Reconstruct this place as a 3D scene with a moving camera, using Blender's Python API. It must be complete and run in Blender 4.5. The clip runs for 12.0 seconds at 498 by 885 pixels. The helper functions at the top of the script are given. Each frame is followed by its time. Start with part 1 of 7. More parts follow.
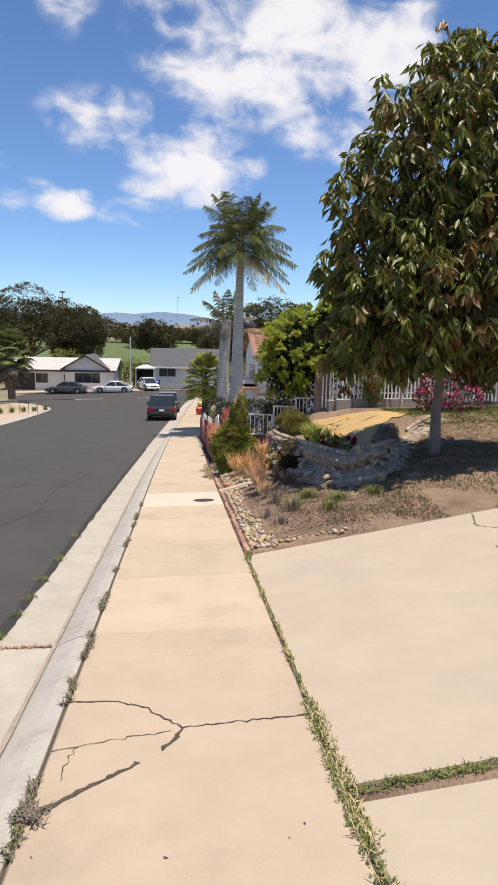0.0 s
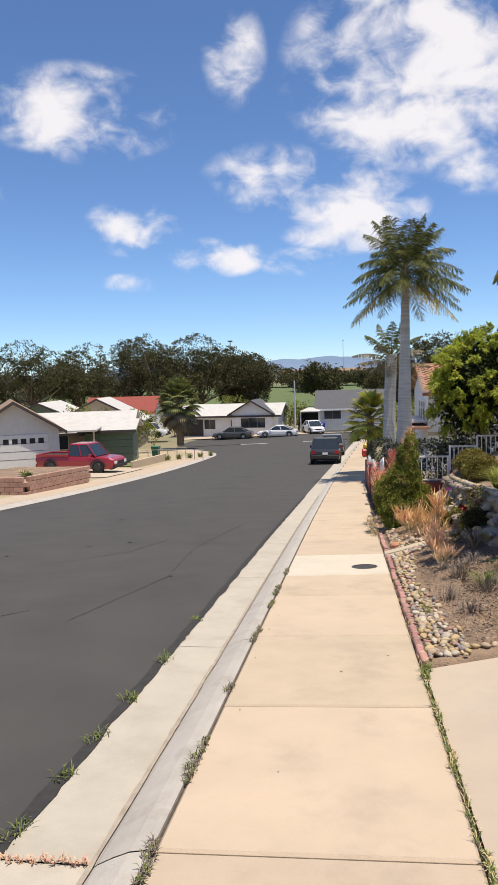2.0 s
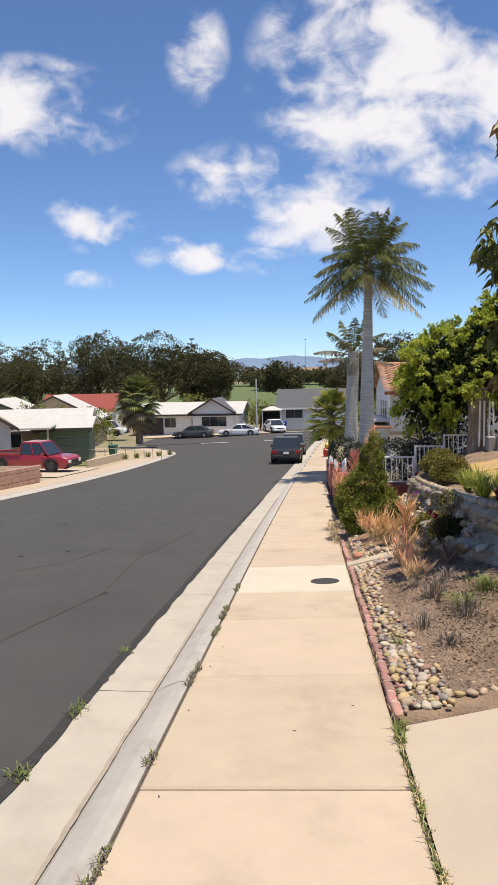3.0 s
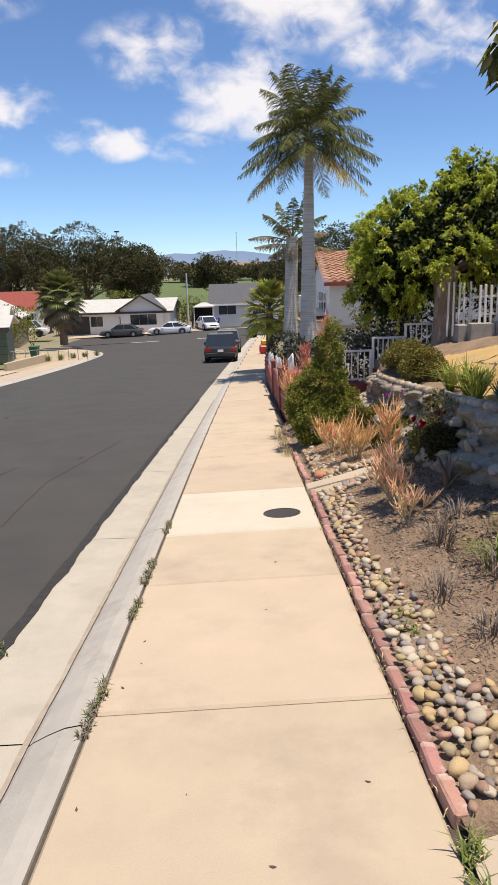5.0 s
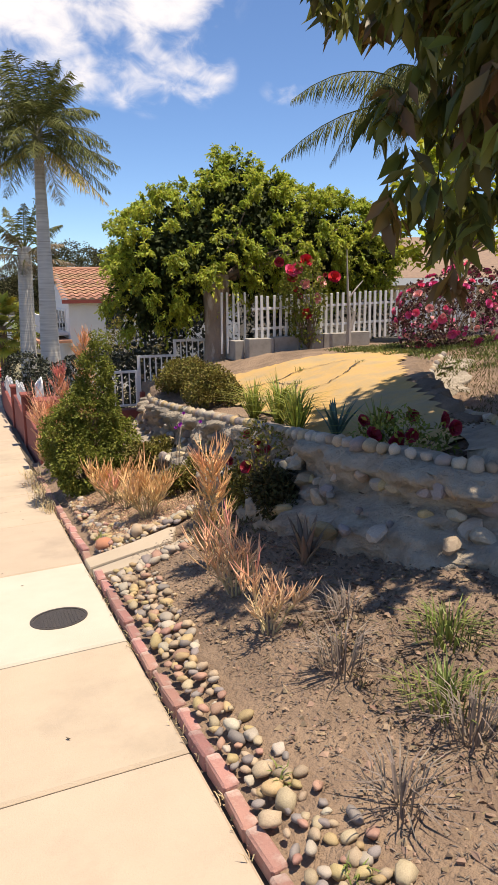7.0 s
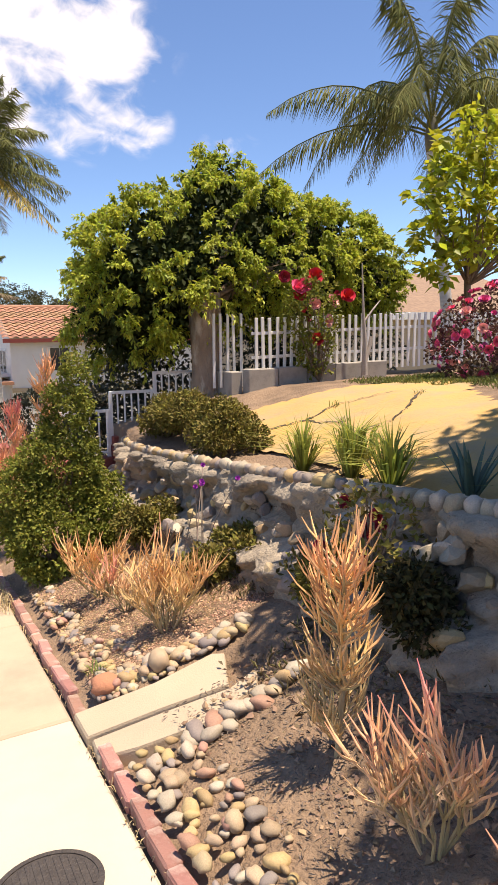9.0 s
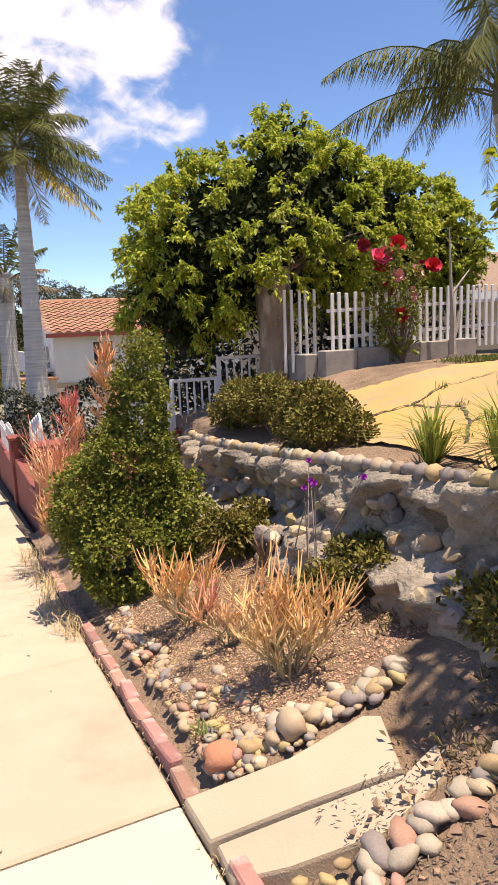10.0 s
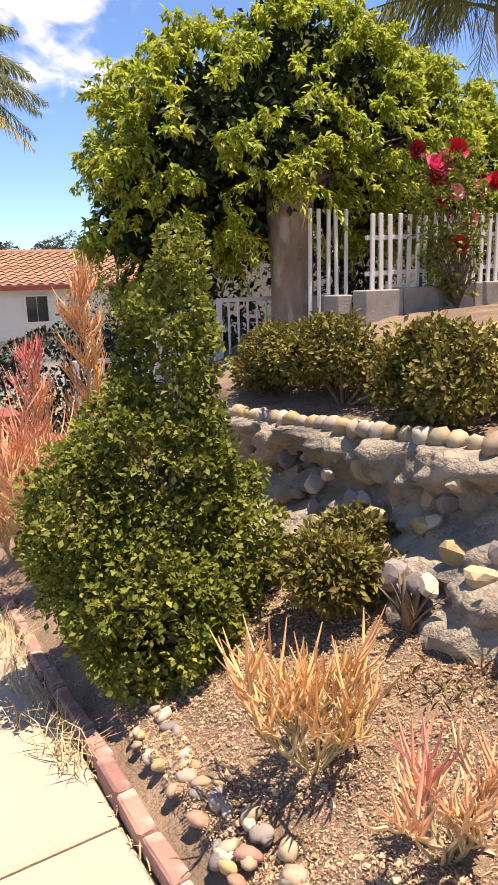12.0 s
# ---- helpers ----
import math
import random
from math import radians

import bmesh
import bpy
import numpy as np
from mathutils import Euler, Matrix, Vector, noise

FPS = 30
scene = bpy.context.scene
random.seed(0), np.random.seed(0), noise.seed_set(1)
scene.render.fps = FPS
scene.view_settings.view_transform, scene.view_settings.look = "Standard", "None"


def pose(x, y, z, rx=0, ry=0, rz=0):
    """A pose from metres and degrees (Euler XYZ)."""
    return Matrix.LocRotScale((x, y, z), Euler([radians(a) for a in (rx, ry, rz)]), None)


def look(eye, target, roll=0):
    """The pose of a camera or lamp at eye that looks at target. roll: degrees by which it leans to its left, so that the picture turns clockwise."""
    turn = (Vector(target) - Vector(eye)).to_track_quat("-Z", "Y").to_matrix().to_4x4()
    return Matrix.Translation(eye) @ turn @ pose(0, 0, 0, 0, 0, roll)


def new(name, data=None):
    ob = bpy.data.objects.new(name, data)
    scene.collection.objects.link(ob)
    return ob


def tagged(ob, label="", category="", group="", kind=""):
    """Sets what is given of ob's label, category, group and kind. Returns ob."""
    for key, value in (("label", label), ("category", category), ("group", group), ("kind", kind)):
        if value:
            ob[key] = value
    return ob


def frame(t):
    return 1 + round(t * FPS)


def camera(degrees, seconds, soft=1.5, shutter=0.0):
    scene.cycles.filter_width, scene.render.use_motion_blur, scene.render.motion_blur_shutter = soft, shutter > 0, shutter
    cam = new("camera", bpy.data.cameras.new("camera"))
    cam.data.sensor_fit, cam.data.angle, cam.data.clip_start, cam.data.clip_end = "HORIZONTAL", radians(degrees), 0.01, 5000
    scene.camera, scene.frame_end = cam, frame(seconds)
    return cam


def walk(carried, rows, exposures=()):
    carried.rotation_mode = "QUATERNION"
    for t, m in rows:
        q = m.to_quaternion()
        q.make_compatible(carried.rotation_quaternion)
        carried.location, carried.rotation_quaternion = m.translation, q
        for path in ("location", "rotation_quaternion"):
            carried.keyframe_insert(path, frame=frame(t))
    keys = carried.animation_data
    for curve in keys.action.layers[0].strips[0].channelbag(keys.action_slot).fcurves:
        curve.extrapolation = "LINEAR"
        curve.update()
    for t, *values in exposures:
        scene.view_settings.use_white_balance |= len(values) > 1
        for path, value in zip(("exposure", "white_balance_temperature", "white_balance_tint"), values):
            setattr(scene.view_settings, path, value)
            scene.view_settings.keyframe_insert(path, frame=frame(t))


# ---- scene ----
cam = camera(39.6, 12.0)
# the street falls away ahead and leans to the gutter: numbers below are laid out on its own plane
STREET = pose(0, 0, 0, -5.5, 0, 0) @ pose(0, 0, 0, 0, -1.8, 0)
EXPOSURES = [(0.0, 0.26, 6800, 11), (6.0, 0.28, 6900, 12), (8.5, 0.74, 7700, 15), (10.5, 0.68, 7400, 18), (12.0, 0.95, 7400, 18)]
PATH = [
    (0, (0.038, 0.537, 1.619), (0.231, 2.524, 1.495), -1.2),
    (0.5, (0.12, 1.03, 1.655), (0.205, 3.026, 1.571), -1.6),
    (1, (0.174, 1.601, 1.632), (0.098, 3.598, 1.558), -2.4),
    (1.5, (0.213, 2.152, 1.641), (-0.017, 4.139, 1.623), -2.2),
    (2, (0.235, 2.651, 1.602), (-0.049, 4.631, 1.618), -2.7),
    (2.5, (0.256, 3.177, 1.591), (-0.001, 5.16, 1.615), -2.9),
    (3, (0.266, 3.695, 1.604), (0.09, 5.687, 1.612), -2.5),
    (3.5, (0.23, 4.225, 1.6), (0.15, 6.223, 1.551), -1.9),
    (3.7, (0.219, 4.4, 1.602), (0.166, 6.398, 1.525), -1.8),
    (5.3, (0.107, 6.017, 1.529), (0.123, 7.993, 1.222), -4.2),
    (5.5, (0.101, 6.197, 1.532), (0.136, 8.175, 1.238), -4.6),
    (6, (0.065, 6.775, 1.501), (0.229, 8.749, 1.223), -5.2),
    (6.5, (0.073, 7.221, 1.507), (0.514, 9.149, 1.211), -5.5),
    (6.7, (0.067, 7.395, 1.510), (0.643, 9.288, 1.213), -5.2),
    (8.3, (0.085, 8.973, 1.452), (0.977, 10.754, 1.269), -3.7),
    (8.5, (0.092, 9.2, 1.438), (0.983, 10.983, 1.27), -4.1),
    (9, (0.142, 9.691, 1.425), (1.024, 11.478, 1.252), -4.7),
    (9.5, (0.145, 10.106, 1.409), (1.036, 11.883, 1.19), -5.0),
    (10, (0.134, 10.586, 1.39), (0.911, 12.419, 1.203), -6.2),
    (10.5, (0.124, 11.101, 1.356), (0.855, 12.951, 1.15), -6.1),
    (11, (0.159, 11.564, 1.337), (1.061, 13.334, 1.105), -6.0),
    (11.5, (0.208, 12.01, 1.344), (1.203, 13.723, 1.067), -5.7),
    (12, (0.238, 12.469, 1.343), (1.168, 14.212, 1.03), -6.0),
]
walk(cam, [(t, STREET @ look(eye, target, roll)) for t, eye, target, roll in PATH], EXPOSURES)

# ---- world, sun ----
SUN_EL, SUN_AZ = 76.5, 122.0        # degrees; azimuth clockwise from +y
world = bpy.data.worlds.new("world")
scene.world = world
world.use_nodes = True
wn, wl = world.node_tree.nodes, world.node_tree.links
wn.clear()
w_out = wn.new("ShaderNodeOutputWorld")
w_sky = wn.new("ShaderNodeTexSky")
w_sky.sky_type, w_sky.sun_disc = "NISHITA", False
w_sky.sun_elevation, w_sky.sun_rotation = radians(SUN_EL), radians(SUN_AZ)
w_sky.altitude = 1800.0
w_sky.air_density, w_sky.dust_density, w_sky.ozone_density = 1.0, 0.0, 3.0
w_bg = wn.new("ShaderNodeBackground")
w_bg.inputs[1].default_value = 0.112
w_tc = wn.new("ShaderNodeTexCoord")
w_sep = wn.new("ShaderNodeSeparateXYZ")
wl.new(w_tc.outputs["Generated"], w_sep.inputs[0])


def w_math(op, a, b=None, c=None):
    n = wn.new("ShaderNodeMath")
    n.operation = op
    for k, v in enumerate((a, b, c)):
        if v is None:
            continue
        if isinstance(v, (int, float)):
            n.inputs[k].default_value = v
        else:
            wl.new(v, n.inputs[k])
    return n.outputs[0]


# scattered cumulus: azimuth and elevation in degrees, reach across and up, weight
w_deg = 180.0 / math.pi
w_az = w_math("MULTIPLY", w_math("ARCTAN2", w_sep.outputs[0], w_sep.outputs[1]), w_deg)
w_el = w_math("MULTIPLY", w_math("ARCSINE", w_sep.outputs[2]), w_deg)
w_map = wn.new("ShaderNodeMapping")
w_map.inputs["Scale"].default_value = (1.0, 1.0, 1.5)
wl.new(w_tc.outputs["Generated"], w_map.inputs[0])


def w_tex(size, detail, rough, distort):
    n = wn.new("ShaderNodeTexNoise")
    n.inputs["Scale"].default_value, n.inputs["Detail"].default_value = size, detail
    n.inputs["Roughness"].default_value, n.inputs["Distortion"].default_value = rough, distort
    wl.new(w_map.outputs[0], n.inputs["Vector"])
    return n.outputs["Fac"]


CLOUDS = [(5.0, 22.5, 8.0, 6.0, 1.25), (13.5, 20.5, 7.0, 3.6, 1.0), (15.5, 15.6, 4.6, 2.6, 1.15), (0.3, 13.0, 5.2, 2.7, 1.3), (-5.5, 15.6, 5.0, 2.2, 0.85), (-20.5, 20.0, 6.4, 2.7, 1.2), (-17.0, 12.1, 3.4, 1.8, 1.0),
          (-10.3, 9.8, 3.6, 1.3, 1.0), (-3.6, 9.3, 3.0, 1.0, 0.7), (-8.5, 24.0, 2.2, 3.0, 0.75), (-17.2, 7.9, 2.2, 0.7, 0.75), (10.5, 15.0, 3.4, 1.5, 0.75), (25.5, 14.3, 2.2, 1.0, 0.7), (-30.0, 14.0, 4.0, 1.5, 0.9),
          (-48.0, 18.0, 8.0, 4.0, 1.0), (62.0, 22.0, 8.0, 4.0, 0.9), (120.0, 26.0, 15.0, 7.0, 1.0), (-110.0, 24.0, 14.0, 7.0, 1.0), (172.0, 30.0, 16.0, 8.0, 1.0)]
w_sum = None
for ca, ce, ra, re_, wt in CLOUDS:
    du, dv = w_math("DIVIDE", w_math("SUBTRACT", w_az, ca), ra * 1.35), w_math("DIVIDE", w_math("SUBTRACT", w_el, ce), re_ * 1.4)
    fall = w_math("MULTIPLY", w_math("MAXIMUM", w_math("SUBTRACT", 1.0, w_math("ADD", w_math("MULTIPLY", du, du), w_math("MULTIPLY", dv, dv))), 0.0), wt)
    w_sum = fall if w_sum is None else w_math("MAXIMUM", w_sum, fall)
w_big, w_fine = w_tex(9.0, 3.0, 0.5, 0.5), w_tex(26.0, 8.0, 0.62, 0.5)
w_rag = w_math("ADD", w_math("MULTIPLY_ADD", w_big, 3.2, -1.6), w_math("MULTIPLY_ADD", w_fine, 1.5, -0.75))
w_body = w_math("ADD", w_math("MULTIPLY", w_sum, 0.85), w_math("MULTIPLY", w_rag, w_math("MINIMUM", w_math("MULTIPLY", w_sum, 2.0), 1.0)))
w_ramp = wn.new("ShaderNodeMapRange")
w_ramp.interpolation_type = "SMOOTHSTEP"
w_ramp.inputs["From Min"].default_value, w_ramp.inputs["From Max"].default_value = 0.12, 1.25
w_ramp.inputs["To Max"].default_value = 0.9
wl.new(w_body, w_ramp.inputs["Value"])
w_cloud = wn.new("ShaderNodeBackground")
w_cloud.inputs[0].default_value, w_cloud.inputs[1].default_value = (0.95, 0.94, 0.97, 1), 0.86
w_mix = wn.new("ShaderNodeMixShader")
w_tint = wn.new("ShaderNodeMix")
w_tint.data_type, w_tint.blend_type = "RGBA", "MULTIPLY"
w_tint.inputs[0].default_value, w_tint.inputs[7].default_value = 1.0, (0.78, 0.95, 1.15, 1)
wl.new(w_sky.outputs[0], w_tint.inputs[6])
wl.new(w_tint.outputs[2], w_bg.inputs[0])
wl.new(w_ramp.outputs[0], w_mix.inputs[0])
wl.new(w_bg.outputs[0], w_mix.inputs[1])
wl.new(w_cloud.outputs[0], w_mix.inputs[2])
wl.new(w_mix.outputs[0], w_out.inputs[0])

sun = new("sun", bpy.data.lights.new("sun", "SUN"))
sun.data.energy, sun.data.angle, sun.data.color = 4.9, radians(0.53), (1.0, 0.94, 0.84)
el, az = radians(SUN_EL), radians(SUN_AZ)
sun.matrix_world = look((math.sin(az) * math.cos(el) * 60, math.cos(az) * math.cos(el) * 60, math.sin(el) * 60), (0, 0, 0))


# ---- small tools ----
def lift(y):
    """The street flattens out downhill."""
    return 0.00062 * max(0.0, y - 18.0) ** 2 if y < 95 else 0.00062 * 77.0**2 + (y - 95) * 0.096


def at(x, y, z=0.0):
    """From the street's plane to the world."""
    return STREET @ Vector((x, y, z + lift(y)))


def sm(a, b, v):
    k = min(1.0, max(0.0, (v - a) / (b - a)))
    return k * k * (3 - 2 * k)


class Mesh:
    """Gathers points and faces for one mesh."""

    def __init__(self):
        self.v, self.f = [], []

    def add(self, vs, fs):
        n = len(self.v)
        self.v += [tuple(p) for p in vs]
        self.f += [tuple(n + i for i in f) for f in fs]
        return self

    def box(self, x0, x1, y0, y1, z0, z1, b=0.0, m=None):
        """A box with chamfered edges."""
        bm = bmesh.new()
        bmesh.ops.create_cube(bm, size=1.0)
        for p in bm.verts:
            p.co = Vector(((x0 + x1) / 2 + p.co.x * (x1 - x0), (y0 + y1) / 2 + p.co.y * (y1 - y0), (z0 + z1) / 2 + p.co.z * (z1 - z0)))
        if b:
            bmesh.ops.bevel(bm, geom=bm.edges[:], offset=b, segments=1, affect="EDGES")
        bm.verts.index_update()
        vs = [(m @ p.co if m else p.co.copy()) for p in bm.verts]
        fs = [[p.index for p in f.verts] for f in bm.faces]
        bm.free()
        return self.add(vs, fs)

    def tube(self, path, radii, sides=6, cap=True):
        path = [Vector(p) for p in path]
        vs, fs = [], []
        side = None
        for k, p in enumerate(path):
            d = (path[min(k + 1, len(path) - 1)] - path[max(k - 1, 0)]).normalized()
            if side is None:
                side = d.orthogonal().normalized()
            side = (side - d * side.dot(d)).normalized()
            up = d.cross(side)
            r = radii[k] if hasattr(radii, "__len__") else radii
            for s in range(sides):
                a = 2 * math.pi * s / sides
                vs.append(p + side * (r * math.cos(a)) + up * (r * math.sin(a)))
        for k in range(len(path) - 1):
            for s in range(sides):
                a, b = k * sides + s, k * sides + (s + 1) % sides
                fs.append((a, b, b + sides, a + sides))
        if cap:
            fs.append(tuple(range(sides))[::-1])
            fs.append(tuple(range(len(vs) - sides, len(vs))))
        return self.add(vs, fs)

    def strip(self, rows, closed=False):
        """A skin over rows of points, all rows of one length."""
        n = len(rows[0])
        vs = [p for r in rows for p in r]
        fs = []
        for k in range(len(rows) - 1):
            for s in range(n if closed else n - 1):
                a, b = k * n + s, k * n + (s + 1) % n
                fs.append((a, b, b + n, a + n))
        return self.add(vs, fs)

    def blob(self, c, r, m=None, rings=5, sides=8, rough=0.0, seed=0.0):
        """A rounded stone-like lump."""
        rows = []
        for i in range(rings + 1):
            th = math.pi * i / rings
            row = []
            for s in range(sides):
                ph = 2 * math.pi * s / sides
                d = Vector((math.sin(th) * math.cos(ph), math.sin(th) * math.sin(ph), math.cos(th)))
                k = 1 + rough * noise.noise(d * 1.6 + Vector((seed, seed * 1.7, 0)))
                p = Vector((d.x * r[0] * k, d.y * r[1] * k, d.z * r[2] * k))
                row.append((m @ p if m else p) + Vector(c))
            rows.append(row)
        return self.strip(rows, True)

    def mesh(self, name, smooth=False):
        me = bpy.data.meshes.new(name)
        me.from_pydata([tuple(p) for p in self.v], [], self.f)
        me.validate()
        bm = bmesh.new()
        bm.from_mesh(me)
        bmesh.ops.recalc_face_normals(bm, faces=bm.faces[:])
        bm.to_mesh(me)
        bm.free()
        if smooth:
            me.polygons.foreach_set("use_smooth", [True] * len(me.polygons))
        return me


def sheet(name, verts, faces, smooth=False):
    """A mesh straight from arrays: leaves, needles, far ground."""
    me = bpy.data.meshes.new(name)
    me.from_pydata(verts, [], faces)
    if smooth:
        me.polygons.foreach_set("use_smooth", [True] * len(me.polygons))
    return me


def part(name, data, material, parent=None, label="", smooth=False, m=None):
    """One mesh object under a thing or a part."""
    me = data.mesh(name, smooth) if isinstance(data, Mesh) else data
    if not me.materials:
        me.materials.append(material)
    ob = new(name, me)
    if parent:
        ob.parent = parent
    if m is not None:
        ob.matrix_basis = m
    return tagged(ob, label)


def thing(name, label, category, place=(0, 0, 0), yaw=0.0, group="", kind=""):
    ob = new(name)
    ob.empty_display_size = 0.2
    ob.matrix_basis = pose(*place, 0, 0, yaw)
    return tagged(ob, label, category, group, kind)


# ---- materials ----
def mat(name, col, col2=None, scale=6.0, rough=0.85, metal=0.0, bump=0.0, bscale=60.0, stain=None, stain_scale=0.9, stain_at=(0.55, 0.75),
        var=0.0, isl=0.0, detail=6.0, coat=0.0, spec=0.5, trans=0.0, stretch=None, coords="Object"):
    ma = bpy.data.materials.new(name)
    ma.use_nodes = True
    nt = ma.node_tree
    n, l = nt.nodes, nt.links
    bs = n["Principled BSDF"]
    bs.inputs["Roughness"].default_value, bs.inputs["Metallic"].default_value = rough, metal
    bs.inputs["Specular IOR Level"].default_value = spec
    bs.inputs["Coat Weight"].default_value = coat
    tc = n.new("ShaderNodeTexCoord")
    vec = tc.outputs[coords]
    if stretch:
        mp = n.new("ShaderNodeMapping")
        mp.inputs["Scale"].default_value = stretch
        l.new(vec, mp.inputs[0])
        vec = mp.outputs[0]

    def tex(sc, det=detail, ro=0.6):
        t = n.new("ShaderNodeTexNoise")
        t.inputs["Scale"].default_value, t.inputs["Detail"].default_value, t.inputs["Roughness"].default_value = sc, det, ro
        l.new(vec, t.inputs["Vector"])
        return t.outputs["Fac"]

    def span(v, a, b, c=0.0, d=1.0):
        r = n.new("ShaderNodeMapRange")
        for k, x in zip(("From Min", "From Max", "To Min", "To Max"), (a, b, c, d)):
            r.inputs[k].default_value = x
        l.new(v, r.inputs["Value"])
        return r.outputs[0]

    def mix(f, a, b, kind="MIX"):
        m = n.new("ShaderNodeMix")
        m.data_type, m.blend_type = "RGBA", kind
        for s, v in ((m.inputs[0], f), (m.inputs[6], a), (m.inputs[7], b)):
            if isinstance(v, (int, float)):
                s.default_value = v
            elif isinstance(v, tuple):
                s.default_value = (*v[:3], 1)
            else:
                l.new(v, s)
        return m.outputs[2]

    c = mix(span(tex(scale), 0.3, 0.7), col, col2 or tuple(x * 0.8 for x in col))
    if stain:
        c = mix(span(tex(stain_scale, 8, 0.65), *stain_at), c, stain)
    if var or isl:
        if isl:
            g = n.new("ShaderNodeNewGeometry").outputs["Random Per Island"]
        else:
            g = n.new("ShaderNodeObjectInfo").outputs["Random"]
        k = isl or var
        hs = n.new("ShaderNodeHueSaturation")
        l.new(c, hs.inputs["Color"])
        l.new(span(g, 0, 1, 1 - k, 1 + k), hs.inputs["Value"])
        r2 = n.new("ShaderNodeMath")
        r2.operation = "FRACT"
        r3 = n.new("ShaderNodeMath")
        r3.operation, r3.inputs[1].default_value = "MULTIPLY", 7.31
        l.new(g, r3.inputs[0])
        l.new(r3.outputs[0], r2.inputs[0])
        l.new(span(r2.outputs[0], 0, 1, 0.5 - 0.06 * k, 0.5 + 0.06 * k), hs.inputs["Hue"])
        c = hs.outputs[0]
    l.new(c, bs.inputs["Base Color"])
    if bump:
        b = n.new("ShaderNodeBump")
        b.inputs["Strength"].default_value, b.inputs["Distance"].default_value = bump, 0.03 if bump > 0.9 else 0.01
        l.new(tex(bscale, 5), b.inputs["Height"])
        l.new(b.outputs[0], bs.inputs["Normal"])
    if trans:
        tr = n.new("ShaderNodeBsdfTranslucent")
        l.new(c, tr.inputs[0])
        ms = n.new("ShaderNodeMixShader")
        ms.inputs[0].default_value = trans
        l.new(bs.outputs[0], ms.inputs[1])
        l.new(tr.outputs[0], ms.inputs[2])
        l.new(ms.outputs[0], n["Material Output"].inputs[0])
    return ma


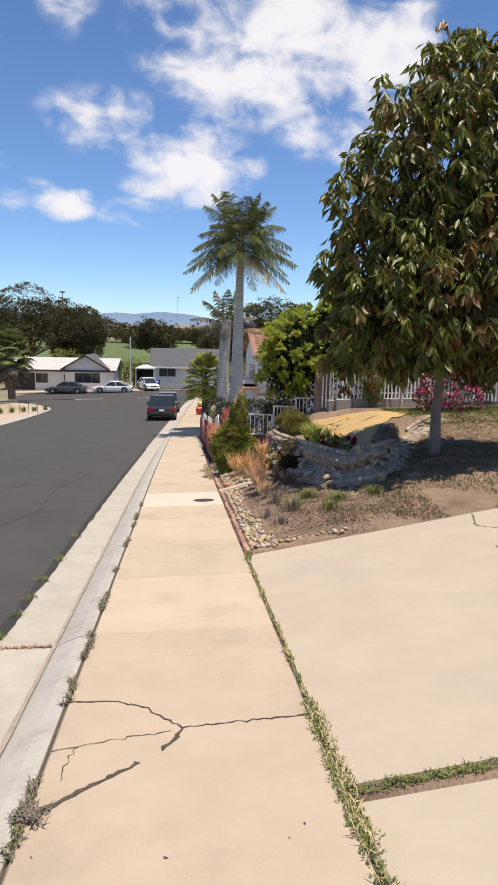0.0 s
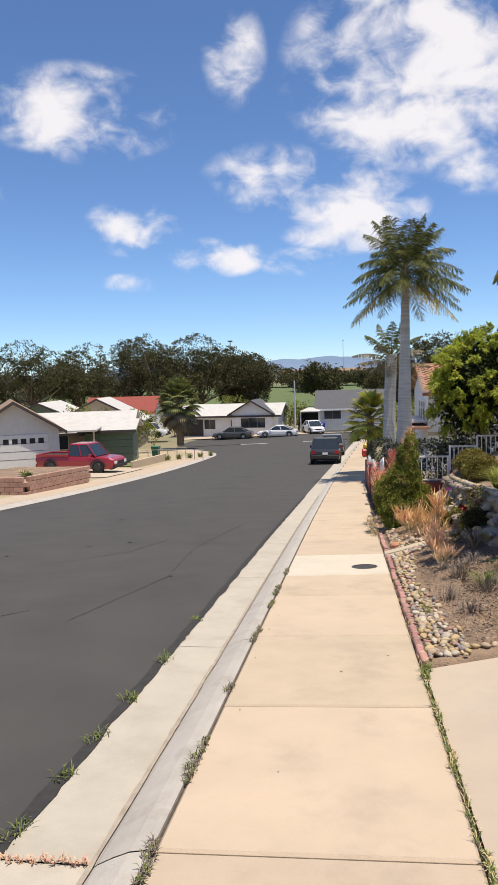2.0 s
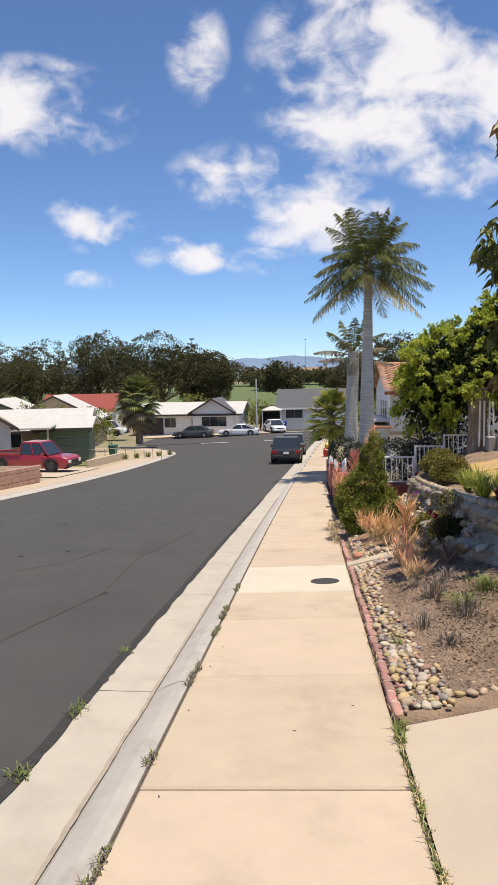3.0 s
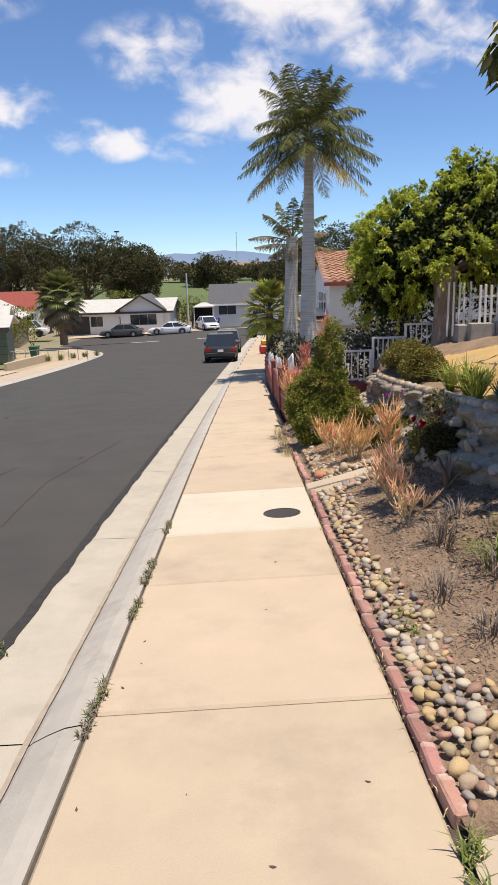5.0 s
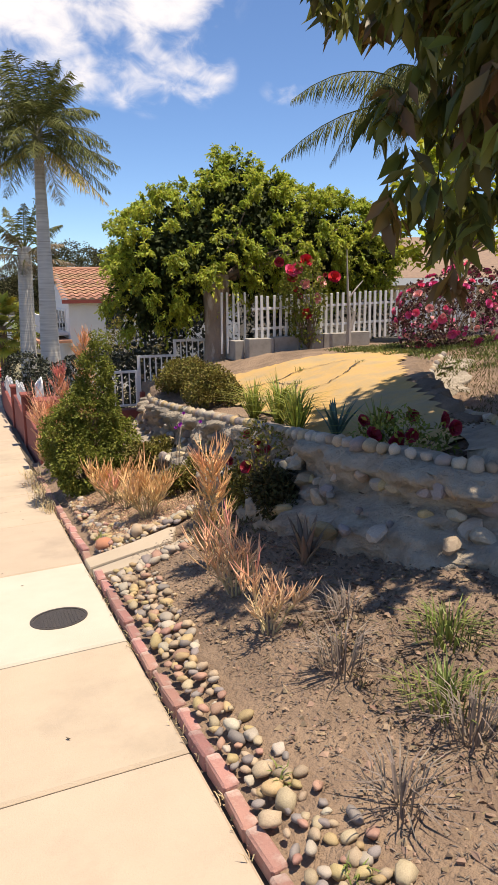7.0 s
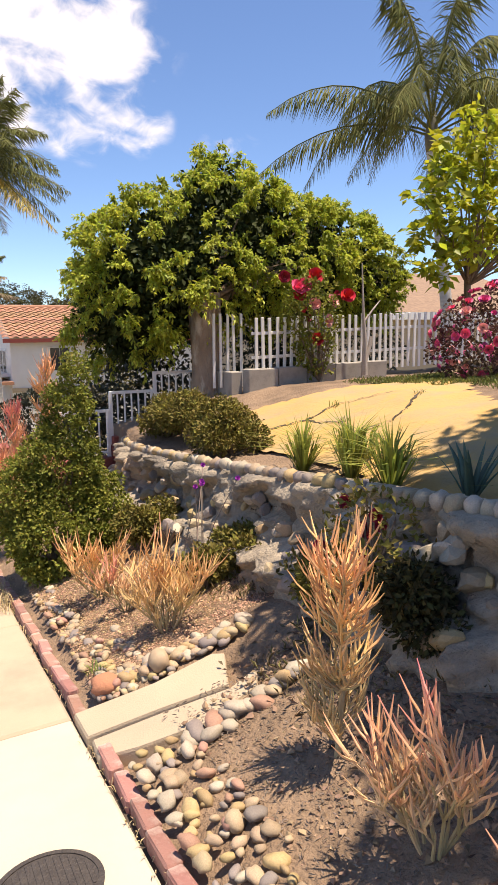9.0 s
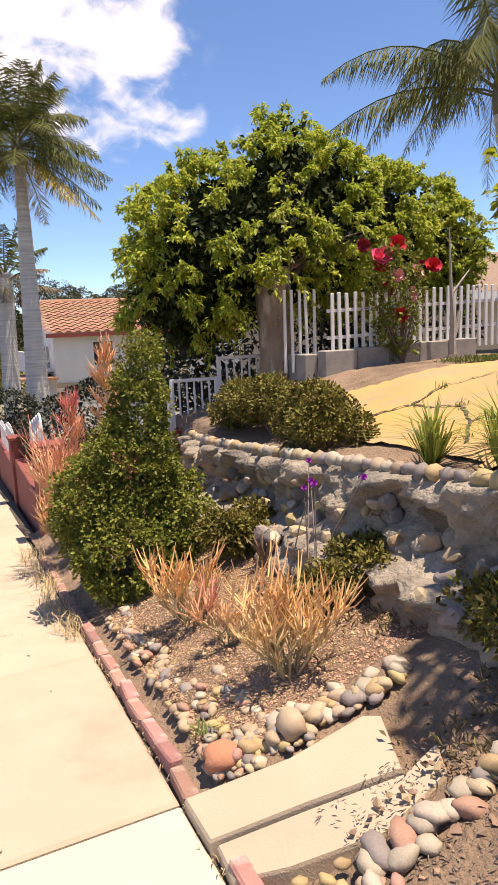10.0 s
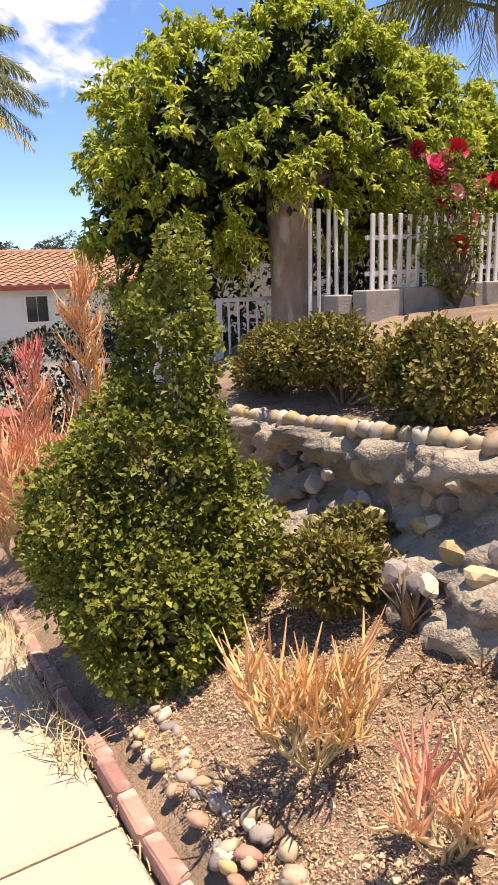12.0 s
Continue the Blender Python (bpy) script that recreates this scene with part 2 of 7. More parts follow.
M = {
    "walk": mat("concrete_walk", (0.49, 0.385, 0.275), (0.435, 0.345, 0.245), 3.0, 0.9, bump=0.35, bscale=140, stain=(0.33, 0.26, 0.19), stain_scale=1.3, stain_at=(0.52, 0.82), var=0.05),
    "walk_new": mat("concrete_new", (0.55, 0.48, 0.38), (0.49, 0.43, 0.335), 3.0, 0.9, bump=0.2, bscale=160, stain=(0.5, 0.42, 0.32), stain_at=(0.6, 0.9)),
    "kerb": mat("concrete_kerb", (0.44, 0.40, 0.345), (0.37, 0.335, 0.29), 5.0, 0.9, bump=0.3, bscale=120, stain=(0.24, 0.20, 0.165), stain_scale=2.2, stain_at=(0.55, 0.8), var=0.05),
    "gutter": mat("concrete_gutter", (0.45, 0.40, 0.32), (0.39, 0.345, 0.28), 4.0, 0.9, bump=0.35, bscale=120, stain=(0.32, 0.27, 0.21), stain_scale=1.6, stain_at=(0.52, 0.85), var=0.06),
    "drive": mat("concrete_drive", (0.47, 0.385, 0.285), (0.42, 0.34, 0.255), 2.0, 0.9, bump=0.25, bscale=120, stain=(0.36, 0.32, 0.28), stain_scale=0.8, stain_at=(0.55, 0.8), var=0.04),
    "asphalt": mat("asphalt", (0.064, 0.058, 0.051), (0.050, 0.046, 0.041), 1.2, 0.92, bump=0.5, bscale=170, stain=(0.036, 0.033, 0.030), stain_scale=0.35, stain_at=(0.55, 0.8)),
    "joint": mat("joint_dirt", (0.10, 0.075, 0.05), (0.05, 0.04, 0.03), 30, 0.95),
    "soil": mat("dry_soil", (0.345, 0.235, 0.15), (0.24, 0.16, 0.105), 5.0, 0.95, bump=1.0, bscale=45, stain=(0.15, 0.10, 0.065), stain_scale=1.6, stain_at=(0.44, 0.68)),
    "land": mat("far_land", (0.26, 0.21, 0.13), (0.17, 0.16, 0.08), 0.03, 0.95),
    "field": mat("park_grass", (0.11, 0.145, 0.045), (0.085, 0.115, 0.038), 0.08, 0.95),
    "brick": mat("edging_brick", (0.40, 0.20, 0.16), (0.30, 0.15, 0.12), 14, 0.9, bump=0.5, bscale=80, stain=(0.48, 0.36, 0.30), stain_scale=9, stain_at=(0.5, 0.7), var=0.22),
    "cobble": mat("river_stone", (0.44, 0.34, 0.23), (0.36, 0.27, 0.19), 9, 0.75, bump=0.2, bscale=50, isl=0.35, var=0.0),
    "red": mat("red_painted_wall", (0.27, 0.075, 0.055), (0.22, 0.06, 0.045), 4, 0.85, bump=0.3, bscale=50, stain=(0.33, 0.13, 0.10), stain_scale=2.5, stain_at=(0.6, 0.85)),
    "white": mat("white_paint", (0.80, 0.79, 0.76), (0.74, 0.73, 0.70), 9, 0.5, stain=(0.55, 0.50, 0.44), stain_scale=6, stain_at=(0.62, 0.9)),
    "yellow": mat("yellow_slope_concrete", (0.52, 0.315, 0.09), (0.44, 0.29, 0.13), 3.0, 0.9, bump=0.8, bscale=22, stain=(0.36, 0.27, 0.15), stain_scale=2.2, stain_at=(0.47, 0.66)),
    "mortar": mat("wall_mortar", (0.42, 0.35, 0.26), (0.27, 0.22, 0.16), 9, 0.95, bump=1.0, bscale=25, stain=(0.17, 0.15, 0.13), stain_scale=3, stain_at=(0.52, 0.72)),
    "block": mat("grey_block", (0.38, 0.35, 0.31), (0.31, 0.285, 0.25), 6, 0.95, bump=0.5, bscale=60, stain=(0.22, 0.2, 0.18), stain_scale=3),
    "leaf_big": mat("drooping_leaf", (0.18, 0.185, 0.036), (0.11, 0.12, 0.026), 2.0, 0.42, isl=0.5, trans=0.36, spec=0.45),
    "leaf_red": mat("bronze_new_leaf", (0.21, 0.135, 0.035), (0.17, 0.09, 0.035), 2.0, 0.5, isl=0.35, trans=0.25),
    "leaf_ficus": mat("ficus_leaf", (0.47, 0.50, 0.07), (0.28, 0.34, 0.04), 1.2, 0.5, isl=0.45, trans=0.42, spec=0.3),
    "leaf_bush": mat("hedge_leaf", (0.26, 0.275, 0.048), (0.125, 0.14, 0.025), 3.0, 0.6, spec=0.2, isl=0.45, trans=0.3),
    "leaf_olive": mat("jade_leaf", (0.23, 0.195, 0.042), (0.11, 0.095, 0.026), 3.0, 0.6, spec=0.2, isl=0.45, trans=0.2),
    "leaf_far": mat("eucalyptus_leaf", (0.105, 0.098, 0.045), (0.062, 0.062, 0.028), 0.3, 0.85, isl=0.5, trans=0.15, spec=0.1),
    "palm": mat("palm_leaf", (0.19, 0.19, 0.06), (0.10, 0.115, 0.036), 2.0, 0.75, spec=0.15, isl=0.45, trans=0.2),
    "palm_fan": mat("yellow_green_fan", (0.50, 0.47, 0.09), (0.30, 0.32, 0.06), 2.0, 0.5, isl=0.35, trans=0.4),
    "palm_yellow": mat("yellowing_palm_leaf", (0.46, 0.32, 0.03), (0.34, 0.26, 0.04), 2.0, 0.5, isl=0.3, trans=0.2),
    "palm_dry": mat("dead_palm_leaf", (0.24, 0.19, 0.11), (0.15, 0.11, 0.065), 2.0, 0.8, isl=0.35),
    "trunk_palm": mat("palm_trunk", (0.64, 0.60, 0.54), (0.38, 0.35, 0.31), 1.6, 0.9, bump=0.6, bscale=40, stain=(0.20, 0.175, 0.15), stain_scale=1.2, stain_at=(0.58, 0.75), stretch=(0.5, 0.5, 10)),
    "bark": mat("bark", (0.26, 0.185, 0.13), (0.17, 0.12, 0.085), 6, 0.95, bump=1.0, bscale=35, stain=(0.36, 0.29, 0.23), stain_scale=4, stain_at=(0.58, 0.7), stretch=(1, 1, 0.35)),
    "grass": mat("grass_blade", (0.20, 0.235, 0.05), (0.12, 0.15, 0.034), 3, 0.6, isl=0.4, trans=0.2),
    "straw": mat("dry_grass", (0.56, 0.43, 0.23), (0.44, 0.33, 0.17), 3, 0.8, isl=0.35),
    "glass": mat("window_glass", (0.03, 0.035, 0.04), (0.025, 0.03, 0.035), 2, 0.08, spec=0.8),
    # near-black for tyres and trim, and for the carport's painted shade
    "dark": mat("dark_trim_and_shade", (0.025, 0.022, 0.02), (0.018, 0.016, 0.015), 3, 0.8),
    "stucco": mat("white_stucco", (0.76, 0.74, 0.70), (0.70, 0.68, 0.64), 1.5, 0.9, bump=0.3, bscale=60, stain=(0.60, 0.56, 0.50), stain_scale=0.6, stain_at=(0.6, 0.9)),
    "rooftile": mat("clay_tile", (0.40, 0.215, 0.12), (0.30, 0.155, 0.09), 5, 0.85, bump=0.3, bscale=30, isl=0.25, stain=(0.5, 0.3, 0.17), stain_scale=2),
}

# ---- ground, street ----
def far_z(x, y):
    """World height of the land beyond the street's far end and beside it."""
    k = sm(60, 95, y)
    base = (STREET @ Vector((0, y, lift(min(y, 95))))).z if y < 95 else -5.6
    far = -5.6 + 4.0 * sm(125, 230, y) + 1.6 * sm(230, 700, y)
    return base * (1 - k) + far * k if y < 95 else far


def ground_sheet():
    ys = [-60, -30, -15, -8] + [-4 + 4 * i for i in range(25)] + [100, 110, 125, 140, 160, 185, 215, 250, 300, 400, 600, 1000, 1800, 4000]
    xs = [-3000, -1200, -500, -250, -140, -90, -60, -45, -34, -26, -20, -15, -12, -6, 0, 6, 12, 18, 26, 36, 50, 70, 100, 160, 300, 700, 1500, 3000]
    vs, fs = [], []
    for y in ys:
        for x in xs:
            z = far_z(x, y) - 0.45
            vs.append((x, y, z))
    n = len(xs)
    for j in range(len(ys) - 1):
        for i in range(n - 1):
            fs.append((j * n + i, j * n + i + 1, (j + 1) * n + i + 1, (j + 1) * n + i))
    return tagged(part("ground", sheet("ground", vs, fs, True), M["land"]), "dry brown and olive land rising gently to the horizon", "ground", kind="structure")


ground_sheet()


def ribbon(name, x_left, x_right, ys, z, material, label, category, nx=6, zf=None):
    """A sheet laid along the street between two edges that may vary along it."""
    rows = []
    for y in ys:
        a, b = x_left(y), x_right(y)
        rows.append([at(a + (b - a) * i / nx, y, z + (zf(a + (b - a) * i / nx, y) if zf else 0.0)) for i in range(nx + 1)])
    return tagged(part(name, Mesh().strip(rows), material, smooth=True), label, category, kind="structure")


def drift(y):
    """The near kerb runs slightly across the street's axis further down."""
    return 0.0006 * max(0.0, y - 13.0) ** 2


def left_kerb(y):
    return -11.3 - 14.0 * sm(57, 86, y) ** 1.5


YS = [-12 + 2 * i for i in range(7)] + [2 + 0.12 * i for i in range(190)] + [25 + 1.5 * i for i in range(46)]
ribbon("road", left_kerb, lambda y: -1.28 + drift(y) + 0.03 * noise.noise(Vector((y * 1.3, 0, 0))) + 0.015 * noise.noise(Vector((y * 6, 4, 0))), YS, -0.075, M["asphalt"], "worn dark grey asphalt street running downhill", "road", 10,
       lambda x, y: 0.10 * (1 - ((x + 6.3) / 5.2) ** 2) if abs(x + 6.3) < 5.2 else 0.0)
# cross street at the foot of the hill
ribbon("cross_street", lambda y: -70.0, lambda y: 45.0, [76 + 1.5 * i for i in range(8)], -0.04, M["asphalt"], "asphalt cross street at the foot of the hill", "road", 30)


def slab(x0, x1, y0, y1, top, thick, zf=None, bevel=0.012, n=3):
    """A slab lying in the street's plane, edges slightly broken."""
    h = zf or (lambda x, y: 0.0)
    b = bevel
    me = Mesh()
    ring = lambda q, dz: [at(x, y, top + h(x, y) + dz) for x, y in
                          ((x0 + q, y0 + q), (x1 - q, y0 + q), (x1 - q, y1 - q), (x0 + q, y1 - q))]
    me.strip([ring(0, -thick), ring(0, -b), ring(b, 0)], True)
    me.add(ring(b, 0), [(0, 1, 2, 3)])
    return me


JOINTS = [-9.4, -7.8, -6.2, -4.6, -3.0, -1.4, 0.3, 2.1, 5.36, 6.92, 8.48, 10.05, 11.2, 12.75, 14.28, 15.85, 17.4, 18.9, 20.4, 22, 23.5, 25, 26.6, 28.2, 29.8, 31.4, 33, 34.6, 36.2, 38, 41, 44, 47, 50, 54, 58, 62, 66, 70, 74]
pavement = thing("pavement", "tan concrete pavement of cast panels with weedy joints", "pavement", kind="structure")
for a, b in zip(JOINTS, JOINTS[1:]):
    fresh = abs(a - 11.2) < 0.01
    part("panel", slab(-0.615 + drift((a + b) / 2), 0.66 + drift((a + b) / 2), a + 0.009, b - 0.009, 0.002 * math.sin(a * 3), 0.12), M["walk_new" if fresh else "walk"], pavement, "paler new concrete panel" if fresh else "")
ribbon("pavement_bed", lambda y: -0.70 + drift(y), lambda y: 0.76 + drift(y), [-10 + 2 * i for i in range(43)], -0.016, M["joint"], "dirt in the pavement joints", "pavement", 1)
kerb = thing("kerb", "grey rolled concrete kerb and gutter", "kerb", kind="structure")
KJ = [-10, -7, -3.9, -0.8, 2.2, 5.35, 8.4, 11.45, 14.5, 17.5, 20.5, 23.5, 26.5, 29.5, 32.5, 36, 40, 44, 48, 52, 56, 60, 64, 68, 72]
PROFILE = [(-0.63, -0.10), (-0.63, 0.0), (-0.66, 0.002), (-0.72, -0.006), (-0.79, -0.032), (-0.855, -0.062), (-0.872, -0.074), (-0.89, -0.066), (-1.05, -0.064), (-1.30, -0.055), (-1.33, -0.12)]
for a, b in zip(KJ, KJ[1:]):
    q = Mesh()
    steps = [a + 0.005 + (b - a - 0.01) * i / 4 for i in range(5)]
    q.strip([[at(x + drift(y), y, z) for x, z in PROFILE[:7]] for y in steps])
    part("kerb_stone", q, M["kerb"], kerb)
    q = Mesh()
    q.strip([[at(x + drift(y), y, z) for i, (x, z) in enumerate(PROFILE[6:])] for y in steps])
    part("gutter_pan", q, M["gutter"], kerb, "stained concrete gutter")


# ---- driveway and front yard ----
def drive_z(x, y):
    return 0.10 * (x - 0.66)


driveway = thing("driveway", "pale concrete driveway with weedy joints", "driveway", kind="structure")
def drive_edge(x):
    return 7.6 + 0.2 * (x - 0.7)


for x0, x1, y0, y1 in ((0.685, 3.9, -9, -3.9), (0.685, 3.9, -3.85, 0.0), (0.685, 3.9, 0.05, 3.16), (3.95, 12.0, -9, -3.9), (3.95, 12.0, -3.85, 3.16)):
    part("panel", slab(x0, x1, y0, y1, 0.0, 0.15, drive_z), M["drive"], driveway)
for x0, x1 in ((0.685, 3.9), (3.95, 12.0)):
    q = Mesh()
    xs = [x0 + (x1 - x0) * i / 6 for i in range(7)]
    q.strip([[at(x, 3.28 + (x - .72) * .02, drive_z(x, 0) - 0.12) for x in xs], [at(x, 3.28 + (x - .72) * .02, drive_z(x, 0)) for x in xs], [at(x, drive_edge(x), drive_z(x, 0)) for x in xs], [at(x, drive_edge(x), drive_z(x, 0) - 0.12) for x in xs]])
    part("panel", q, M["drive"], driveway)

WALL = [(2.42, 17.55), (2.16, 16.4), (2.06, 15.2), (2.05, 13.8), (2.05, 12.4), (2.06, 11.3), (2.22, 10.6), (2.6, 10.35), (3.1, 10.9), (3.6, 12.2), (4.3, 13.6), (5.2, 14.4)]
MOUND = WALL + [(5.6, 14.6), (14, 14.8), (14, 19), (2.4, 19)]


def inside(x, y, poly):
    hit = False
    for (x1, y1), (x2, y2) in zip(poly, poly[1:] + poly[:1]):
        if (y1 > y) != (y2 > y) and x < (x2 - x1) * (y - y1) / (y2 - y1) + x1:
            hit = not hit
    return hit


def bed_z(x, y):
    """Low ground: the planting bed by the pavement and the plot round the tree."""
    s = 0.08 + 0.20 * sm(8.2, 11.2, y)
    z = 0.04 + (min(x, 2.05) - 0.66) * s
    if x > 2.05:
        z += 0.05 * (x - 2.05) + 0.03 * (y - 8) * sm(2.05, 3.5, x)
    return z


def mound_z(x, y):
    return 0.80 + 0.40 * sm(2.0, 4.2, x) + 0.055 * (y - 14)


def yard_z(x, y):
    up = mound_z(x, y)
    if inside(x, y, MOUND):
        return up
    low = bed_z(x, y)
    if x > 4.6:
        low = low + (up - low) * sm(12.6, 14.8, y)
    return low


def on_yard(x, y, dz=0.0):
    return at(x, y, yard_z(x, y) + dz)


def yard():
    xs = [0.70 + 0.075 * i for i in range(26)] + [2.7 + 0.15 * i for i in range(28)] + [7 + 0.5 * i for i in range(16)]
    ys = [7.5 + 0.1 * i for i in range(45)] + [12.0 + 0.04 * i for i in range(25)] + [13.0 + 0.1 * i for i in range(51)]
    vs, fs = [], []
    for y in ys:
        for x in xs:
            e = max(0.0, drive_edge(x) - y)
            z = yard_z(x, max(y, drive_edge(x)))
            z += 0.035 * noise.noise(Vector((x * 2.2, y * 2.2, 0))) + 0.015 * noise.noise(Vector((x * 9, y * 9, 3)))
            if x < 1.38 and 12.14 < y < max(12.52, 12.68 - 0.41 * (x - 0.665)):
                z = bed_z(x, y) - 0.07
            if x < 1.5 and 12.0 < y < max(12.66, 12.80 - 0.41 * (x - 0.665)):
                z = min(z, bed_z(x, y) - 0.028)
            if x < 0.8:
                z = min(z, 0.03)
            vs.append(tuple(at(x, max(y, drive_edge(x) + 0.01), z - (0.04 if e else 0))))
    n = len(xs)
    for j in range(len(ys) - 1):
        for i in range(n - 1):
            fs.append((j * n + i, j * n + i + 1, (j + 1) * n + i + 1, (j + 1) * n + i))
    tagged(part("garden_soil", sheet("garden_soil", vs, fs, True), M["soil"]), "dry brown garden soil rising from the pavement", "soil", kind="structure")


yard()

# ---- brick edging, river stones, path ----
rng = np.random.default_rng(7)
R = random.Random(5)


def stone_mesh(name, seed, size=(1, 0.75, 0.6)):
    bm = bmesh.new()
    bmesh.ops.create_icosphere(bm, subdivisions=2, radius=1.0)
    for p in bm.verts:
        k = 1 + 0.38 * noise.noise(p.co * 1.3 + Vector((seed, seed * 1.7, 0)))
        p.co = Vector((p.co.x * size[0], p.co.y * size[1], p.co.z * size[2])) * k
    me = bpy.data.meshes.new(name)
    bm.to_mesh(me)
    bm.free()
    me.polygons.foreach_set("use_smooth", [True] * len(me.polygons))
    return me


edging = thing("brick_edging", "row of weathered red bricks edging the planting bed", "edging", group="bed edging")
edging_b = thing("brick_edging", "row of weathered red bricks beyond the path slab", "edging", group="bed edging")
brick_me = [Mesh().box(-0.028, 0.028, -0.098, 0.098, -0.09, 0.05, 0.008).mesh("brick") for _ in range(3)]
for k, me in enumerate(brick_me):
    me.materials.append(M["brick"])
    for p in me.vertices:
        p.co += Vector((noise.noise(p.co * 40 + Vector((k * 9, 0, 0))), noise.noise(p.co * 40 + Vector((0, k * 7, 0))), noise.noise(p.co * 33 + Vector((0, 0, k * 5))))) * 0.006
for host, y0, y1 in ((edging, 7.68, 12.30), (edging_b, 12.72, 16.8)):
    y = y0 + 0.1
    while y < y1:
        a = at(0.70 + R.uniform(-0.008, 0.008), y, -0.008 + R.uniform(-0.012, 0.012))
        part("brick", R.choice(brick_me), M["brick"], host, m=Matrix.Translation(a) @ pose(0, 0, 0, R.uniform(-2, 2) - 5.5, R.uniform(-4, 4), R.uniform(-3, 3)))
        y += 0.203

STONE_COLS = [((0.43, 0.33, 0.21), (0.32, 0.235, 0.15)), ((0.45, 0.33, 0.16), (0.35, 0.245, 0.12)), ((0.27, 0.225, 0.195), (0.21, 0.175, 0.155)), ((0.47, 0.40, 0.30), (0.36, 0.30, 0.225)), ((0.40, 0.23, 0.16), (0.31, 0.17, 0.12))]
stone_mats = [mat("river_stone", a, b, 9, 0.7, bump=0.2, bscale=50, var=0.2) for a, b in STONE_COLS]
stone_me = []
for k in range(10):
    me = stone_mesh("stone", k * 3.3, (1, 0.72, 0.55))
    me.materials.append(stone_mats[(0, 1, 0, 2, 3, 0, 1, 3, 2, 4)[k]])
    stone_me.append(me)
cobbles = thing("stone_border", "border of smooth tan and grey river stones behind the bricks", "stones")
cobbles_b = thing("stone_border", "loose river stones round the corner of the bed", "stones")


def lay_stone(host, x, y, s, dz=0.0):
    a = on_yard(x, y, s * 0.28 + dz)
    part("stone", R.choice(stone_me), stone_mats[0], host, m=Matrix.Translation(a) @ pose(0, 0, 0, R.uniform(-25, 25), R.uniform(-25, 25), R.uniform(0, 360)) @ Matrix.Diagonal((s, s * R.uniform(0.8, 1.2), s, 1)))


def stone_size():
    return R.uniform(0.027, 0.042) if R.random() < 0.35 else R.uniform(0.016, 0.028)


y = 7.72
while y < 12.12:
    x = 0.757
    wide = 0.93 + 0.05 * math.sin(y * 2.3) + (0.12 if y < 8.4 else 0)
    while x < wide:
        lay_stone(cobbles, x + R.uniform(-0.015, 0.015), y + R.uniform(-0.03, 0.03), stone_size(), R.uniform(0.0, 0.012))
        x += R.uniform(0.042, 0.062)
    y += R.uniform(0.044, 0.06)
for k in range(16):
    lay_stone(cobbles, 0.8 + k * 0.07, 7.72 + 0.02 * k + R.uniform(0, 0.1), R.uniform(0.022, 0.042))
    lay_stone(cobbles, 0.95 + k * 0.035, 12.03 + R.uniform(-0.07, 0.02), R.uniform(0.03, 0.06))
for k in range(150):
    y = 12.76 + 2.2 * R.random() ** 1.6
    lay_stone(cobbles_b, 0.79 + R.random() * (0.26 if y < 13.4 else 0.14), y, R.uniform(0.018, 0.038))
for k in range(44):
    lay_stone(cobbles_b, 0.80 + 0.017 * k + R.uniform(-0.02, 0.02), 12.78 - 0.0035 * k + R.uniform(-0.05, 0.07), R.uniform(0.024, 0.048))
for k in range(70):
    x = 0.775 + 0.6 * R.random()
    lay_stone(cobbles_b, x, max(12.58, 12.72 - 0.41 * (x - 0.665)) + R.uniform(0.0, 0.12), R.uniform(0.016, 0.034), -0.012)
me = stone_mesh("stone", 77.0, (0.075, 0.065, 0.045))
me.materials.append(mat("red_sandstone", (0.46, 0.20, 0.11), (0.38, 0.17, 0.10), 8, 0.9, bump=0.4))
part("stone", me, stone_mats[0], cobbles_b, "large reddish sandstone", m=Matrix.Translation(on_yard(0.835, 12.755, 0.015)))
me = stone_mesh("stone", 31.0, (0.045, 0.07, 0.05))
me.materials.append(stone_mats[0])
part("stone", me, stone_mats[0], cobbles_b, m=Matrix.Translation(on_yard(1.06, 12.67, 0.04)))


def slab_poly(pts, thick, b=0.012):
    """A slab with a free outline; points are x, y, z of the top."""
    c = (sum(p[0] for p in pts) / len(pts), sum(p[1] for p in pts) / len(pts))
    ring = lambda q, dz: [at(x + (c[0] - x) * q, y + (c[1] - y) * q, z - 0.012 + dz) for x, y, z in pts]
    return Mesh().strip([ring(0, -thick), ring(0, -b), ring(0.02, 0)], True).add(ring(0.02, 0), [tuple(range(len(pts)))])


step = thing("garden_step", "two worn concrete slabs leading up into the bed", "step")
part("slab", slab_poly([(0.665, 12.47, 0.05), (0.95, 12.36, 0.13), (1.22, 12.25, 0.20), (1.32, 12.50, 0.228), (1.28, 12.55, 0.22), (1.0, 12.57, 0.15), (0.665, 12.71, 0.05)], 0.16), M["walk"], step)
part("slab", slab_poly([(0.665, 12.28, 0.05), (0.80, 12.20, 0.085), (1.05, 12.10, 0.150), (1.30, 12.14, 0.215), (1.36, 12.26, 0.23), (1.225, 12.235, 0.19), (0.95, 12.34, 0.12), (0.68, 12.45, 0.04)], 0.16), M["walk"], step)

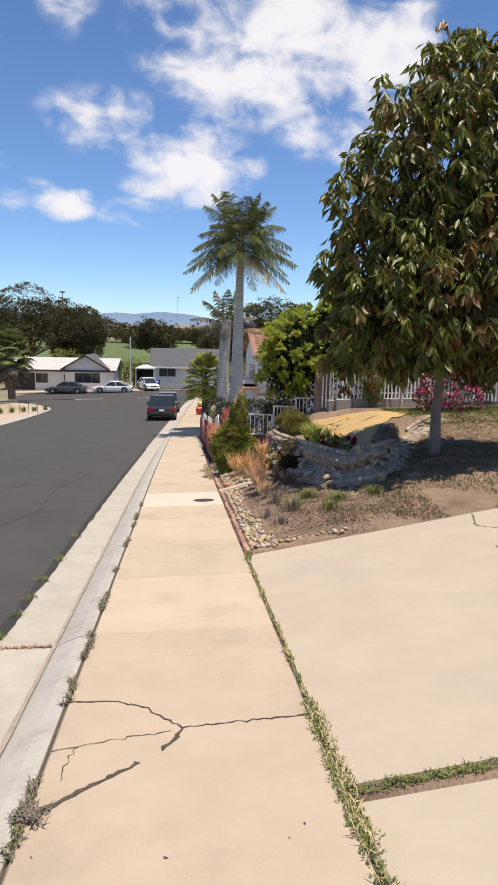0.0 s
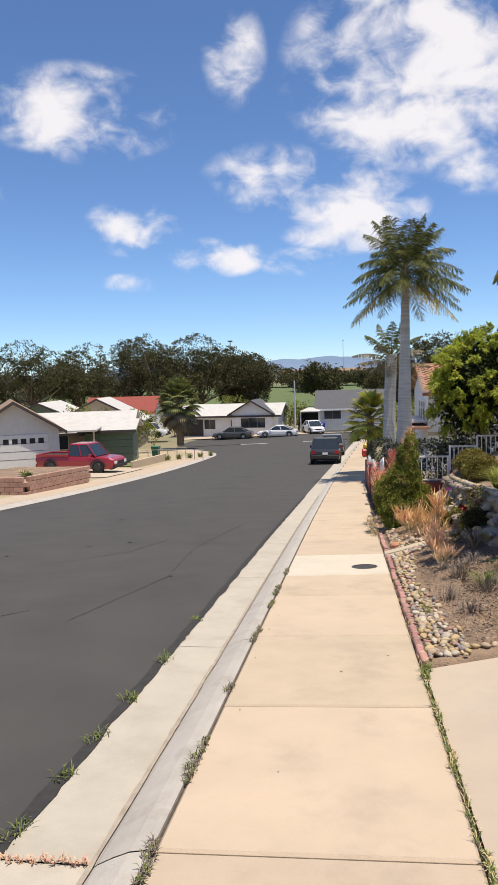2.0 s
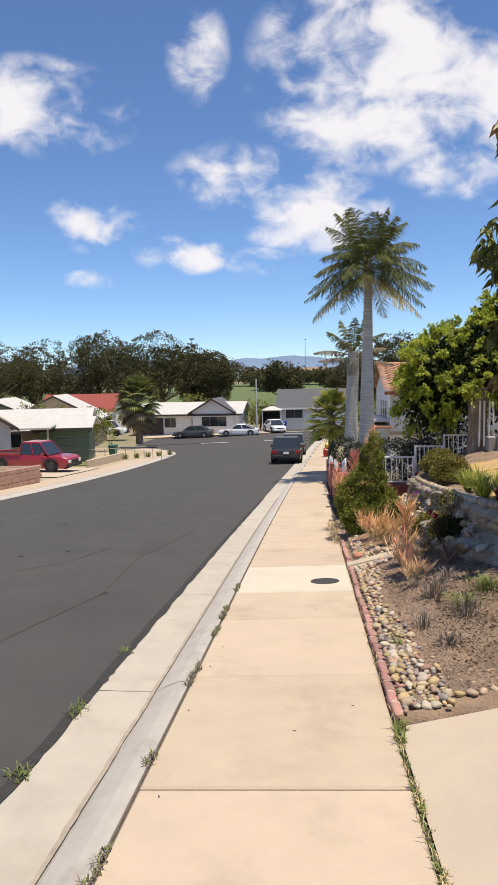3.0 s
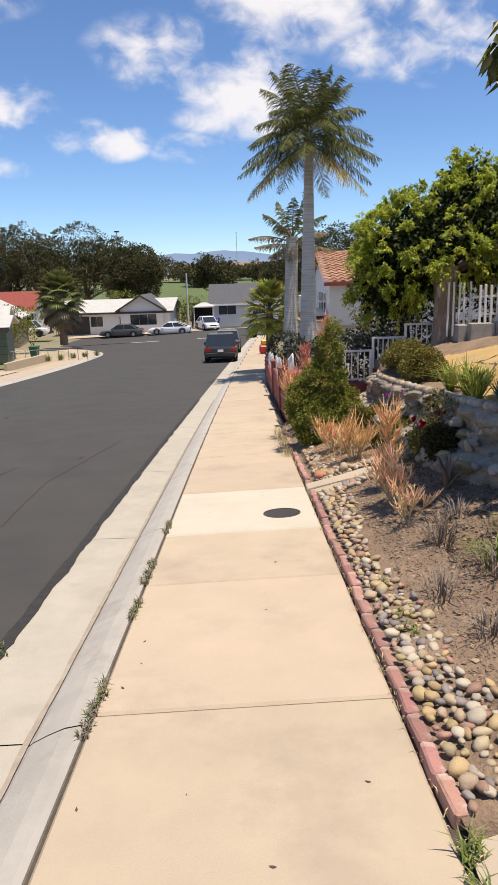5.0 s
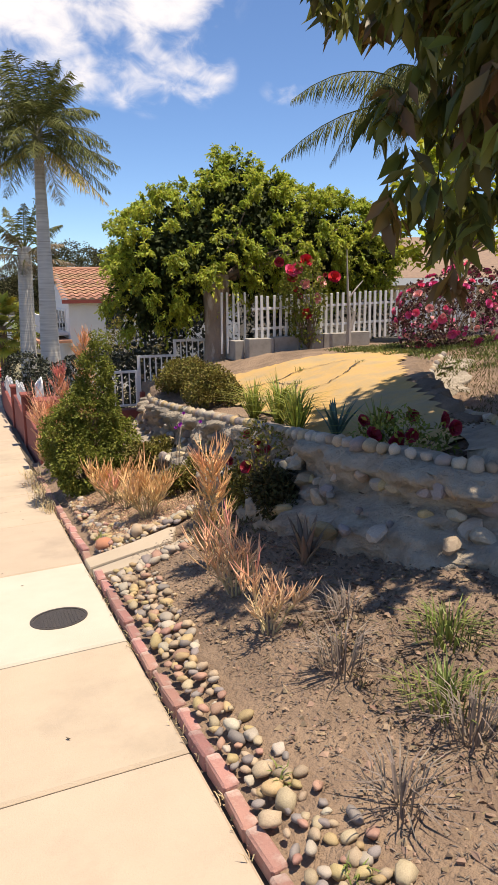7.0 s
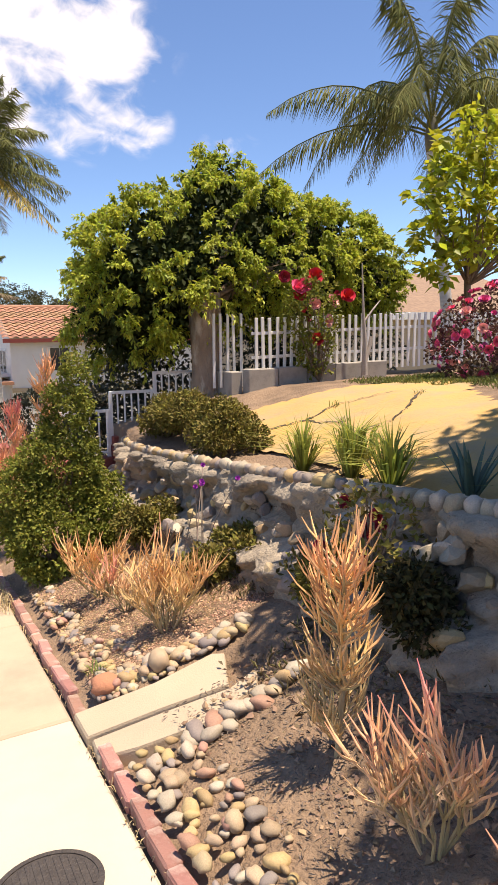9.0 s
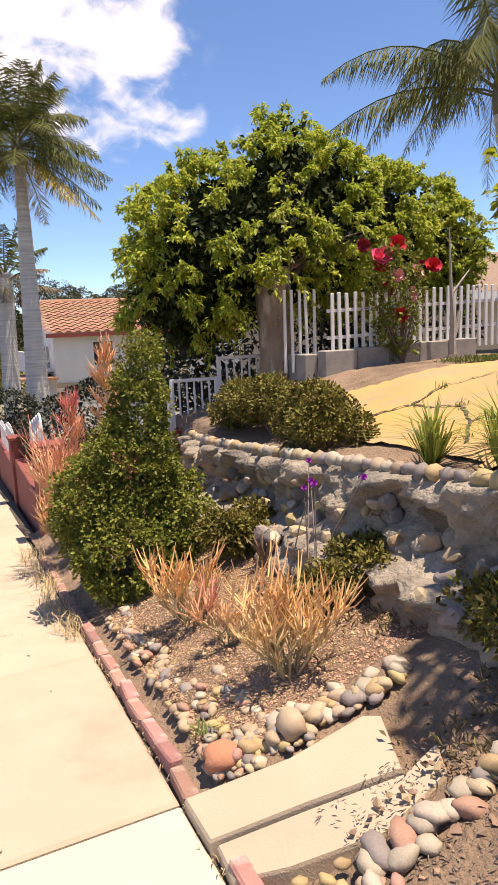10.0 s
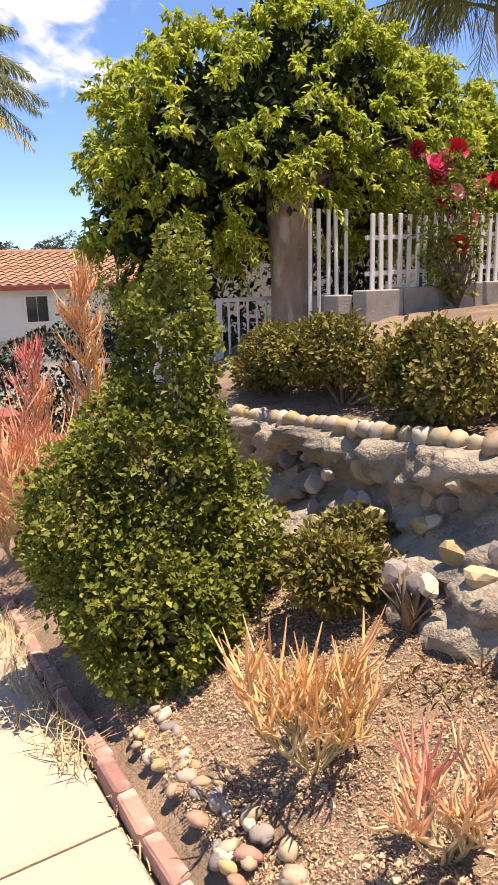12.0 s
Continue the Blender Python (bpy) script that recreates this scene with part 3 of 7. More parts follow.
# meter lid
lid = thing("meter_lid", "round dark iron cover set in the pale pavement panel", "manhole cover", at(0.365, 11.71, 0.004))
lid.matrix_basis = Matrix.Translation(at(0.365, 11.71, 0.0)) @ STREET.to_3x3().to_4x4()
iron = mat("iron_lid", (0.10, 0.085, 0.075), (0.07, 0.06, 0.055), 20, 0.6, metal=0.5, bump=0.6, bscale=90)
disc = lambda r0, r1, z0, z1, n=40: Mesh().strip([[(r * math.cos(2 * math.pi * i / n), r * math.sin(2 * math.pi * i / n), z) for i in range(n)] for r, z in ((r1, -0.02), (r1, z1), (r0, z1), (r0, z0))], True)
part("rim", disc(0.148, 0.165, 0.0, 0.006), iron, lid)
q = Mesh()
q.add([(0.147 * math.cos(2 * math.pi * i / 40), 0.147 * math.sin(2 * math.pi * i / 40), 0.003) for i in range(40)], [tuple(range(40))])
for i in range(-6, 7):
    h = math.sqrt(max(0.0, 0.138**2 - (i * 0.021) ** 2))
    if h > 0.02:
        part("rib", Mesh().box(i * 0.021 - 0.005, i * 0.021 + 0.005, -h, h, 0.0035, 0.0055), iron, lid)
part("cover", q, iron, lid)

# ---- retaining wall ----
def polyline(pts, step):
    out = []
    for (x1, y1), (x2, y2) in zip(pts, pts[1:]):
        n = max(1, round(math.hypot(x2 - x1, y2 - y1) / step))
        out += [(x1 + (x2 - x1) * i / n, y1 + (y2 - y1) * i / n) for i in range(n)]
    return out + [pts[-1]]


def smooth_line(pts, times=2):
    for _ in range(times):
        new_pts = [pts[0]]
        for a, b in zip(pts, pts[1:]):
            new_pts += [(a[0] * 0.75 + b[0] * 0.25, a[1] * 0.75 + b[1] * 0.25), (a[0] * 0.25 + b[0] * 0.75, a[1] * 0.25 + b[1] * 0.75)]
        pts = new_pts + [pts[-1]]
    return pts


LINE = polyline(smooth_line(WALL), 0.045)


def rock_mesh(name, seed, size):
    """An angular field stone: a ball cut by a few planes."""
    r = random.Random(seed)
    cuts = [(Vector((r.gauss(0, 1), r.gauss(0, 1), r.gauss(0, 1))).normalized(), r.uniform(0.5, 0.8)) for _ in range(9)]
    bm = bmesh.new()
    bmesh.ops.create_icosphere(bm, subdivisions=2, radius=1.0)
    for p in bm.verts:
        c = p.co.copy()
        for n, k in cuts:
            over = c.dot(n) - k
            if over > 0:
                c -= n * over * 0.9
        p.co = Vector((c.x * size[0], c.y * size[1], c.z * size[2]))
    me = bpy.data.meshes.new(name)
    bm.to_mesh(me)
    bm.free()
    return me


retaining = thing("retaining_wall", "lumpy grey mortar garden wall set with river stones", "retaining wall", kind="structure")
q = Mesh()
rows, tops = [], []
for k, (x, y) in enumerate(LINE):
    a, b = LINE[max(0, k - 1)], LINE[min(len(LINE) - 1, k + 1)]
    t = Vector((b[0] - a[0], b[1] - a[1], 0)).normalized()
    out = Vector((-t.y, t.x, 0)) * -1.0          # away from the mound
    fade = sm(0, 1, (y - 9) / 2) if k < len(LINE) * 0.6 else 1 - 0.75 * sm(0.68, 1.0, k / len(LINE))
    low = yard_z(x + out.x * 0.25, y + out.y * 0.25)
    top = max(low + 0.06, low + (0.86 - low) * fade)
    tops.append((x, y, top, out, low))
    row = []
    for i, u in enumerate([-0.25, 0.0] + [0.05 * n for n in range(1, 21)]):
        z = low - 0.15 if i == 0 else low + (top - low) * u
        d = 0.02 + 0.17 * (1 - max(u, 0)) + 0.15 * (1 - sm(0.22, 0.30, u))
        w = Vector((x, y, 0)) + out * d
        d += 0.11 * noise.noise(Vector((w.x * 3.4, w.y * 3.4, z * 5))) + 0.085 * noise.noise(Vector((w.x * 8, w.y * 8, z * 11))) + 0.06 * noise.noise(Vector((w.x * 19, w.y * 19, z * 23))) + 0.05 * abs(noise.noise(Vector((w.x * 13, w.y * 13, z * 17 + 5))))
        if u > 0.4:
            d += 0.05 * math.sin(u * 9 + 2.2 * noise.noise(Vector((w.x * 2, w.y * 2, 0))))
        row.append(at(x + out.x * d, y + out.y * d, z))
    row.append(at(x - out.x * 0.12, y - out.y * 0.12, top + 0.01))
    row.append(at(x - out.x * 0.30, y - out.y * 0.30, top - 0.02))
    rows.append(row)
q.strip(rows)
part("mortar_body", q, M["mortar"], retaining, smooth=True)
wall_stones = [rock_mesh("wall_stone", 50 + k, (1, 0.85, 0.8)) for k in range(6)]
cap_stones = [stone_mesh("wall_stone", 50 + k * 2.1, (1, 0.85, 0.8)) for k in range(6)]
for k, me in enumerate(cap_stones):
    me.materials.append(stone_mats[(0, 3, 0, 1, 3, 2)[k]])
for k, me in enumerate(wall_stones):
    me.materials.append(stone_mats[(0, 3, 2, 1, 0, 2)[k]])
k = 0
while k < len(tops):
    x, y, top, out, low = tops[k]
    s = R.uniform(0.038, 0.062)
    part("wall_stone", R.choice(cap_stones), stone_mats[0], retaining, m=Matrix.Translation(at(x + out.x * 0.0, y + out.y * 0.0, top + 0.02)) @ pose(0, 0, 0, R.uniform(-20, 20), R.uniform(-20, 20), R.uniform(0, 360)) @ Matrix.Diagonal((s, s, s * 1.1, 1)))
    k += max(1, round(s * 1.75 / 0.045))
for _ in range(230):
    x, y, top, out, low = R.choice(tops[: int(len(tops) * 0.75)])
    u = R.uniform(0.12, 0.85)
    s = R.uniform(0.04, 0.095)
    z = low + (top - low) * u
    d = 0.03 + 0.17 * (1 - u) + 0.15 * (1 - sm(0.22, 0.30, u)) + 0.10 * noise.noise(Vector((x * 3.4, y * 3.4, z * 5)))
    part("wall_stone", R.choice(wall_stones), stone_mats[0], retaining, m=Matrix.Translation(at(x + out.x * d, y + out.y * d, z)) @ pose(0, 0, 0, R.uniform(-40, 40), R.uniform(-40, 40), R.uniform(0, 360)) @ Matrix.Diagonal((s, s * 0.8, s * 0.8, 1)))

# yellow slope above the wall
YELLOW = [(2.62, 15.9), (2.55, 14.6), (2.5, 13.2), (2.45, 11.9), (2.6, 11.05), (3.0, 11.3), (3.6, 12.8), (4.3, 14.0), (5.0, 14.55), (5.1, 15.0), (4.5, 15.45), (3.6, 15.55), (3.1, 16.0)]
vs, fs, cells = [], [], {}
for j in range(60):
    for i in range(40):
        x, y = 2.35 + 0.075 * i, 10.8 + 0.09 * j
        wob = 0.06 * noise.noise(Vector((x * 4, y * 4, 1)))
        if inside(x + wob, y + wob, YELLOW):
            cells[(i, j)] = 1
def yv(i, j, seen={}):
    if (i, j) not in seen:
        x, y = 2.35 + 0.075 * (i - 0.5), 10.8 + 0.09 * (j - 0.5)
        seen[(i, j)] = len(vs)
        h = 0.035 * noise.noise(Vector((x * 2.2, y * 2.2, 0))) + 0.015 * noise.noise(Vector((x * 9, y * 9, 3)))
        vs.append(tuple(at(x, y, mound_z(x, y) + h + 0.022)))
    return seen[(i, j)]
for i, j in cells:
    fs.append((yv(i, j), yv(i + 1, j), yv(i + 1, j + 1), yv(i, j + 1)))
tagged(part("slope_paving", sheet("slope_paving", vs, fs, True), M["yellow"]), "cracked ochre yellow concrete facing on the slope", "paving", kind="structure")

# ---- plants ----
def quads(name, base, tip, side, bend=None):
    """Leaves as two folded triangles each, from arrays of base, tip and half-width vectors."""
    n = len(base)
    mid = (base + tip) / 2 if bend is None else (base + tip) / 2 + bend
    v = np.empty((n, 4, 3))
    v[:, 0], v[:, 1], v[:, 2], v[:, 3] = base, mid + side, tip, mid - side
    me = bpy.data.meshes.new(name)
    me.vertices.add(4 * n)
    me.vertices.foreach_set("co", v.ravel())
    idx = (np.arange(n)[:, None] * 4 + np.array([0, 1, 2, 0, 2, 3])).ravel()
    me.loops.add(6 * n)
    me.loops.foreach_set("vertex_index", idx.astype(np.int32))
    me.polygons.add(2 * n)
    me.polygons.foreach_set("loop_start", np.arange(0, 6 * n, 3, dtype=np.int32))
    me.update(calc_edges=True)
    return me


def unit(a):
    return a / np.maximum(np.linalg.norm(a, axis=-1, keepdims=True), 1e-9)


def leaf_mesh(name, p, d, length, width, droop=0.0, jitter=0.5, fold=0.15):
    n = len(p)
    face = unit(d + rng.normal(0, 0.45, (n, 3)) + np.array([0, 0, 0.35]))
    d = unit(d + rng.normal(0, jitter, (n, 3)) + np.array([0, 0, -droop]))
    ln = length * rng.uniform(0.65, 1.25, (n, 1))
    s = unit(np.cross(d, face)) * (width * ln / length / 2)
    up = unit(np.cross(s, d))
    return quads(name, p, p + d * ln, s, up * ln * fold)


def shell(lobes, n, inner=0.72, flat=None):
    """Points in the outer part of a union of ellipsoids, with the way out."""
    ps, ds = [], []
    vol = np.array([l[3] * l[4] * l[5] for l in lobes]) ** 0.67
    for l, k in zip(lobes, (vol / vol.sum() * n).astype(int)):
        u = unit(rng.normal(0, 1, (k, 3)))
        r = rng.uniform(inner, 1.0, (k, 1)) ** 0.6
        c, h = np.array(l[:3]), np.array(l[3:6])
        p = c + u * r * h
        keep = np.ones(k, bool)
        for m in lobes:
            if m is not l:
                keep &= (((p - np.array(m[:3])) / np.array(m[3:6])) ** 2).sum(1) > inner**2
        ps.append(p[keep])
        ds.append(unit(u / h)[keep])
    return np.concatenate(ps), np.concatenate(ds)


def clumps(p, d, per, spread):
    """Scatter leaves about clump centres."""
    q = np.repeat(p, per, 0) + rng.normal(0, spread, (len(p) * per, 3))
    return q, np.repeat(d, per, 0)


def puffs(p, d, per, r):
    """Leaves over the upper and outer side of rounded tufts."""
    n = len(p) * per
    u = unit(rng.normal(0, 0.8, (n, 3)) + np.repeat(d, per, 0) * 0.7 + np.array([0, 0, 0.4]))
    size = np.repeat(rng.uniform(0.6, 1.35, (len(p), 1)), per, 0) * r
    return np.repeat(p, per, 0) + u * size * rng.uniform(0.3, 1.0, (n, 1)) ** 0.5, u


def local(x, y, z=None):
    """A place in the yard as a world point."""
    return on_yard(x, y) if z is None else at(x, y, z)


def branches(q, base, tips, r0, r1, bendy=0.25):
    for tip in tips:
        tip = Vector(tip)
        mid = base.lerp(tip, 0.5) + Vector((R.uniform(-1, 1), R.uniform(-1, 1), R.uniform(0, 1))) * bendy * (tip - base).length * 0.4
        q.tube([base, base.lerp(mid, 0.6), mid, mid.lerp(tip, 0.6), tip], [r0, r0 * 0.8, (r0 + r1) / 2, r1 * 1.3, r1], 6)


# broad-leaved tree with hanging whorls
def whorl_tree():
    t = thing("broadleaf_tree", "leafy garden tree with hanging glossy leaves and bronze new growth", "tree", on_yard(4.12, 11.45))
    q = Mesh()
    path = [(0, 0, -0.1), (0.01, 0, 0.1), (0.0, 0.01, 0.7), (0.03, 0.0, 1.4), (0.05, 0.03, 2.3), (0.0, 0.05, 3.4), (0.05, 0, 4.6)]
    q.tube(path, [0.14, 0.095, 0.078, 0.074, 0.07, 0.055, 0.03], 10)
    part("trunk", q, mat("grey_bark", (0.25, 0.21, 0.18), (0.18, 0.15, 0.125), 8, 0.95, bump=0.7, bscale=40, stretch=(1, 1, 0.4)), t, smooth=True)
    lobes = [(0.25, -0.35, 3.2, 1.7, 1.5, 1.75), (0.3, -0.3, 4.5, 1.6, 1.4, 1.75), (0.85, -0.3, 3.2, 1.8, 1.7, 1.7), (-1.05, -0.9, 2.75, 1.1, 0.95, 1.1), (0.0, -0.3, 5.6, 0.8, 0.8, 0.9), (1.5, 0, 4.6, 1.3, 1.3, 1.4), (-0.65, -1.2, 2.5, 1.15, 0.95, 1.1), (-0.75, -0.75, 4.45, 1.05, 0.95, 1.25), (1.0, 0, 5.6, 1.0, 1.0, 0.95), (-0.9, -1.0, 1.85, 0.6, 0.5, 0.6), (0.9, -0.2, 1.9, 1.2, 1.2, 0.7), (-1.6, -0.5, 2.05, 0.5, 0.4, 0.9), (-1.4, -0.6, 3.1, 0.62, 0.6, 0.8), (-1.75, -1.1, 3.8, 0.35, 0.4, 0.6), (-1.2, -1.2, 2.1, 0.7, 0.6, 0.8), (-1.6, 0.45, 3.05, 0.4, 0.4, 0.35)]
    p, d = shell(lobes, 3300, 0.4)
    q = Mesh()
    branches(q, Vector((0.03, 0, 1.5)), [tuple(v) for v in p[::16]], 0.028, 0.006)
    tagged(part("limb", q, M["bark"], t), kind="stuff")
    for name, sel, material, lab in (("crown", np.arange(len(p)) % 7 != 0, M["leaf_big"], ""), ("new_growth", np.arange(len(p)) % 7 == 0, M["leaf_red"], "bronze new leaves")):
        pp, dd = p[sel], d[sel]
        k = 10
        a = rng.uniform(0, 2 * np.pi, (len(pp), k))
        rad = np.stack([np.cos(a), np.sin(a), np.full_like(a, -0.9) + rng.normal(0, 0.5, a.shape)], -1)
        base = np.repeat(pp[:, None], k, 1).reshape(-1, 3) + rng.normal(0, 0.035, (len(pp) * k, 3))
        part(name, leaf_mesh(name, base, rad.reshape(-1, 3) + 0.25 * np.repeat(dd, k, 0), 0.21, 0.068, 0.55, 0.25, 0.10), material, t, lab)
    return t


whorl_tree()


def ficus():
    c = at(3.52, 17.62, 1.2)
    t = thing("ficus_tree", "dense rounded ficus tree with bright green outer leaves", "tree", c)
    q = Mesh()
    rows = []
    for z, r in ((-0.25, 0.27), (0.0, 0.22), (0.4, 0.185), (0.8, 0.18), (1.15, 0.20), (1.35, 0.19)):
        rows.append([(r * (1 + 0.13 * noise.noise(Vector((math.cos(a) * 2, math.sin(a) * 2, z * 1.5)))) * math.cos(a), r * (1 + 0.13 * noise.noise(Vector((math.cos(a) * 2, math.sin(a) * 2, z * 1.5)))) * math.sin(a), z) for a in [2 * math.pi * i / 14 for i in range(14)]])
    q.strip(rows, True)
    part("trunk", q, mat("peeling_bark", (0.40, 0.30, 0.22), (0.26, 0.19, 0.135), 7, 0.95, bump=1.0, bscale=30, stain=(0.55, 0.47, 0.38), stain_scale=5, stain_at=(0.52, 0.62), stretch=(1, 1, 0.4)), t, "thick peeling pale brown trunk", True)
    lobes = [(-0.22, 0.1, 1.75, 1.12, 1.2, 0.92), (0.55, 0.3, 2.05, 1.25, 1.25, 1.05), (-0.72, 0.15, 1.36, 0.72, 0.85, 0.74), (1.5, 0.45, 2.0, 1.05, 1.1, 0.9), (2.45, 0.7, 1.95, 0.95, 1.0, 0.85), (0.55, 0.3, 2.85, 0.34, 0.4, 0.42), (1.15, 0.3, 2.75, 0.3, 0.3, 0.36), (3.1, 1.0, 1.8, 0.9, 0.9, 0.8)]
    lobes = [(x * 1.02, y + 0.62, z * 1.02 - 0.16, a * 1.02, b * 0.98, c * 1.02) for x, y, z, a, b, c in lobes]
    p, d = shell(lobes, 1050, 0.88)
    keep = ((p[:, 2] > 1.0) | ((p[:, 0] < -0.35) & (p[:, 2] > 0.6))) & (p[:, 1] < 2.0)
    keep &= (p[:, 2] > 1.3) | (rng.uniform(0, 1, len(p)) < 0.75)
    p, d = p[keep], d[keep]
    q = Mesh()
    branches(q, Vector((0, 0.05, 1.2)), [tuple(v) for v in (p * 0.9)[::24] if v[2] > 1.3], 0.06, 0.008)
    tagged(part("limb", q, M["bark"], t), kind="stuff")
    # leafy shoots: each bends outward and down and carries drooping leaves along it
    n, per = 5, 34
    c = np.repeat(p, n, 0) + rng.normal(0, 0.045, (len(p) * n, 3))
    way = unit(np.repeat(d, n, 0) + rng.normal(0, 0.55, (len(p) * n, 3)) + np.array([0, 0, 0.55]))
    ln = rng.uniform(0.10, 0.30, (len(c), 1))
    u = rng.uniform(0.05, 1.0, (len(c), per, 1))
    pp = c[:, None] + way[:, None] * (ln[:, None] * u) - np.array([0, 0, 0.55]) * ln[:, None] * u**2.2 + rng.normal(0, 0.012, (len(c), per, 3))
    dd = np.repeat(way[:, None], per, 1) * 0.5 + rng.normal(0, 0.55, (len(c), per, 3))
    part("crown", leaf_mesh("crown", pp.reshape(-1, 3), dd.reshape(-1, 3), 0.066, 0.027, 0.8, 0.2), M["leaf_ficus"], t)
    # near-black inner leaves: the crown's inside shade is put into their colour
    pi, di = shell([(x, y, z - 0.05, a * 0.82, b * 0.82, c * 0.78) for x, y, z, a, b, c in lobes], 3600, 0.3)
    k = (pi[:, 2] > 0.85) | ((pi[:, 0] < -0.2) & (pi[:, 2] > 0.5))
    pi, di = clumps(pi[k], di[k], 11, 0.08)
    part("inner_foliage", leaf_mesh("inner_foliage", pi, di, 0.10, 0.055, 0.4, 0.8), mat("inner_leaf_shade", (0.045, 0.06, 0.016), (0.03, 0.042, 0.011), 2, 0.7, isl=0.3, spec=0.15), t)


ficus()


def yellow_tree():
    """A small sunlit tree with broad yellow-green leaves behind the fence."""
    base = on_yard(7.95, 17.75)
    t = thing("garden_tree", "small tree with broad yellow-green leaves behind the white fence", "tree", base)
    q = Mesh().tube([(0, 0, -0.1), (-0.02, 0, 0.6), (-0.1, -0.05, 1.3), (0.0, -0.1, 2.2)], [0.08, 0.06, 0.05, 0.03], 9)
    lobes = [(0.0, -0.3, 2.6, 1.1, 0.8, 0.95), (-0.75, -0.5, 2.2, 0.75, 0.6, 0.7), (-1.1, -0.6, 1.65, 0.5, 0.4, 0.5), (0.8, -0.2, 2.3, 0.9, 0.8, 0.9), (-0.5, -0.5, 3.1, 0.6, 0.5, 0.5)]
    p, d = shell(lobes, 300, 0.55)
    branches(q, Vector((-0.08, -0.05, 1.2)), [tuple(v) for v in p[::7]], 0.022, 0.005)
    part("trunk", q, M["bark"], t)
    k = 11
    a = rng.uniform(0, 2 * np.pi, (len(p), k))
    rad = np.stack([np.cos(a), np.sin(a), rng.normal(0.0, 0.45, a.shape)], -1).reshape(-1, 3)
    part("crown", leaf_mesh("crown", np.repeat(p, k, 0) + rng.normal(0, 0.05, (len(p) * k, 3)), rad, 0.17, 0.085, 0.35, 0.25, 0.1), mat("yellow_green_leaf", (0.46, 0.47, 0.035), (0.30, 0.34, 0.03), 3.0, 0.45, isl=0.4, trans=0.5), t)


yellow_tree()


def leafy_bush(name, label, place, lobes, n, per, size, material, spread=0.05, twig=None, category="bush", yaw=0.0, inner=0.55, droop=0.15):
    t = thing(name, label, category, place, yaw)
    p, d = shell(lobes, n, inner)
    p, d = p[p[:, 2] > 0.0], d[p[:, 2] > 0.0]
    q = Mesh()
    branches(q, Vector((0, 0, -0.03)), [tuple(v * 0.95) for v in p[:: max(1, len(p) // 26)]], 0.012, 0.003)
    tagged(part("stem", q, twig or M["bark"], t), kind="stuff")
    pp, dd = puffs(p, d, per, spread * 1.6)
    part("foliage", leaf_mesh("foliage", pp, dd, size[0], size[1], droop, 0.7), material, t)
    return t


leafy_bush("hedge_bush", "clipped-looking dark green cone of a hedge bush gone ragged", on_yard(1.08, 15.0),
           [(0.02, 0.05, 0.30, 0.41, 0.43, 0.40), (0.06, 0.05, 0.68, 0.29, 0.30, 0.42), (0.12, 0.02, 1.03, 0.18, 0.19, 0.36), (0.18, 0.0, 1.32, 0.10, 0.10, 0.28), (-0.2, 0.1, 0.48, 0.24, 0.28, 0.36), (0.32, 0.0, 0.38, 0.22, 0.24, 0.3), (-0.06, -0.2, 0.2, 0.30, 0.25, 0.25)], 1500, 32, (0.030, 0.019), M["leaf_bush"], 0.034)
JADES = [("rounded jade plant with olive green leaves", (1.70, 14.62), [(0, 0, 0.15, 0.24, 0.24, 0.2)], 260), ("low jade shrub in the shade of the wall", (1.80, 13.45), [(0, 0, 0.13, 0.18, 0.2, 0.15)], 220),
         ("olive shrub spilling over the wall top", (2.45, 16.2), [(0, 0, 0.28, 0.34, 0.45, 0.3)], 380), ("broad olive green shrub above the wall", (2.42, 15.45), [(0, 0, 0.20, 0.32, 0.45, 0.26), (0.2, -0.3, 0.22, 0.28, 0.33, 0.22)], 480),
         ("woody olive shrub on the slope", (2.40, 14.6), [(0, 0, 0.22, 0.28, 0.38, 0.22)], 340), ("dark leafy shrub at the foot of the wall", (1.84, 12.45), [(0, 0, 0.17, 0.2, 0.26, 0.2)], 300),
         ("dark shrub under the tree with deep shade in its leaf colour", (1.88, 11.8), [(0, 0, 0.15, 0.16, 0.2, 0.18)], 200), ("small jade plant on the bed", (1.55, 13.25), [(0, 0, 0.1, 0.14, 0.14, 0.12)], 120)]
# darker jade leaf: the tree's shade is put into this shrub's colour
leaf_shade = mat("jade_leaf_shaded", (0.10, 0.085, 0.03), (0.05, 0.048, 0.02), 3.0, 0.7, spec=0.15, isl=0.5, trans=0.2)
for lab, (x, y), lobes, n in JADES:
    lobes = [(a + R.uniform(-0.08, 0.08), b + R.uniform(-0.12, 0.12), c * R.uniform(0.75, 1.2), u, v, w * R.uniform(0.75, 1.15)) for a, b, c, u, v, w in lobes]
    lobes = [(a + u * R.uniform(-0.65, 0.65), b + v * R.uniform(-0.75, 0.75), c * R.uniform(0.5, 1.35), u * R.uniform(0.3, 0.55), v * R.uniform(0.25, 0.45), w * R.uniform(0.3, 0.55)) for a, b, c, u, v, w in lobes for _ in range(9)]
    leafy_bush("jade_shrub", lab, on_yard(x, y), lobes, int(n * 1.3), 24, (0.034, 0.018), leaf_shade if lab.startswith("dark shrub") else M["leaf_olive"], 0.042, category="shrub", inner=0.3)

# orange pencil cactus
stick_a = mat("pencil_stem", (0.50, 0.39, 0.21), (0.38, 0.31, 0.16), 8, 0.7, isl=0.25)


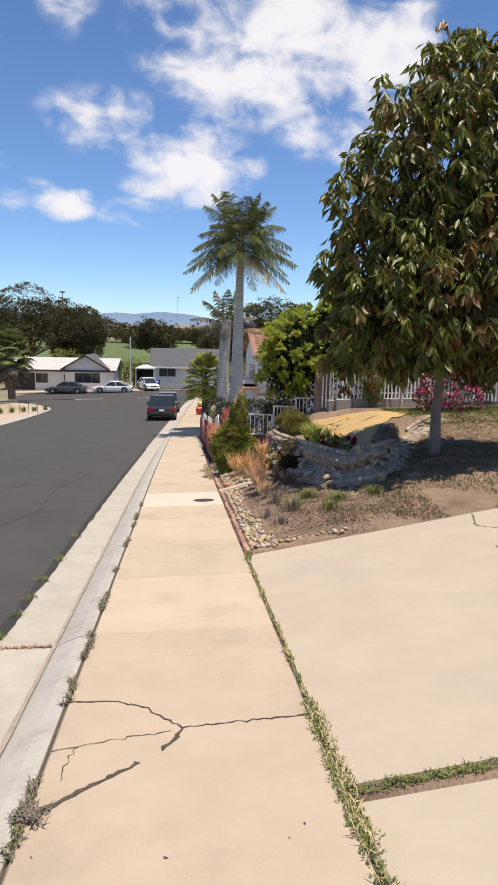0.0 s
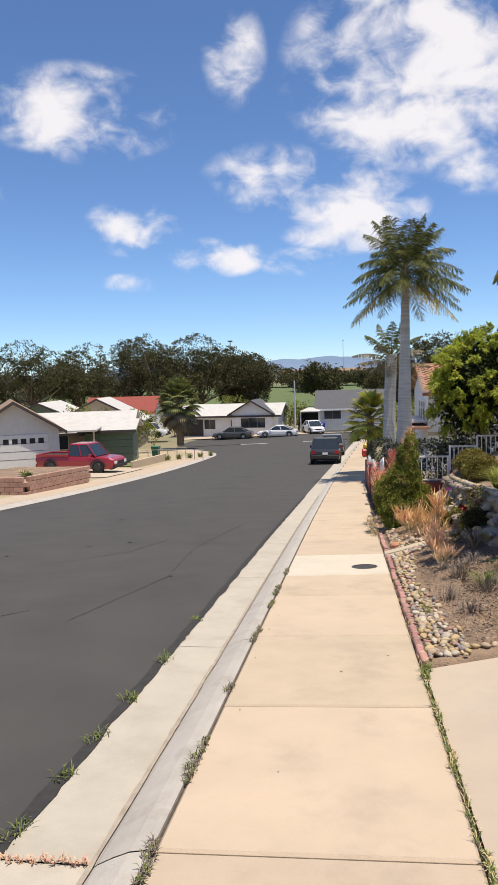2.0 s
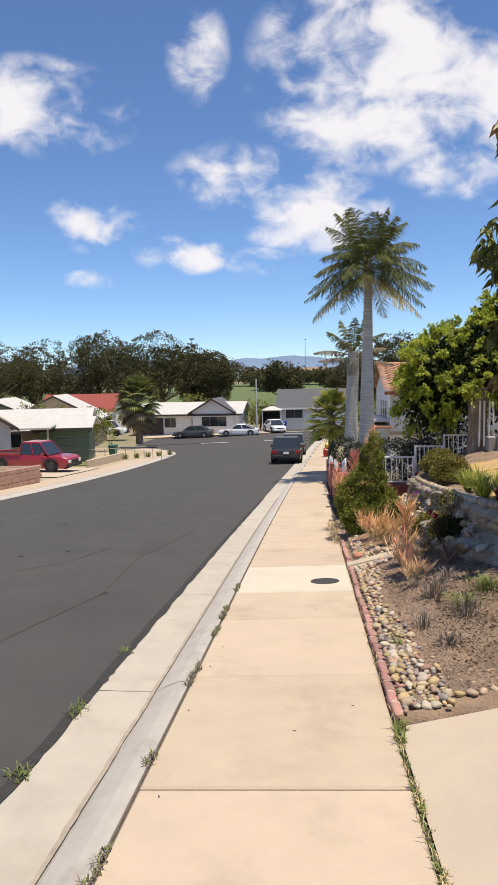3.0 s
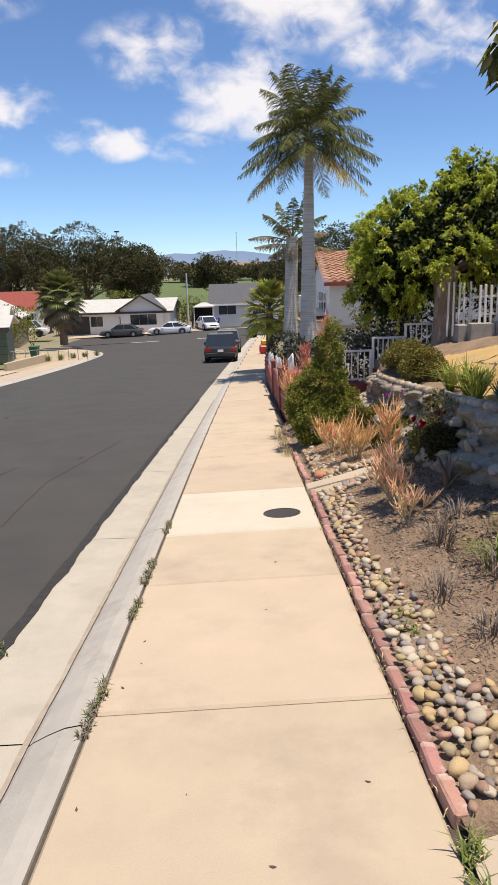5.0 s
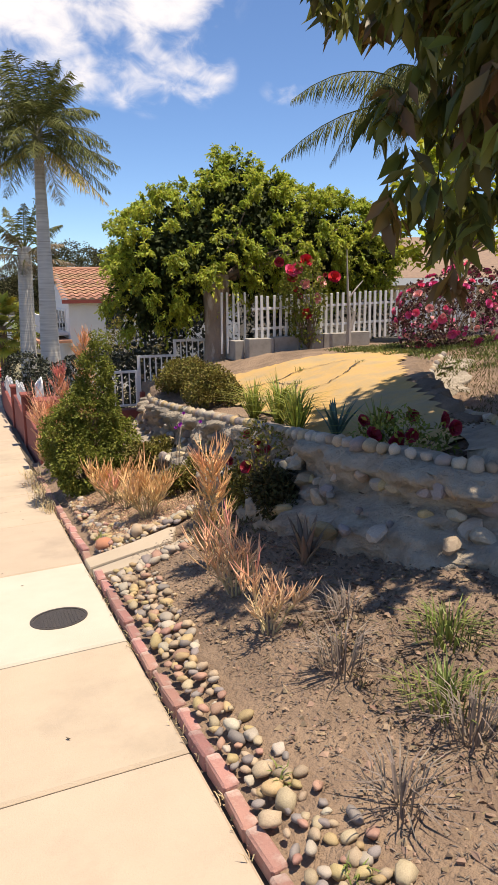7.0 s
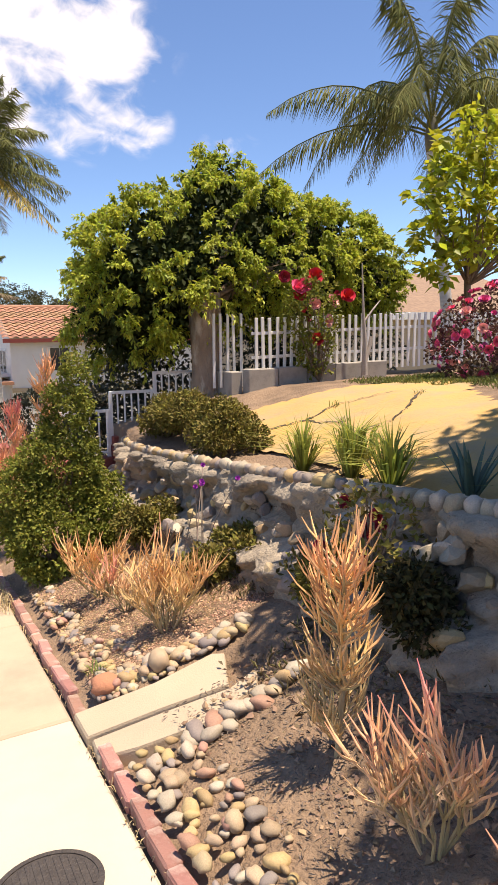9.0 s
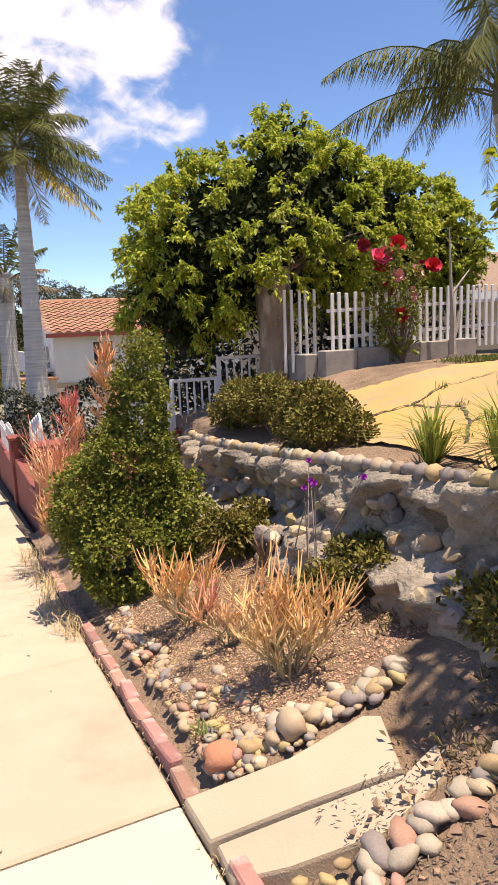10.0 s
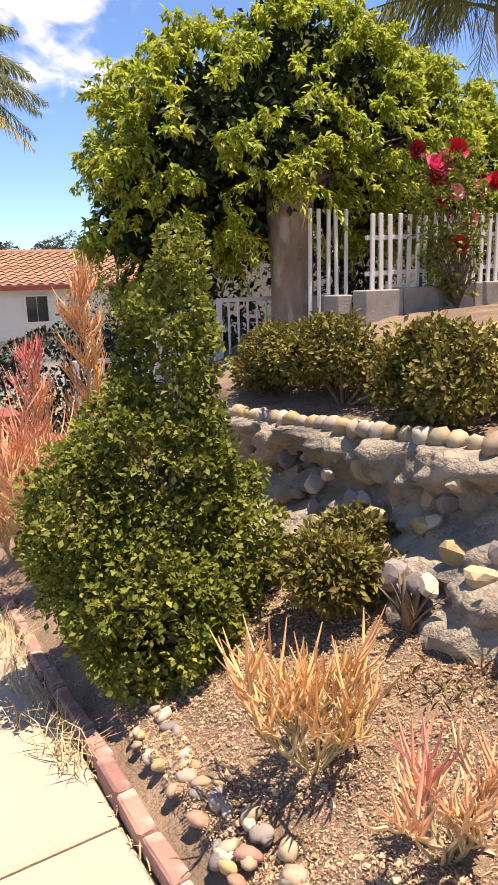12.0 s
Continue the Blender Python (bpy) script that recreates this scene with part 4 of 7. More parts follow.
def stick_mat(name, low, mid, high):
    """Sticks that ripen from straw at the foot to orange or pink at the tip."""
    ma = mat(name, mid, low, 5, 0.7, isl=0.22)
    n, l = ma.node_tree.nodes, ma.node_tree.links
    ramp = n.new("ShaderNodeValToRGB")
    ramp.color_ramp.elements[0].color, ramp.color_ramp.elements[1].color = (*low, 1), (*high, 1)
    ramp.color_ramp.elements[0].position = 0.15
    ramp.color_ramp.elements.new(0.6).color = (*mid, 1)
    tc, sep, ns, add = n.new("ShaderNodeTexCoord"), n.new("ShaderNodeSeparateXYZ"), n.new("ShaderNodeTexNoise"), n.new("ShaderNodeMath")
    ns.inputs["Scale"].default_value = 7.0
    add.operation, add.inputs[2].default_value = "MULTIPLY_ADD", -0.35
    add.inputs[1].default_value = 0.7
    total = n.new("ShaderNodeMath")
    l.new(tc.outputs["Object"], ns.inputs["Vector"])
    l.new(tc.outputs["Generated"], sep.inputs[0])
    l.new(ns.outputs["Fac"], add.inputs[0])
    l.new(sep.outputs[2], total.inputs[0])
    l.new(add.outputs[0], total.inputs[1])
    l.new(total.outputs[0], ramp.inputs[0])
    hue = next(k for k in n if k.bl_idname == "ShaderNodeHueSaturation")
    l.new(ramp.outputs[0], hue.inputs["Color"])
    return ma


stick_b = stick_mat("orange_pencil_tip", (0.62, 0.44, 0.22), (0.76, 0.44, 0.18), (0.80, 0.40, 0.21))
stick_c = stick_mat("pink_pencil_tip", (0.64, 0.45, 0.25), (0.78, 0.41, 0.22), (0.72, 0.24, 0.20))


def stick(q, p, d, ln, r, rise=0.35):
    """One round stick that bends upward; returns its tip and its way there."""
    up = Vector((0, 0, 1))
    d = d.normalized()
    m = p + d * ln * 0.5 + up * (rise * ln * 0.12)
    e = m + (d + up * rise).normalized() * ln * 0.5
    q.tube([p, m, e], [r, r * 0.9, r * 0.3], 4)
    return e, (e - m).normalized()


def pencil_plant(label, place, height, spread, tips, stems=9, levels=2, kids=3, lean=(0, 0), r=0.0052):
    t = thing("pencil_cactus", label, "succulent", place, group="orange pencil plants")
    old, young = Mesh(), Mesh()

    def grow(p, d, ln, level):
        e, w = stick(old if level < levels else young, p, d, ln, r * (1 - 0.12 * level), 0.3)
        for _ in range(kids):
            a, wide = R.uniform(0, 2 * math.pi), R.uniform(0.25, 1.0)
            way = w + Vector((math.cos(a) * wide, math.sin(a) * wide, 0.05))
            if level < levels:
                grow(p.lerp(e, R.uniform(0.55, 1.0)), way, ln * R.uniform(0.6, 0.95), level + 1)
            else:
                stick(young, p.lerp(e, R.uniform(0.2, 1.0)), way, ln * R.uniform(0.6, 1.3), r * 0.75, 0.45)

    unit_len = height / sum(0.80**k for k in range(levels + 2)) * 1.08
    for _ in range(stems):
        a, s = R.uniform(0, 2 * math.pi), spread * R.uniform(0.2, 1.1)
        grow(Vector((math.cos(a) * 0.03, math.sin(a) * 0.03, 0)), Vector((math.cos(a) * s + lean[0], math.sin(a) * s + lean[1], 0.8)), unit_len * R.uniform(0.4, 1.15), 0)
    tagged(part("stem", old, stick_a, t), kind="stuff")
    tagged(part("tip_growth", young, tips, t), kind="stuff")
    return t


def pencil_column(label, place, height, width, tips, tiers=5):
    """A tall one that stacks brushes of upswept sticks along a bent stem."""
    t = thing("pencil_cactus", label, "succulent", place, group="orange pencil plants")
    stem, young = Mesh(), Mesh()
    top = Vector((R.uniform(-0.03, 0.03), R.uniform(-0.03, 0.03), height * 0.78))
    stem.tube([(0, 0, -0.03), top * 0.5 + Vector((0.015, 0, 0)), top], [0.012, 0.009, 0.006], 6)
    for k in range(tiers):
        for j in range(34):
            p = top * ((k + 0.25 + 0.6 * R.random()) / tiers)
            a, w = R.uniform(0, 2 * math.pi), width * R.uniform(0.3, 1.0) * (1.0 if k < tiers - 1 else 0.6)
            ln = height / tiers * R.uniform(0.5, 1.0)
            e, d = stick(stem if j % 3 == 0 else young, p, Vector((math.cos(a) * w, math.sin(a) * w, ln * 0.35)), ln * 0.75, 0.0045, 0.6)
            for _ in range(3):
                b = R.uniform(0, 2 * math.pi)
                stick(young, p.lerp(e, R.uniform(0.5, 1.0)), d + Vector((math.cos(b) * 0.55, math.sin(b) * 0.55, 0.15)), ln * R.uniform(0.35, 0.7), 0.0036, 0.6)
    tagged(part("stem", stem, stick_a, t), kind="stuff")
    tagged(part("tip_growth", young, tips, t), kind="stuff")
    return t


pencil_column("tall straw-orange pencil cactus standing in the dry bed", on_yard(1.27, 11.52), 0.82, 0.24, stick_b, 4)
pencil_plant("orange and pink pencil cactus with spread sticks", on_yard(1.22, 11.02), 0.46, 0.5, stick_c, 10)
pencil_plant("sparse pencil cactus with upright orange sticks", on_yard(1.20, 10.5), 0.42, 0.5, stick_c, 8)
pencil_plant("wide golden orange pencil cactus", on_yard(1.22, 13.0), 0.46, 0.55, stick_b, 18)
pencil_plant("pink-tipped pencil cactus beside the golden one", on_yard(1.16, 13.5), 0.36, 0.6, stick_c, 12)
pencil_plant("pale sprawling pencil cactus by the hedge", on_yard(1.12, 13.95), 0.42, 0.8, stick_b, 16)
pencil_column("tall orange pencil cactus column behind the hedge", on_yard(1.33, 16.65), 1.9, 0.17, stick_b, 8)
pencil_column("pink-topped pencil cactus by the red pillar", on_yard(1.02, 16.7), 1.45, 0.12, stick_c, 6)
pencil_plant("dense pink-orange pencil cactus against the hedge", on_yard(0.95, 16.2), 1.0, 0.2, stick_c, 14, 3, 3)
pencil_plant("low straw-coloured pencil cactus by the pavement", on_yard(0.86, 16.9), 0.55, 0.4, stick_b, 12)


def aloe(label, place, n, length, tint):
    t = thing("aloe", label, "succulent", place, group="aloes")
    for k in range(n):
        a = 2 * math.pi * k / n * 2.4
        out = 0.25 + 0.6 * k / n
        rows = []
        for i in range(6):
            u = i / 5
            c = Vector((math.cos(a), math.sin(a), 0)) * (out * length * u * (0.7 + 0.3 * u)) + Vector((0, 0, length * (u - 0.25 * out * u * u)))
            s = Vector((-math.sin(a), math.cos(a), 0)) * 0.028 * (1 - u) ** 0.7
            rows.append([c - s, c - Vector((math.cos(a), math.sin(a), -0.3)) * -0.008 * (1 - u), c + s, c + Vector((math.cos(a), math.sin(a), -0.3)) * 0.012 * (1 - u)])
        part("leaf", Mesh().strip(rows, True), tint, t, smooth=True)


aloe_a = mat("aloe_leaf", (0.25, 0.15, 0.10), (0.18, 0.15, 0.09), 5, 0.55, var=0.2)
aloe("small reddish aloe on the dry bed", on_yard(1.66, 14.15), 12, 0.2, aloe_a)
aloe("reddish aloe in the shade of the tree", on_yard(1.62, 10.95), 13, 0.28, aloe_a)
aloe("blue-green spiky agave above the wall", on_yard(2.5, 12.15), 12, 0.34, mat("agave_leaf", (0.10, 0.16, 0.11), (0.07, 0.12, 0.08), 5, 0.55, var=0.2))


def tuft(name, label, place, n, h, spread, material, width=0.008, category="grass", kind="", r0=0.03):
    a = rng.uniform(0, 2 * np.pi, n)
    out = rng.uniform(0.1, 1.0, n) * spread
    ln = h * rng.uniform(0.55, 1.15, n)
    d = np.stack([np.cos(a), np.sin(a), np.zeros(n)], -1)
    base = d * r0 * rng.uniform(0, 1, (n, 1))
    mid = base + d * (out * 0.3)[:, None] + np.array([0, 0, 1.0]) * (ln * 0.62)[:, None]
    tip = base + d * out[:, None] + np.array([0, 0, 1.0]) * (ln * (1 - 0.35 * out / spread))[:, None]
    s = np.stack([-np.sin(a), np.cos(a), np.zeros(n)], -1) * width / 2
    v = np.stack([base - s, base + s, mid + s * 0.9, mid - s * 0.9, tip], 1).reshape(-1, 3)
    f = []
    for i in range(n):
        k = 5 * i
        f += [(k, k + 1, k + 2, k + 3), (k + 3, k + 2, k + 4)]
    ob = tagged(part(name, sheet(name, v.tolist(), f), material), label, category, kind=kind)
    ob.matrix_basis = Matrix.Translation(place)
    return ob


blade = mat("bright_grass_blade", (0.32, 0.34, 0.06), (0.20, 0.235, 0.045), 3, 0.6, isl=0.4, trans=0.35)
for x, y, n, h in ((2.42, 13.55, 90, 0.3), (2.45, 13.05, 110, 0.36), (2.42, 12.65, 120, 0.34), (2.5, 11.6, 60, 0.3), (2.75, 13.3, 40, 0.22)):
    tuft("grass_tuft", "tuft of arching green grass above the wall", on_yard(x, y), n, h * 1.3, 0.46, blade, 0.014)
for x, y in ((1.75, 9.9), (2.1, 9.5), (1.5, 9.6), (2.6, 9.6), (1.9, 9.2)):
    tuft("grass_tuft", "patch of green weeds in the dry plot", on_yard(x, y), 130, 0.13, 0.14, M["grass"], 0.007, r0=0.16)
twigs = mat("dead_twigs", (0.23, 0.18, 0.14), (0.16, 0.125, 0.10), 9, 0.9, isl=0.3)
for x, y, n, h in ((1.30, 10.0, 70, 0.22), (1.1, 9.3, 60, 0.16), (1.45, 9.4, 60, 0.2), (1.2, 8.8, 60, 0.16), (1.5, 10.3, 50, 0.16)):
    tuft("dry_shrub", "dead grey twiggy shrub on bare soil", on_yard(x, y), n, h, 0.22, twigs, 0.006, "shrub", r0=0.1)

# litter of straw and chips over the bed, sparse lawn by the tree
def scatter(name, label, n, xr, yr, length, width, material, flat=True, gate=None, category="litter"):
    x, y = rng.uniform(*xr, n), rng.uniform(*yr, n)
    if gate:
        k = np.array([gate(a, b) for a, b in zip(x, y)])
        x, y = x[k], y[k]
    n = len(x)
    h = lambda a, b: yard_z(a, b) + 0.035 * noise.noise(Vector((a * 2.2, b * 2.2, 0))) + 0.015 * noise.noise(Vector((a * 9, b * 9, 3))) + 0.004
    p = np.array([tuple(at(a, b, h(a, b))) for a, b in zip(x, y)])
    a = rng.uniform(0, 2 * np.pi, n)
    d = np.stack([np.cos(a), np.sin(a), rng.uniform(0.0, 0.35, n) if flat else rng.uniform(0.6, 2.0, n)], -1)
    return tagged(part(name, leaf_mesh(name, p, d, length, width, 0.0, 0.1), material), label, category, kind="stuff")


def crumbs(label, n, xr, yr, lo, hi, material):
    """Clods and grit: small uneven lumps half sunk in the soil."""
    x, y = rng.uniform(*xr, n), rng.uniform(*yr, n)
    r = lo + (hi - lo) * rng.uniform(0, 1, n) ** 3
    c = np.array([tuple(at(a, b, yard_z(a, b) + 0.035 * noise.noise(Vector((a * 2.2, b * 2.2, 0))) + 0.015 * noise.noise(Vector((a * 9, b * 9, 3))) + 0.002)) for a, b in zip(x, y)])
    o = np.array([(1, 0, 0), (-1, 0, 0), (0, 1, 0), (0, -1, 0), (0, 0, 0.7), (0, 0, -0.7)]) + rng.normal(0, 0.25, (n, 6, 3))
    v = c[:, None] + o * r[:, None, None]
    f = np.array([(0, 2, 4), (2, 1, 4), (1, 3, 4), (3, 0, 4), (2, 0, 5), (1, 2, 5), (3, 1, 5), (0, 3, 5)])
    faces = (np.arange(n)[:, None, None] * 6 + f).reshape(-1, 3)
    tagged(part("soil_crumbs", sheet("soil_crumbs", v.reshape(-1, 3).tolist(), faces.tolist()), material), label, "soil", kind="stuff")


clod = mat("soil_clod", (0.36, 0.25, 0.16), (0.24, 0.16, 0.105), 6, 0.95, isl=0.3)
crumbs("crumbling brown clods and grit on the bare plot", 7000, (0.95, 2.6), (7.9, 12.2), 0.003, 0.018, clod)
crumbs("pale sandy crumbs and chips on the planting bed", 7000, (0.8, 1.95), (12.75, 15.4), 0.003, 0.012, mat("sandy_clod", (0.54, 0.39, 0.24), (0.42, 0.23, 0.155), 4, 0.95, isl=0.3))
chip = mat("bark_chip", (0.48, 0.245, 0.17), (0.58, 0.40, 0.25), 30, 0.9, isl=0.3)
scatter("straw_litter", "dry straw and reddish chips over the planting bed", 38000, (0.8, 1.95), (12.75, 15.6), 0.009, 0.005, chip)
scatter("straw_litter", "pale dry grass stems on the bed", 15000, (0.8, 1.8), (12.9, 15.0), 0.016, 0.0028, M["straw"])
scatter("twig_litter", "twigs and chips on bare brown soil", 9000, (0.95, 2.2), (7.9, 12.3), 0.022, 0.005, twigs)
mulch = mat("fallen_leaf", (0.20, 0.135, 0.08), (0.11, 0.075, 0.048), 6, 0.9, isl=0.5)
scatter("leaf_mulch", "dark fallen leaves and stems under the tree", 6000, (1.25, 3.2), (8.4, 12.4), 0.035, 0.013, mulch)
scatter("sparse_lawn", "thin dry lawn round the tree", 26000, (1.3, 7.0), (8.2, 14.0), 0.05, 0.006, mat("lawn_blade", (0.13, 0.125, 0.035), (0.22, 0.16, 0.07), 0.8, 0.8, isl=0.4), False,
        lambda x, y: not inside(x, y, MOUND) and noise.noise(Vector((x * 1.3, y * 1.3, 2))) + 0.25 * (x - 2.5) + 0.1 * (y - 10) > 0 and y > drive_edge(x) + 0.05)
scatter("green_lawn", "green lawn beyond the yellow slope", 14000, (4.6, 9.0), (13.8, 16.2), 0.06, 0.007, M["grass"], False)

# ---- white picket fence, block wall, roses ----
def picket_fence():
    base = at(3.9, 17.0, 1.45)
    t = thing("picket_fence", "white picket fence with flat pickets on a low block wall", "fence", base)
    q = Mesh().box(-0.02, 0.03, -0.012, 0.012, -0.12, 0.60, 0.004)
    picket = Mesh().box(-0.02, 0.02, -0.01, 0.01, 0.0, 0.70, 0.004).mesh("picket")
    picket.materials.append(M["white"])
    for k in range(42):
        x = 0.02 + 0.094 * k
        part("picket", picket, M["white"], t, m=pose(x, R.uniform(-0.004, 0.004), 0.02 + 0.028 * x + R.uniform(-0.008, 0.008), 0, R.uniform(-1.2, 1.2), 0))
    for z in (0.24, 0.52):
        rail = Mesh().box(-0.03, 3.92, 0.012, 0.04, z, z + 0.035, 0.003)
        rail.v = [(x, y, zz + 0.028 * x) for x, y, zz in rail.v]
        part("rail", rail, M["white"], t)
    for k, x in enumerate((-0.42, -0.33, -0.24, -0.15, -0.06)):
        part("picket", picket, M["white"], t, m=pose(x, 0.25, -0.10, 0, R.uniform(-1, 1), 0) @ Matrix.Diagonal((0.8, 1, 1.25, 1)))
    return t


picket_fence()
blocks = thing("block_wall", "low grey concrete block wall under the picket fence", "wall", kind="structure")
xs = [3.75, 4.15, 4.55, 4.95, 5.35, 5.75]
for a, b in zip(xs, xs[1:]):
    q = Mesh().box(0, b - a - 0.008, -0.08, 0.09, -0.35, 0.13 - 0.022 * (a - 3.75), 0.008)
    part("block", q, M["block"], blocks, m=Matrix.Translation(at(a, 16.95, 1.45 + 0.02 * (a - 3.75))))
q = Mesh().box(0, 0.15, 0.0, 0.9, -0.35, 0.13, 0.008)
part("block", q, M["block"], blocks, m=Matrix.Translation(at(3.60, 17.04, 1.43)))

petal_mats = {"red": mat("rose_red", (0.62, 0.02, 0.04), (0.48, 0.012, 0.03), 20, 0.6, isl=0.15), "pink": mat("rose_pink", (0.85, 0.14, 0.28), (0.75, 0.1, 0.22), 20, 0.6, isl=0.15), "pale": mat("rose_pale", (0.85, 0.42, 0.40), (0.78, 0.34, 0.33), 20, 0.6, isl=0.15),
              "dark": mat("rose_crimson", (0.30, 0.01, 0.035), (0.22, 0.008, 0.025), 20, 0.6, isl=0.15), "magenta": mat("rose_magenta", (0.70, 0.10, 0.30), (0.58, 0.07, 0.24), 20, 0.6, isl=0.2), "violet": mat("violet_petal", (0.42, 0.05, 0.42), (0.34, 0.04, 0.36), 20, 0.6)}


def rose_head(r, seed):
    """A rosette of overlapping cupped petals."""
    q = Mesh()
    for ring, (n, rr, h) in enumerate(((5, 1.0, 0.35), (5, 0.75, 0.6), (4, 0.45, 0.8))):
        for k in range(n):
            a = 2 * math.pi * (k + 0.5 * ring) / n + seed
            c, s = Vector((math.cos(a), math.sin(a), 0)), Vector((-math.sin(a), math.cos(a), 0))
            rows = []
            for u, wd, z in ((0.1, 0.3, 0.0), (0.6, 0.7, 0.2), (1.0, 0.6, h), (1.12, 0.3, h * 1.1)):
                rows.append([c * r * rr * u - s * r * rr * wd + Vector((0, 0, r * (z + 0.1))), c * r * rr * u * 1.12 + Vector((0, 0, r * z)), c * r * rr * u + s * r * rr * wd + Vector((0, 0, r * (z + 0.1)))])
            q.strip(rows)
    return q


rose_me = {k: rose_head(1.0, i).mesh("flower", True) for i, k in enumerate(petal_mats)}
for k, me in rose_me.items():
    me.materials.append(petal_mats[k])


def bloom(host, kind, p, r, face=None):
    d = Vector(face or (R.uniform(-0.6, 0.6), -1.0, R.uniform(0.0, 0.8))).normalized()
    part("flower", rose_me[kind], petal_mats[kind], host, m=Matrix.Translation(p) @ d.to_track_quat("Z", "Y").to_matrix().to_4x4() @ Matrix.Diagonal((r, r, r, 1)))


base = at(4.65, 16.78, 1.4)
rose = leafy_bush("rose_bush", "tall rose bush with red and pink blooms by the fence", base, [(-0.05, 0.1, 0.75, 0.3, 0.25, 0.45), (0.0, 0.1, 0.35, 0.2, 0.2, 0.3)], 240, 9, (0.055, 0.034), M["leaf_bush"], 0.05, category="rose")
for kind, x, z, r in (("dark", 4.24, 2.60, 0.06), ("pink", 4.40, 2.47, 0.085), ("pink", 4.50, 2.50, 0.075), ("red", 4.42, 2.38, 0.07), ("red", 4.66, 2.60, 0.085), ("pale", 4.62, 2.28, 0.065), ("red", 4.46, 2.22, 0.035),
                      ("pale", 4.87, 2.30, 0.075), ("red", 5.10, 2.36, 0.08), ("pale", 4.78, 2.08, 0.07), ("red", 4.62, 1.86, 0.075), ("dark", 4.52, 2.12, 0.04), ("dark", 4.95, 2.4, 0.03)):
    bloom(rose, kind, at(x, 16.72, z) - base, r)

bare = thing("bare_sapling", "leafless pale sapling in front of the fence", "tree", at(5.3, 16.75, 1.45))
q = Mesh()
q.tube([(0, 0, -0.05), (0.0, 0, 0.35), (-0.03, 0, 0.7), (-0.06, 0, 1.3)], [0.045, 0.03, 0.018, 0.006], 7)
q.tube([(-0.02, 0, 0.6), (0.1, -0.02, 0.75), (0.22, 0, 0.86)], [0.016, 0.012, 0.005], 5)
q.tube([(0, 0, 0.1), (0.07, 0, 0.3), (0.09, 0, 0.42)], [0.03, 0.028, 0.022], 6)
part("trunk", q, mat("pale_bark", (0.52, 0.46, 0.40), (0.40, 0.35, 0.30), 9, 0.9, bump=0.4), bare)

pink = leafy_bush("rose_bush", "large rose bush covered in clustered pink blooms", at(5.88, 15.2, 1.22), [(0, 0, 0.45, 0.75, 0.55, 0.5), (0.3, 0, 0.75, 0.5, 0.4, 0.35), (-0.3, 0, 0.3, 0.5, 0.4, 0.3)], 480, 9, (0.05, 0.03), mat("rose_leaf", (0.09, 0.08, 0.035), (0.13, 0.035, 0.05), 6, 0.7, isl=0.4, trans=0.2, spec=0.15), 0.05, category="rose")
p, d = shell([(0, 0, 0.45, 0.78, 0.58, 0.53), (0.3, 0, 0.75, 0.52, 0.42, 0.38)], 230, 0.95)
for a, b in zip(p, d):
    if a[2] > 0.05:
        bloom(pink, R.choice(("magenta", "magenta", "pink", "pink", "pale")), Vector(a), R.uniform(0.025, 0.055), tuple(b))
small = leafy_bush("flower_clump", "low clump of crimson flowers in the shade of the tree", on_yard(2.45, 11.25), [(0, 0, 0.12, 0.3, 0.3, 0.16)], 120, 8, (0.04, 0.02), M["leaf_bush"], 0.04, category="flowers")
for _ in range(9):
    bloom(small, "dark", Vector((R.uniform(-0.3, 0.3), R.uniform(-0.3, 0.3), R.uniform(0.15, 0.28))), R.uniform(0.03, 0.05))
small = leafy_bush("flower_clump", "crimson flowers hanging over the shaded wall", on_yard(1.86, 12.1), [(0, 0, 0.3, 0.18, 0.25, 0.25)], 90, 8, (0.04, 0.02), M["leaf_olive"], 0.04, category="flowers")
for _ in range(7):
    bloom(small, "dark", Vector((R.uniform(-0.2, 0.1), R.uniform(-0.25, 0.25), R.uniform(0.25, 0.5))), R.uniform(0.025, 0.04), (-1, -0.6, 0.5))
stalks = thing("wild_flower", "thin bent stalks with small violet flowers", "flowers", on_yard(1.62, 13.6))
q = Mesh()
for k in range(6):
    a = Vector((R.uniform(-0.05, 0.05), R.uniform(-0.15, 0.15), 0))
    b = a + Vector((R.uniform(0.0, 0.25), R.uniform(-0.2, 0.45), R.uniform(0.45, 0.62)))
    q.tube([a, a.lerp(b, 0.5) + Vector((0, 0, 0.05)), b], [0.004, 0.003, 0.002], 4)
    bloom(stalks, "violet", b, 0.013, (-0.5, -1, 0.6))
tagged(part("stalk", q, twigs, stalks), kind="stuff")

# ---- red walls, railings, gate ----
def red_wall(name, label, x0, x1, y0, y1, z0, z1, cap=0.0):
    t = thing(name, label, "wall", at((x0 + x1) / 2, (y0 + y1) / 2, 0))
    w, l = (x1 - x0) / 2, (y1 - y0) / 2
    part("body", Mesh().box(-w, w, -l, l, z0 - 0.15, z1, 0.01), M["red"], t)
    if cap:
        part("cap", Mesh().box(-w - 0.02, w + 0.02, -l - 0.02, l + 0.02, z1 + 0.001, z1 + cap, 0.008), M["red"], t)
    return t


